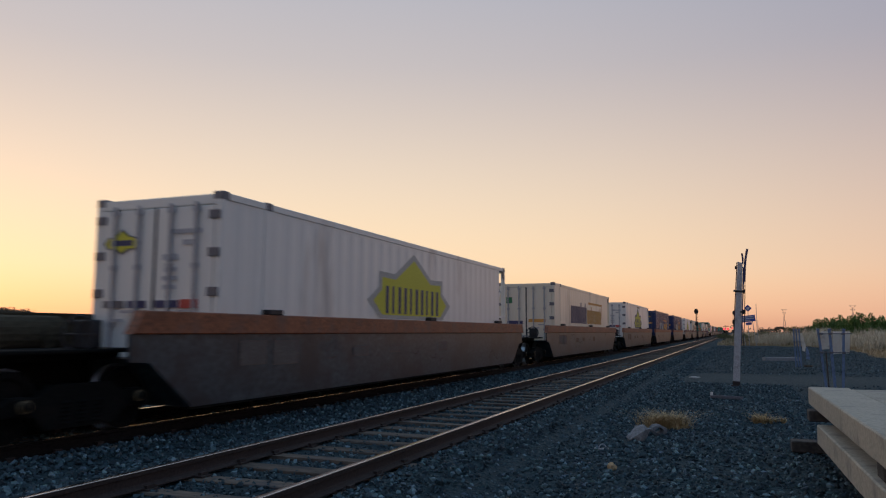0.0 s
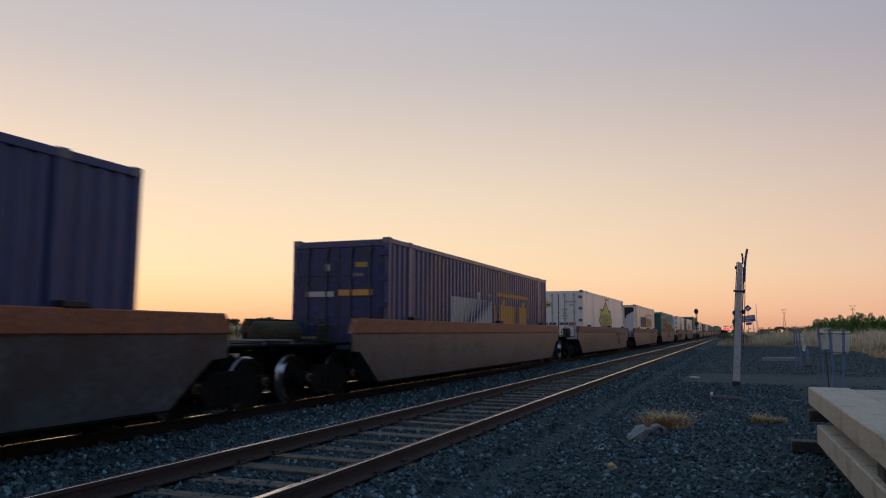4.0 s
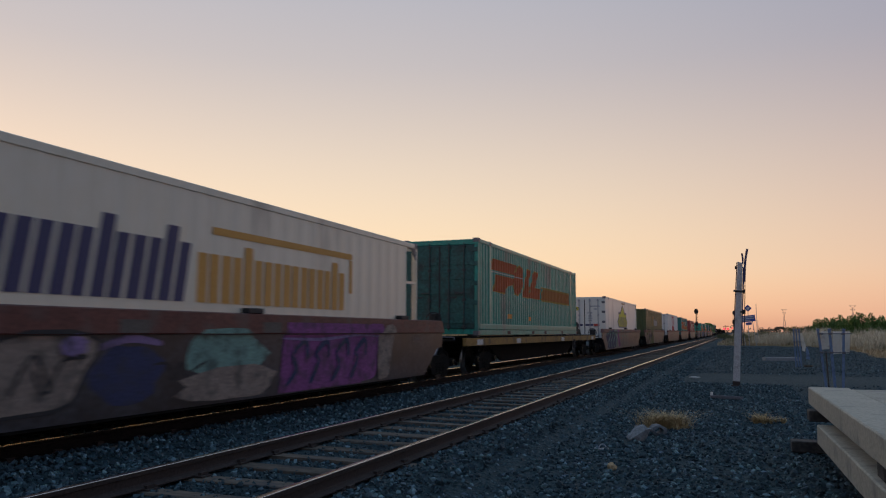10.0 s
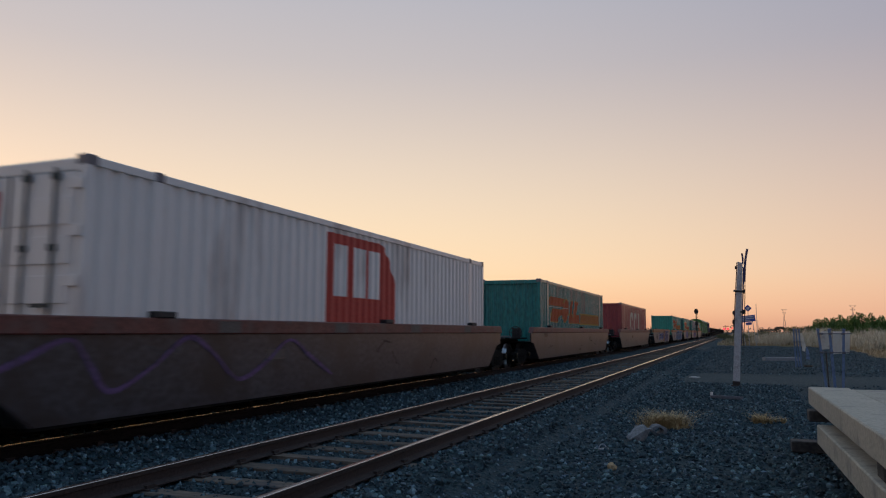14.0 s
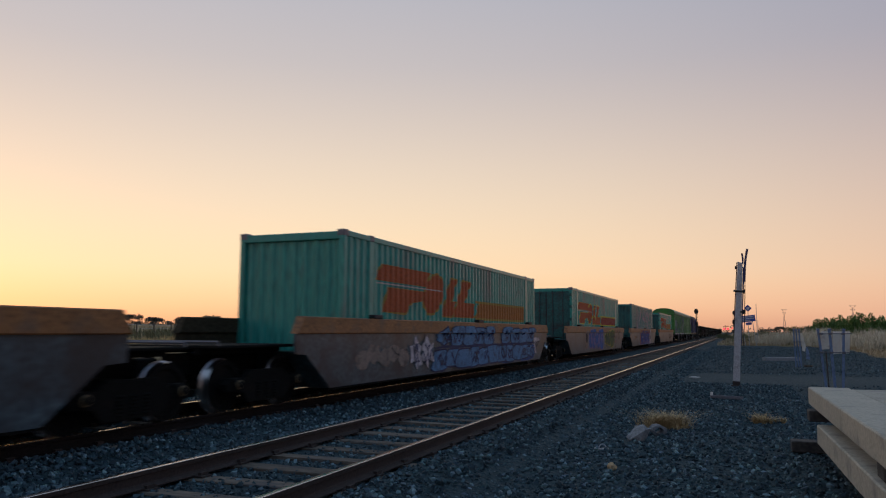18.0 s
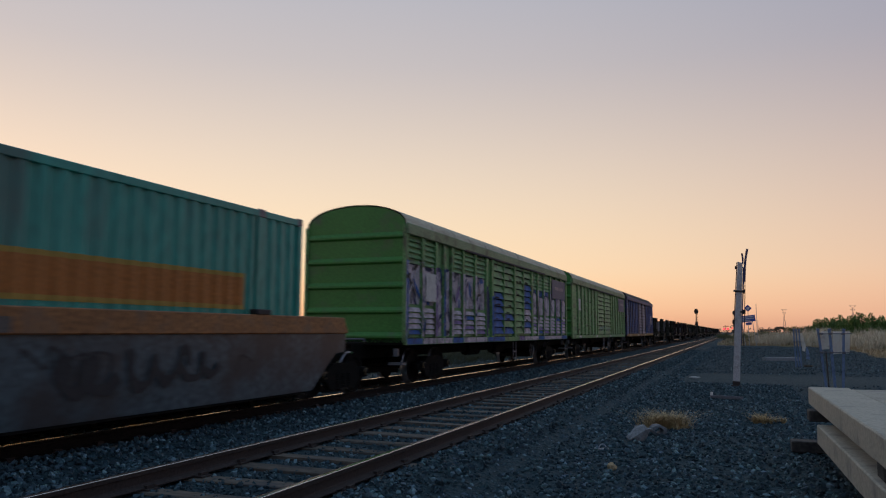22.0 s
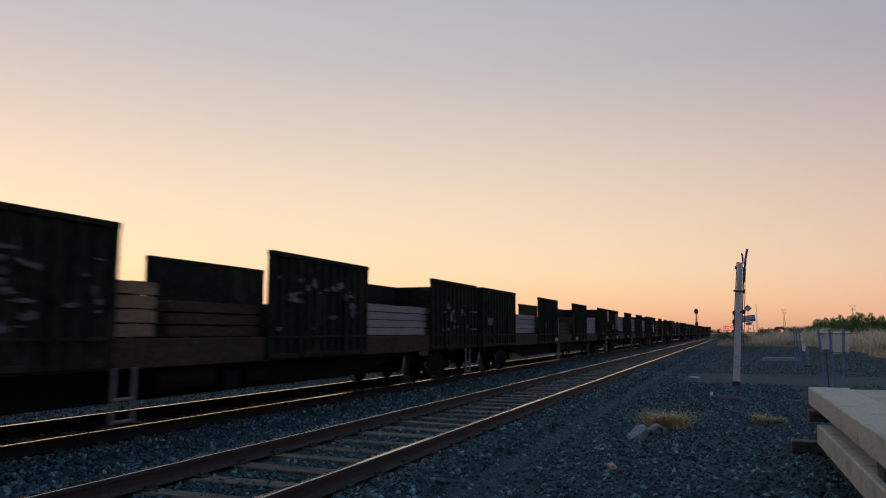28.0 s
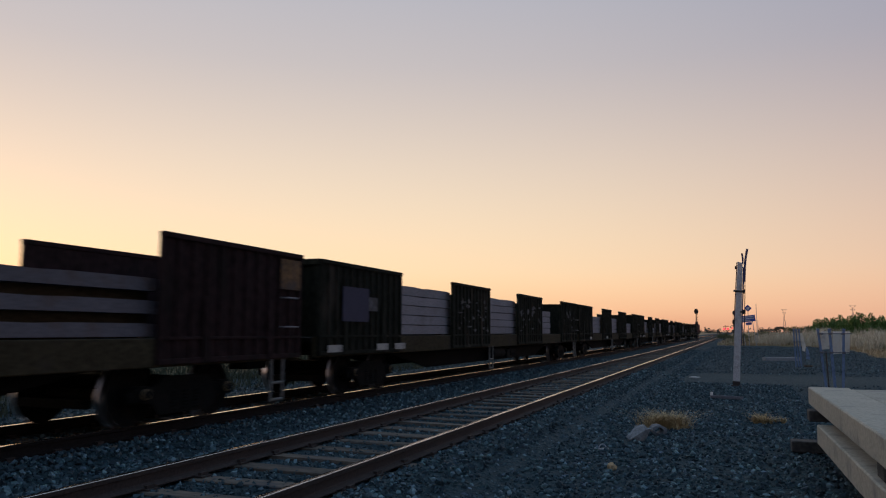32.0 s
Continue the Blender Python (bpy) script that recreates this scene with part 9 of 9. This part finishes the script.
def load_mesh(long, high, across, material):
    bm = bmesh.new()
    prism(bm, [(0, 0.0), (long, 0.0), (long, high * .9), (long * .92, high), (long * .62, high), (long * .5, high * .93), (long * .38, high), (long * .08, high), (0, high * .9)], 0, across)
    return finish(bm, "sleeper", material)


LOADS = {}


M_TIMBER_LOAD = mat("tan_timber_sleeper_load", (0.21, 0.135, 0.075), 0.85, 0.0, 0.25, 1.5, 25, 0.2, (0.11, 0.075, 0.045), 0.3, 0.12)
LOAD_KINDS = {"sleeper": (0.205, 0.205, M_SLEEPER_LOAD), "steel": (0.17, 0.27, M_RAIL_LOAD), "slim": (0.152, 0.152, M_SLEEPER_LOAD), "timber": (0.165, 0.165, M_TIMBER_LOAD), "dark": (0.15, 0.155, M_INNER)}


def sleeper_stack(u, y0, y1, z, layers, kind, label):
    """A stack of sleepers, or of steel sections, lying along the wagon on its deck; split leaves a dark gap over the lowest layer."""
    high, step, m = LOAD_KINDS[kind]
    long = round(y1 - y0, 2)
    if (kind, long) not in LOADS:
        LOADS[kind, long] = load_mesh(long, high - 0.015, 0.24, m)
    t = thing("steel_stack" if kind == "steel" else "sleeper_stack", pose(0, 0, 0), label, "stacked load", "loads on the open wagons")
    rides(t, u + y0, RT + O_DECK + z)
    split = 0.13 if z > 0.2 and kind == "sleeper" else 0.0
    for k in range(layers):
        q = part("steel_section" if kind == "steel" else "sleeper", LOADS[kind, long], None, t)
        q.location = (0.86 + (0.012 if k % 2 else 0.0), 0.0, k * step + (split if k else 0.0))
    top = (layers - 1) * step + split + high - 0.03
    # solid dark box paints the shade between rows, where sky would show through
    boxed("stack_core", (-1.10, 0.85, 0.05, long - 0.05, -z + 0.002, top), M_INNER, t, "dark box for the shade between the stacked rows")
    for y in (0.35, long - 0.45):
        boxed("dunnage", (0.851, 1.08, y, y + 0.09, -max(z, 0.02), -0.002), M_TIMBER, t)
    return t


LIGHT_S = "stack of pale grey concrete sleepers on an open wagon"
STEEL = "spaced bundle of dull grey steel sections on an open wagon"
ORANGE = mat("faded_orange_panel", (0.155, 0.080, 0.030), 0.8, 0, 0.45, 2.2, 15, 0.1, (0.05, 0.042, 0.045), 0.5)
DUSK = mat("dull_blue_patch", (0.05, 0.05, 0.07), 0.8)
GHOST = mat("chalky_overspray", (0.10, 0.10, 0.11), 0.85, 0, 0.5, 1.8, 12, 0.0, (0.06, 0.05, 0.05), 0.5)
CHALK = mat("thin_pale_spray", (0.105, 0.105, 0.115), 0.85, 0, 0.6, 3.0, 12, 0.0, (0.035, 0.03, 0.03), 0.6)
LOAD_LABELS = {"sleeper": LIGHT_S, "slim": LIGHT_S, "steel": STEEL, "timber": "stack of tan timber sleepers on an open wagon", "dark": "stack of dark brown sleepers on an open wagon"}
GAPS = ((3.65, 6.9), (10.3, 13.45), (17.05, 20.5))


def loaded(u, plan):
    for g, (layers, kind, lift, share) in enumerate(plan):
        if not layers:
            continue
        a, b = GAPS[g]
        a, b, lift = a - 0.35, b + 0.35, max(0.02, lift - 0.09)
        if share < 1:
            b = a + (b - a) * share
        sleeper_stack(u, a, b, lift, layers, kind, LOAD_LABELS[kind])


S, R, T, K = "sleeper", "steel", "timber", "dark"
OPEN_U = [532.1, 556.7, 581.25, 605.9, 630.45, 655.1, 679.75] + [704.4 + 24.65 * k for k in range(5)]
PLANS = {0: [(4, S, 0.24, 1), (4, S, 0.24, 1), (2, S, 0.72, 1)], 1: [(3, S, 0.12, 1), (0, S, 0, 1), (3, S, 0.12, .5)], 2: [(6, T, 0.06, 1), (4, T, 0.06, .31), (4, "slim", 0.10, 1)],
         3: [(4, "slim", 0.13, 1), (4, "slim", 0.10, .35), (5, "slim", 0.10, 1)], 4: [(4, S, 0.22, 1), (4, S, 0.22, 1), (4, S, 0.22, 1)], 5: [(4, R, 0.12, 1), (4, R, 0.10, 1), (3, R, 0.1, 1)],
         6: [(5, S, 0.12, 1), (5, S, 0.12, 1), (4, S, 0.10, .6)], 7: [(4, S, 0.12, 1), (4, S, 0.12, 1), (3, S, 0.1, 1)], 8: [(4, S, 0.12, 1), (2, S, 0.12, 1), (4, S, 0.1, 1)],
         9: [(3, S, 0.12, 1), (4, S, 0.12, 1), (4, S, 0.1, .6)], 10: [(4, S, 0.12, .7), (4, S, 0.12, 1), (2, S, 0.1, 1)], 11: [(4, S, 0.12, 1), (3, S, 0.12, 1), (4, S, 0.1, 1)]}
PATCH = {0: [(1.9, 3.4, 1.35, 1.95, mat("dull_maroon_patch", (0.045, 0.027, 0.024), 0.8), "dull maroon repainted patch")], 2: [(2.3, 3.6, 1.2, 2.2, ORANGE, "faded orange panel"), (2.75, 3.25, 1.82, 2.08, DUSK, "dull blue patch on the panel"), (2.9, 3.3, 1.26, 1.36, GHOST, "pale smeared patch")],
         3: [(0.4, 0.9, 1.3, 1.5, GHOST, "chalky overspray"), (8.0, 8.1, 1.28, 1.42, GHOST, "chalky overspray"), (23.6, 23.95, 1.7, 2.2, M_PAPER, "pale notice panel")],
         4: [(2.2, 3.5, 1.25, 2.15, ORANGE, "faded orange panel"), (2.6, 2.85, 1.58, 1.68, M_PANEL, "pale lettering"), (2.9, 3.2, 1.58, 1.68, M_PANEL, "pale lettering"), (2.6, 2.8, 1.44, 1.53, M_PANEL, "pale lettering"), (2.85, 3.2, 1.44, 1.53, M_PANEL, "pale lettering"), (1.0, 1.3, 1.3, 1.5, M_PANEL, "dirty white notice")],
         5: [(0.77, 1.55, 1.16, 1.78, M_PAPER, "white notice board"), (1.55, 1.86, 0.96, 1.16, ORANGE, "faded orange panel"), (23.3, 23.9, 1.75, 2.2, ORANGE, "faded orange panel")], 6: [(1.5, 2.3, 1.5, 1.75, GHOST, "pale lettering"), (0.8, 1.9, 1.3, 1.9, mat("dark_blue_patch", (0.035, 0.035, 0.07), 0.8), "dark blue repainted patch")]}
for k, u in enumerate(OPEN_U):
    w = open_wagon(u, "dark maroon open wagon with ribbed side gates" if k in (1, 5) else "sooty dark green open wagon with ribbed side gates", [9.55, 13.95, 23.0] if k == 3 else [0.25, 2.3, 3.2] if k % 3 != 1 else [2.6, 8.0], PATCH.get(k, ()), M_MAROON if k in (1, 5) else M_OPEN)
    loaded(u, PLANS[k])
    if k in (2, 3):
        sleeper_stack(u, 11.4, 13.8, 0.02, 3, K, LOAD_LABELS[K])
    if k in (2, 6):
        rng = random.Random(90 + k)
        for y0, y1, n in ((7.2, 10.0, 30), (13.7, 16.6, 24), (21.0, 23.2, 18)):
            for j in range(n):
                decal("chalk_splash", [blob(rng.uniform(y0, y1), rng.uniform(1.15, 1.95), rng.uniform(.03, .20), rng.uniform(.010, .06) * (2.2 if j % 4 == 0 else 1), rng, 14, .6)], CHALK, w, 1.31, None, 0.003 + .0008 * j, "thin pale spray on a gate")


def tail_van(u0, u1):
    w = thing("tail_wagon", pose(0, 0, 0), "reddish brown boxy wagon at the end of the train", "railway wagon")
    rides(w, (u0 + u1) / 2, RT)
    half = (u1 - u0) / 2
    m = mat("red_brown_wagon_paint", (0.17, 0.075, 0.065), 0.75, 0, 0.25, 1, 15, 0.1, RUST, 0.3)
    boxed("body", (-1.3, 1.3, -half, half, 0.95, 2.55), m, w, "", 0.03)
    bm = bmesh.new()
    for k in range(11):
        y = -half + k * (2 * half - .1) / 10
        box(bm, 1.3, 1.35, y, y + .1, 0.95, 2.5)
    part("stanchions", bm, m, w)
    boxed("side_sill", (-1.28, 1.28, -half, half, 0.68, 0.95), M_STEEL_DARK, w)
    for y in (-half + 2, half - 2):
        bogie(w, y)


tail_van(828.4, 839.0)


to_metres([ob for ob, x, u, z in MOVING])


def motions():
    """The train runs past at an even speed; every wheelset turns on its bogie."""
    for ob, x, u, z in MOVING:
        walk(ob, [(t, pose(x, u - SPEED * t, z)) for t in (0.0, 8.0, 16.0, 24.0, 32.0)])
    spin = math.degrees(SPEED / (WHEEL_R * WHEEL_SIZE))
    masters = {}
    for ob, y in WHEELS:
        if y not in masters:
            walk(ob, [(k / 30.0, pose(0, y * BOGIE_WIDE, WHEEL_R * WHEEL_SIZE, spin * k / 30.0, 0, 0)) for k in range(961)])
            masters[y] = ob
        else:
            ob.rotation_mode = "QUATERNION"
            ob.animation_data_create()
            ob.animation_data.action = masters[y].animation_data.action
            ob.animation_data.action_slot = masters[y].animation_data.action_slot


motions()
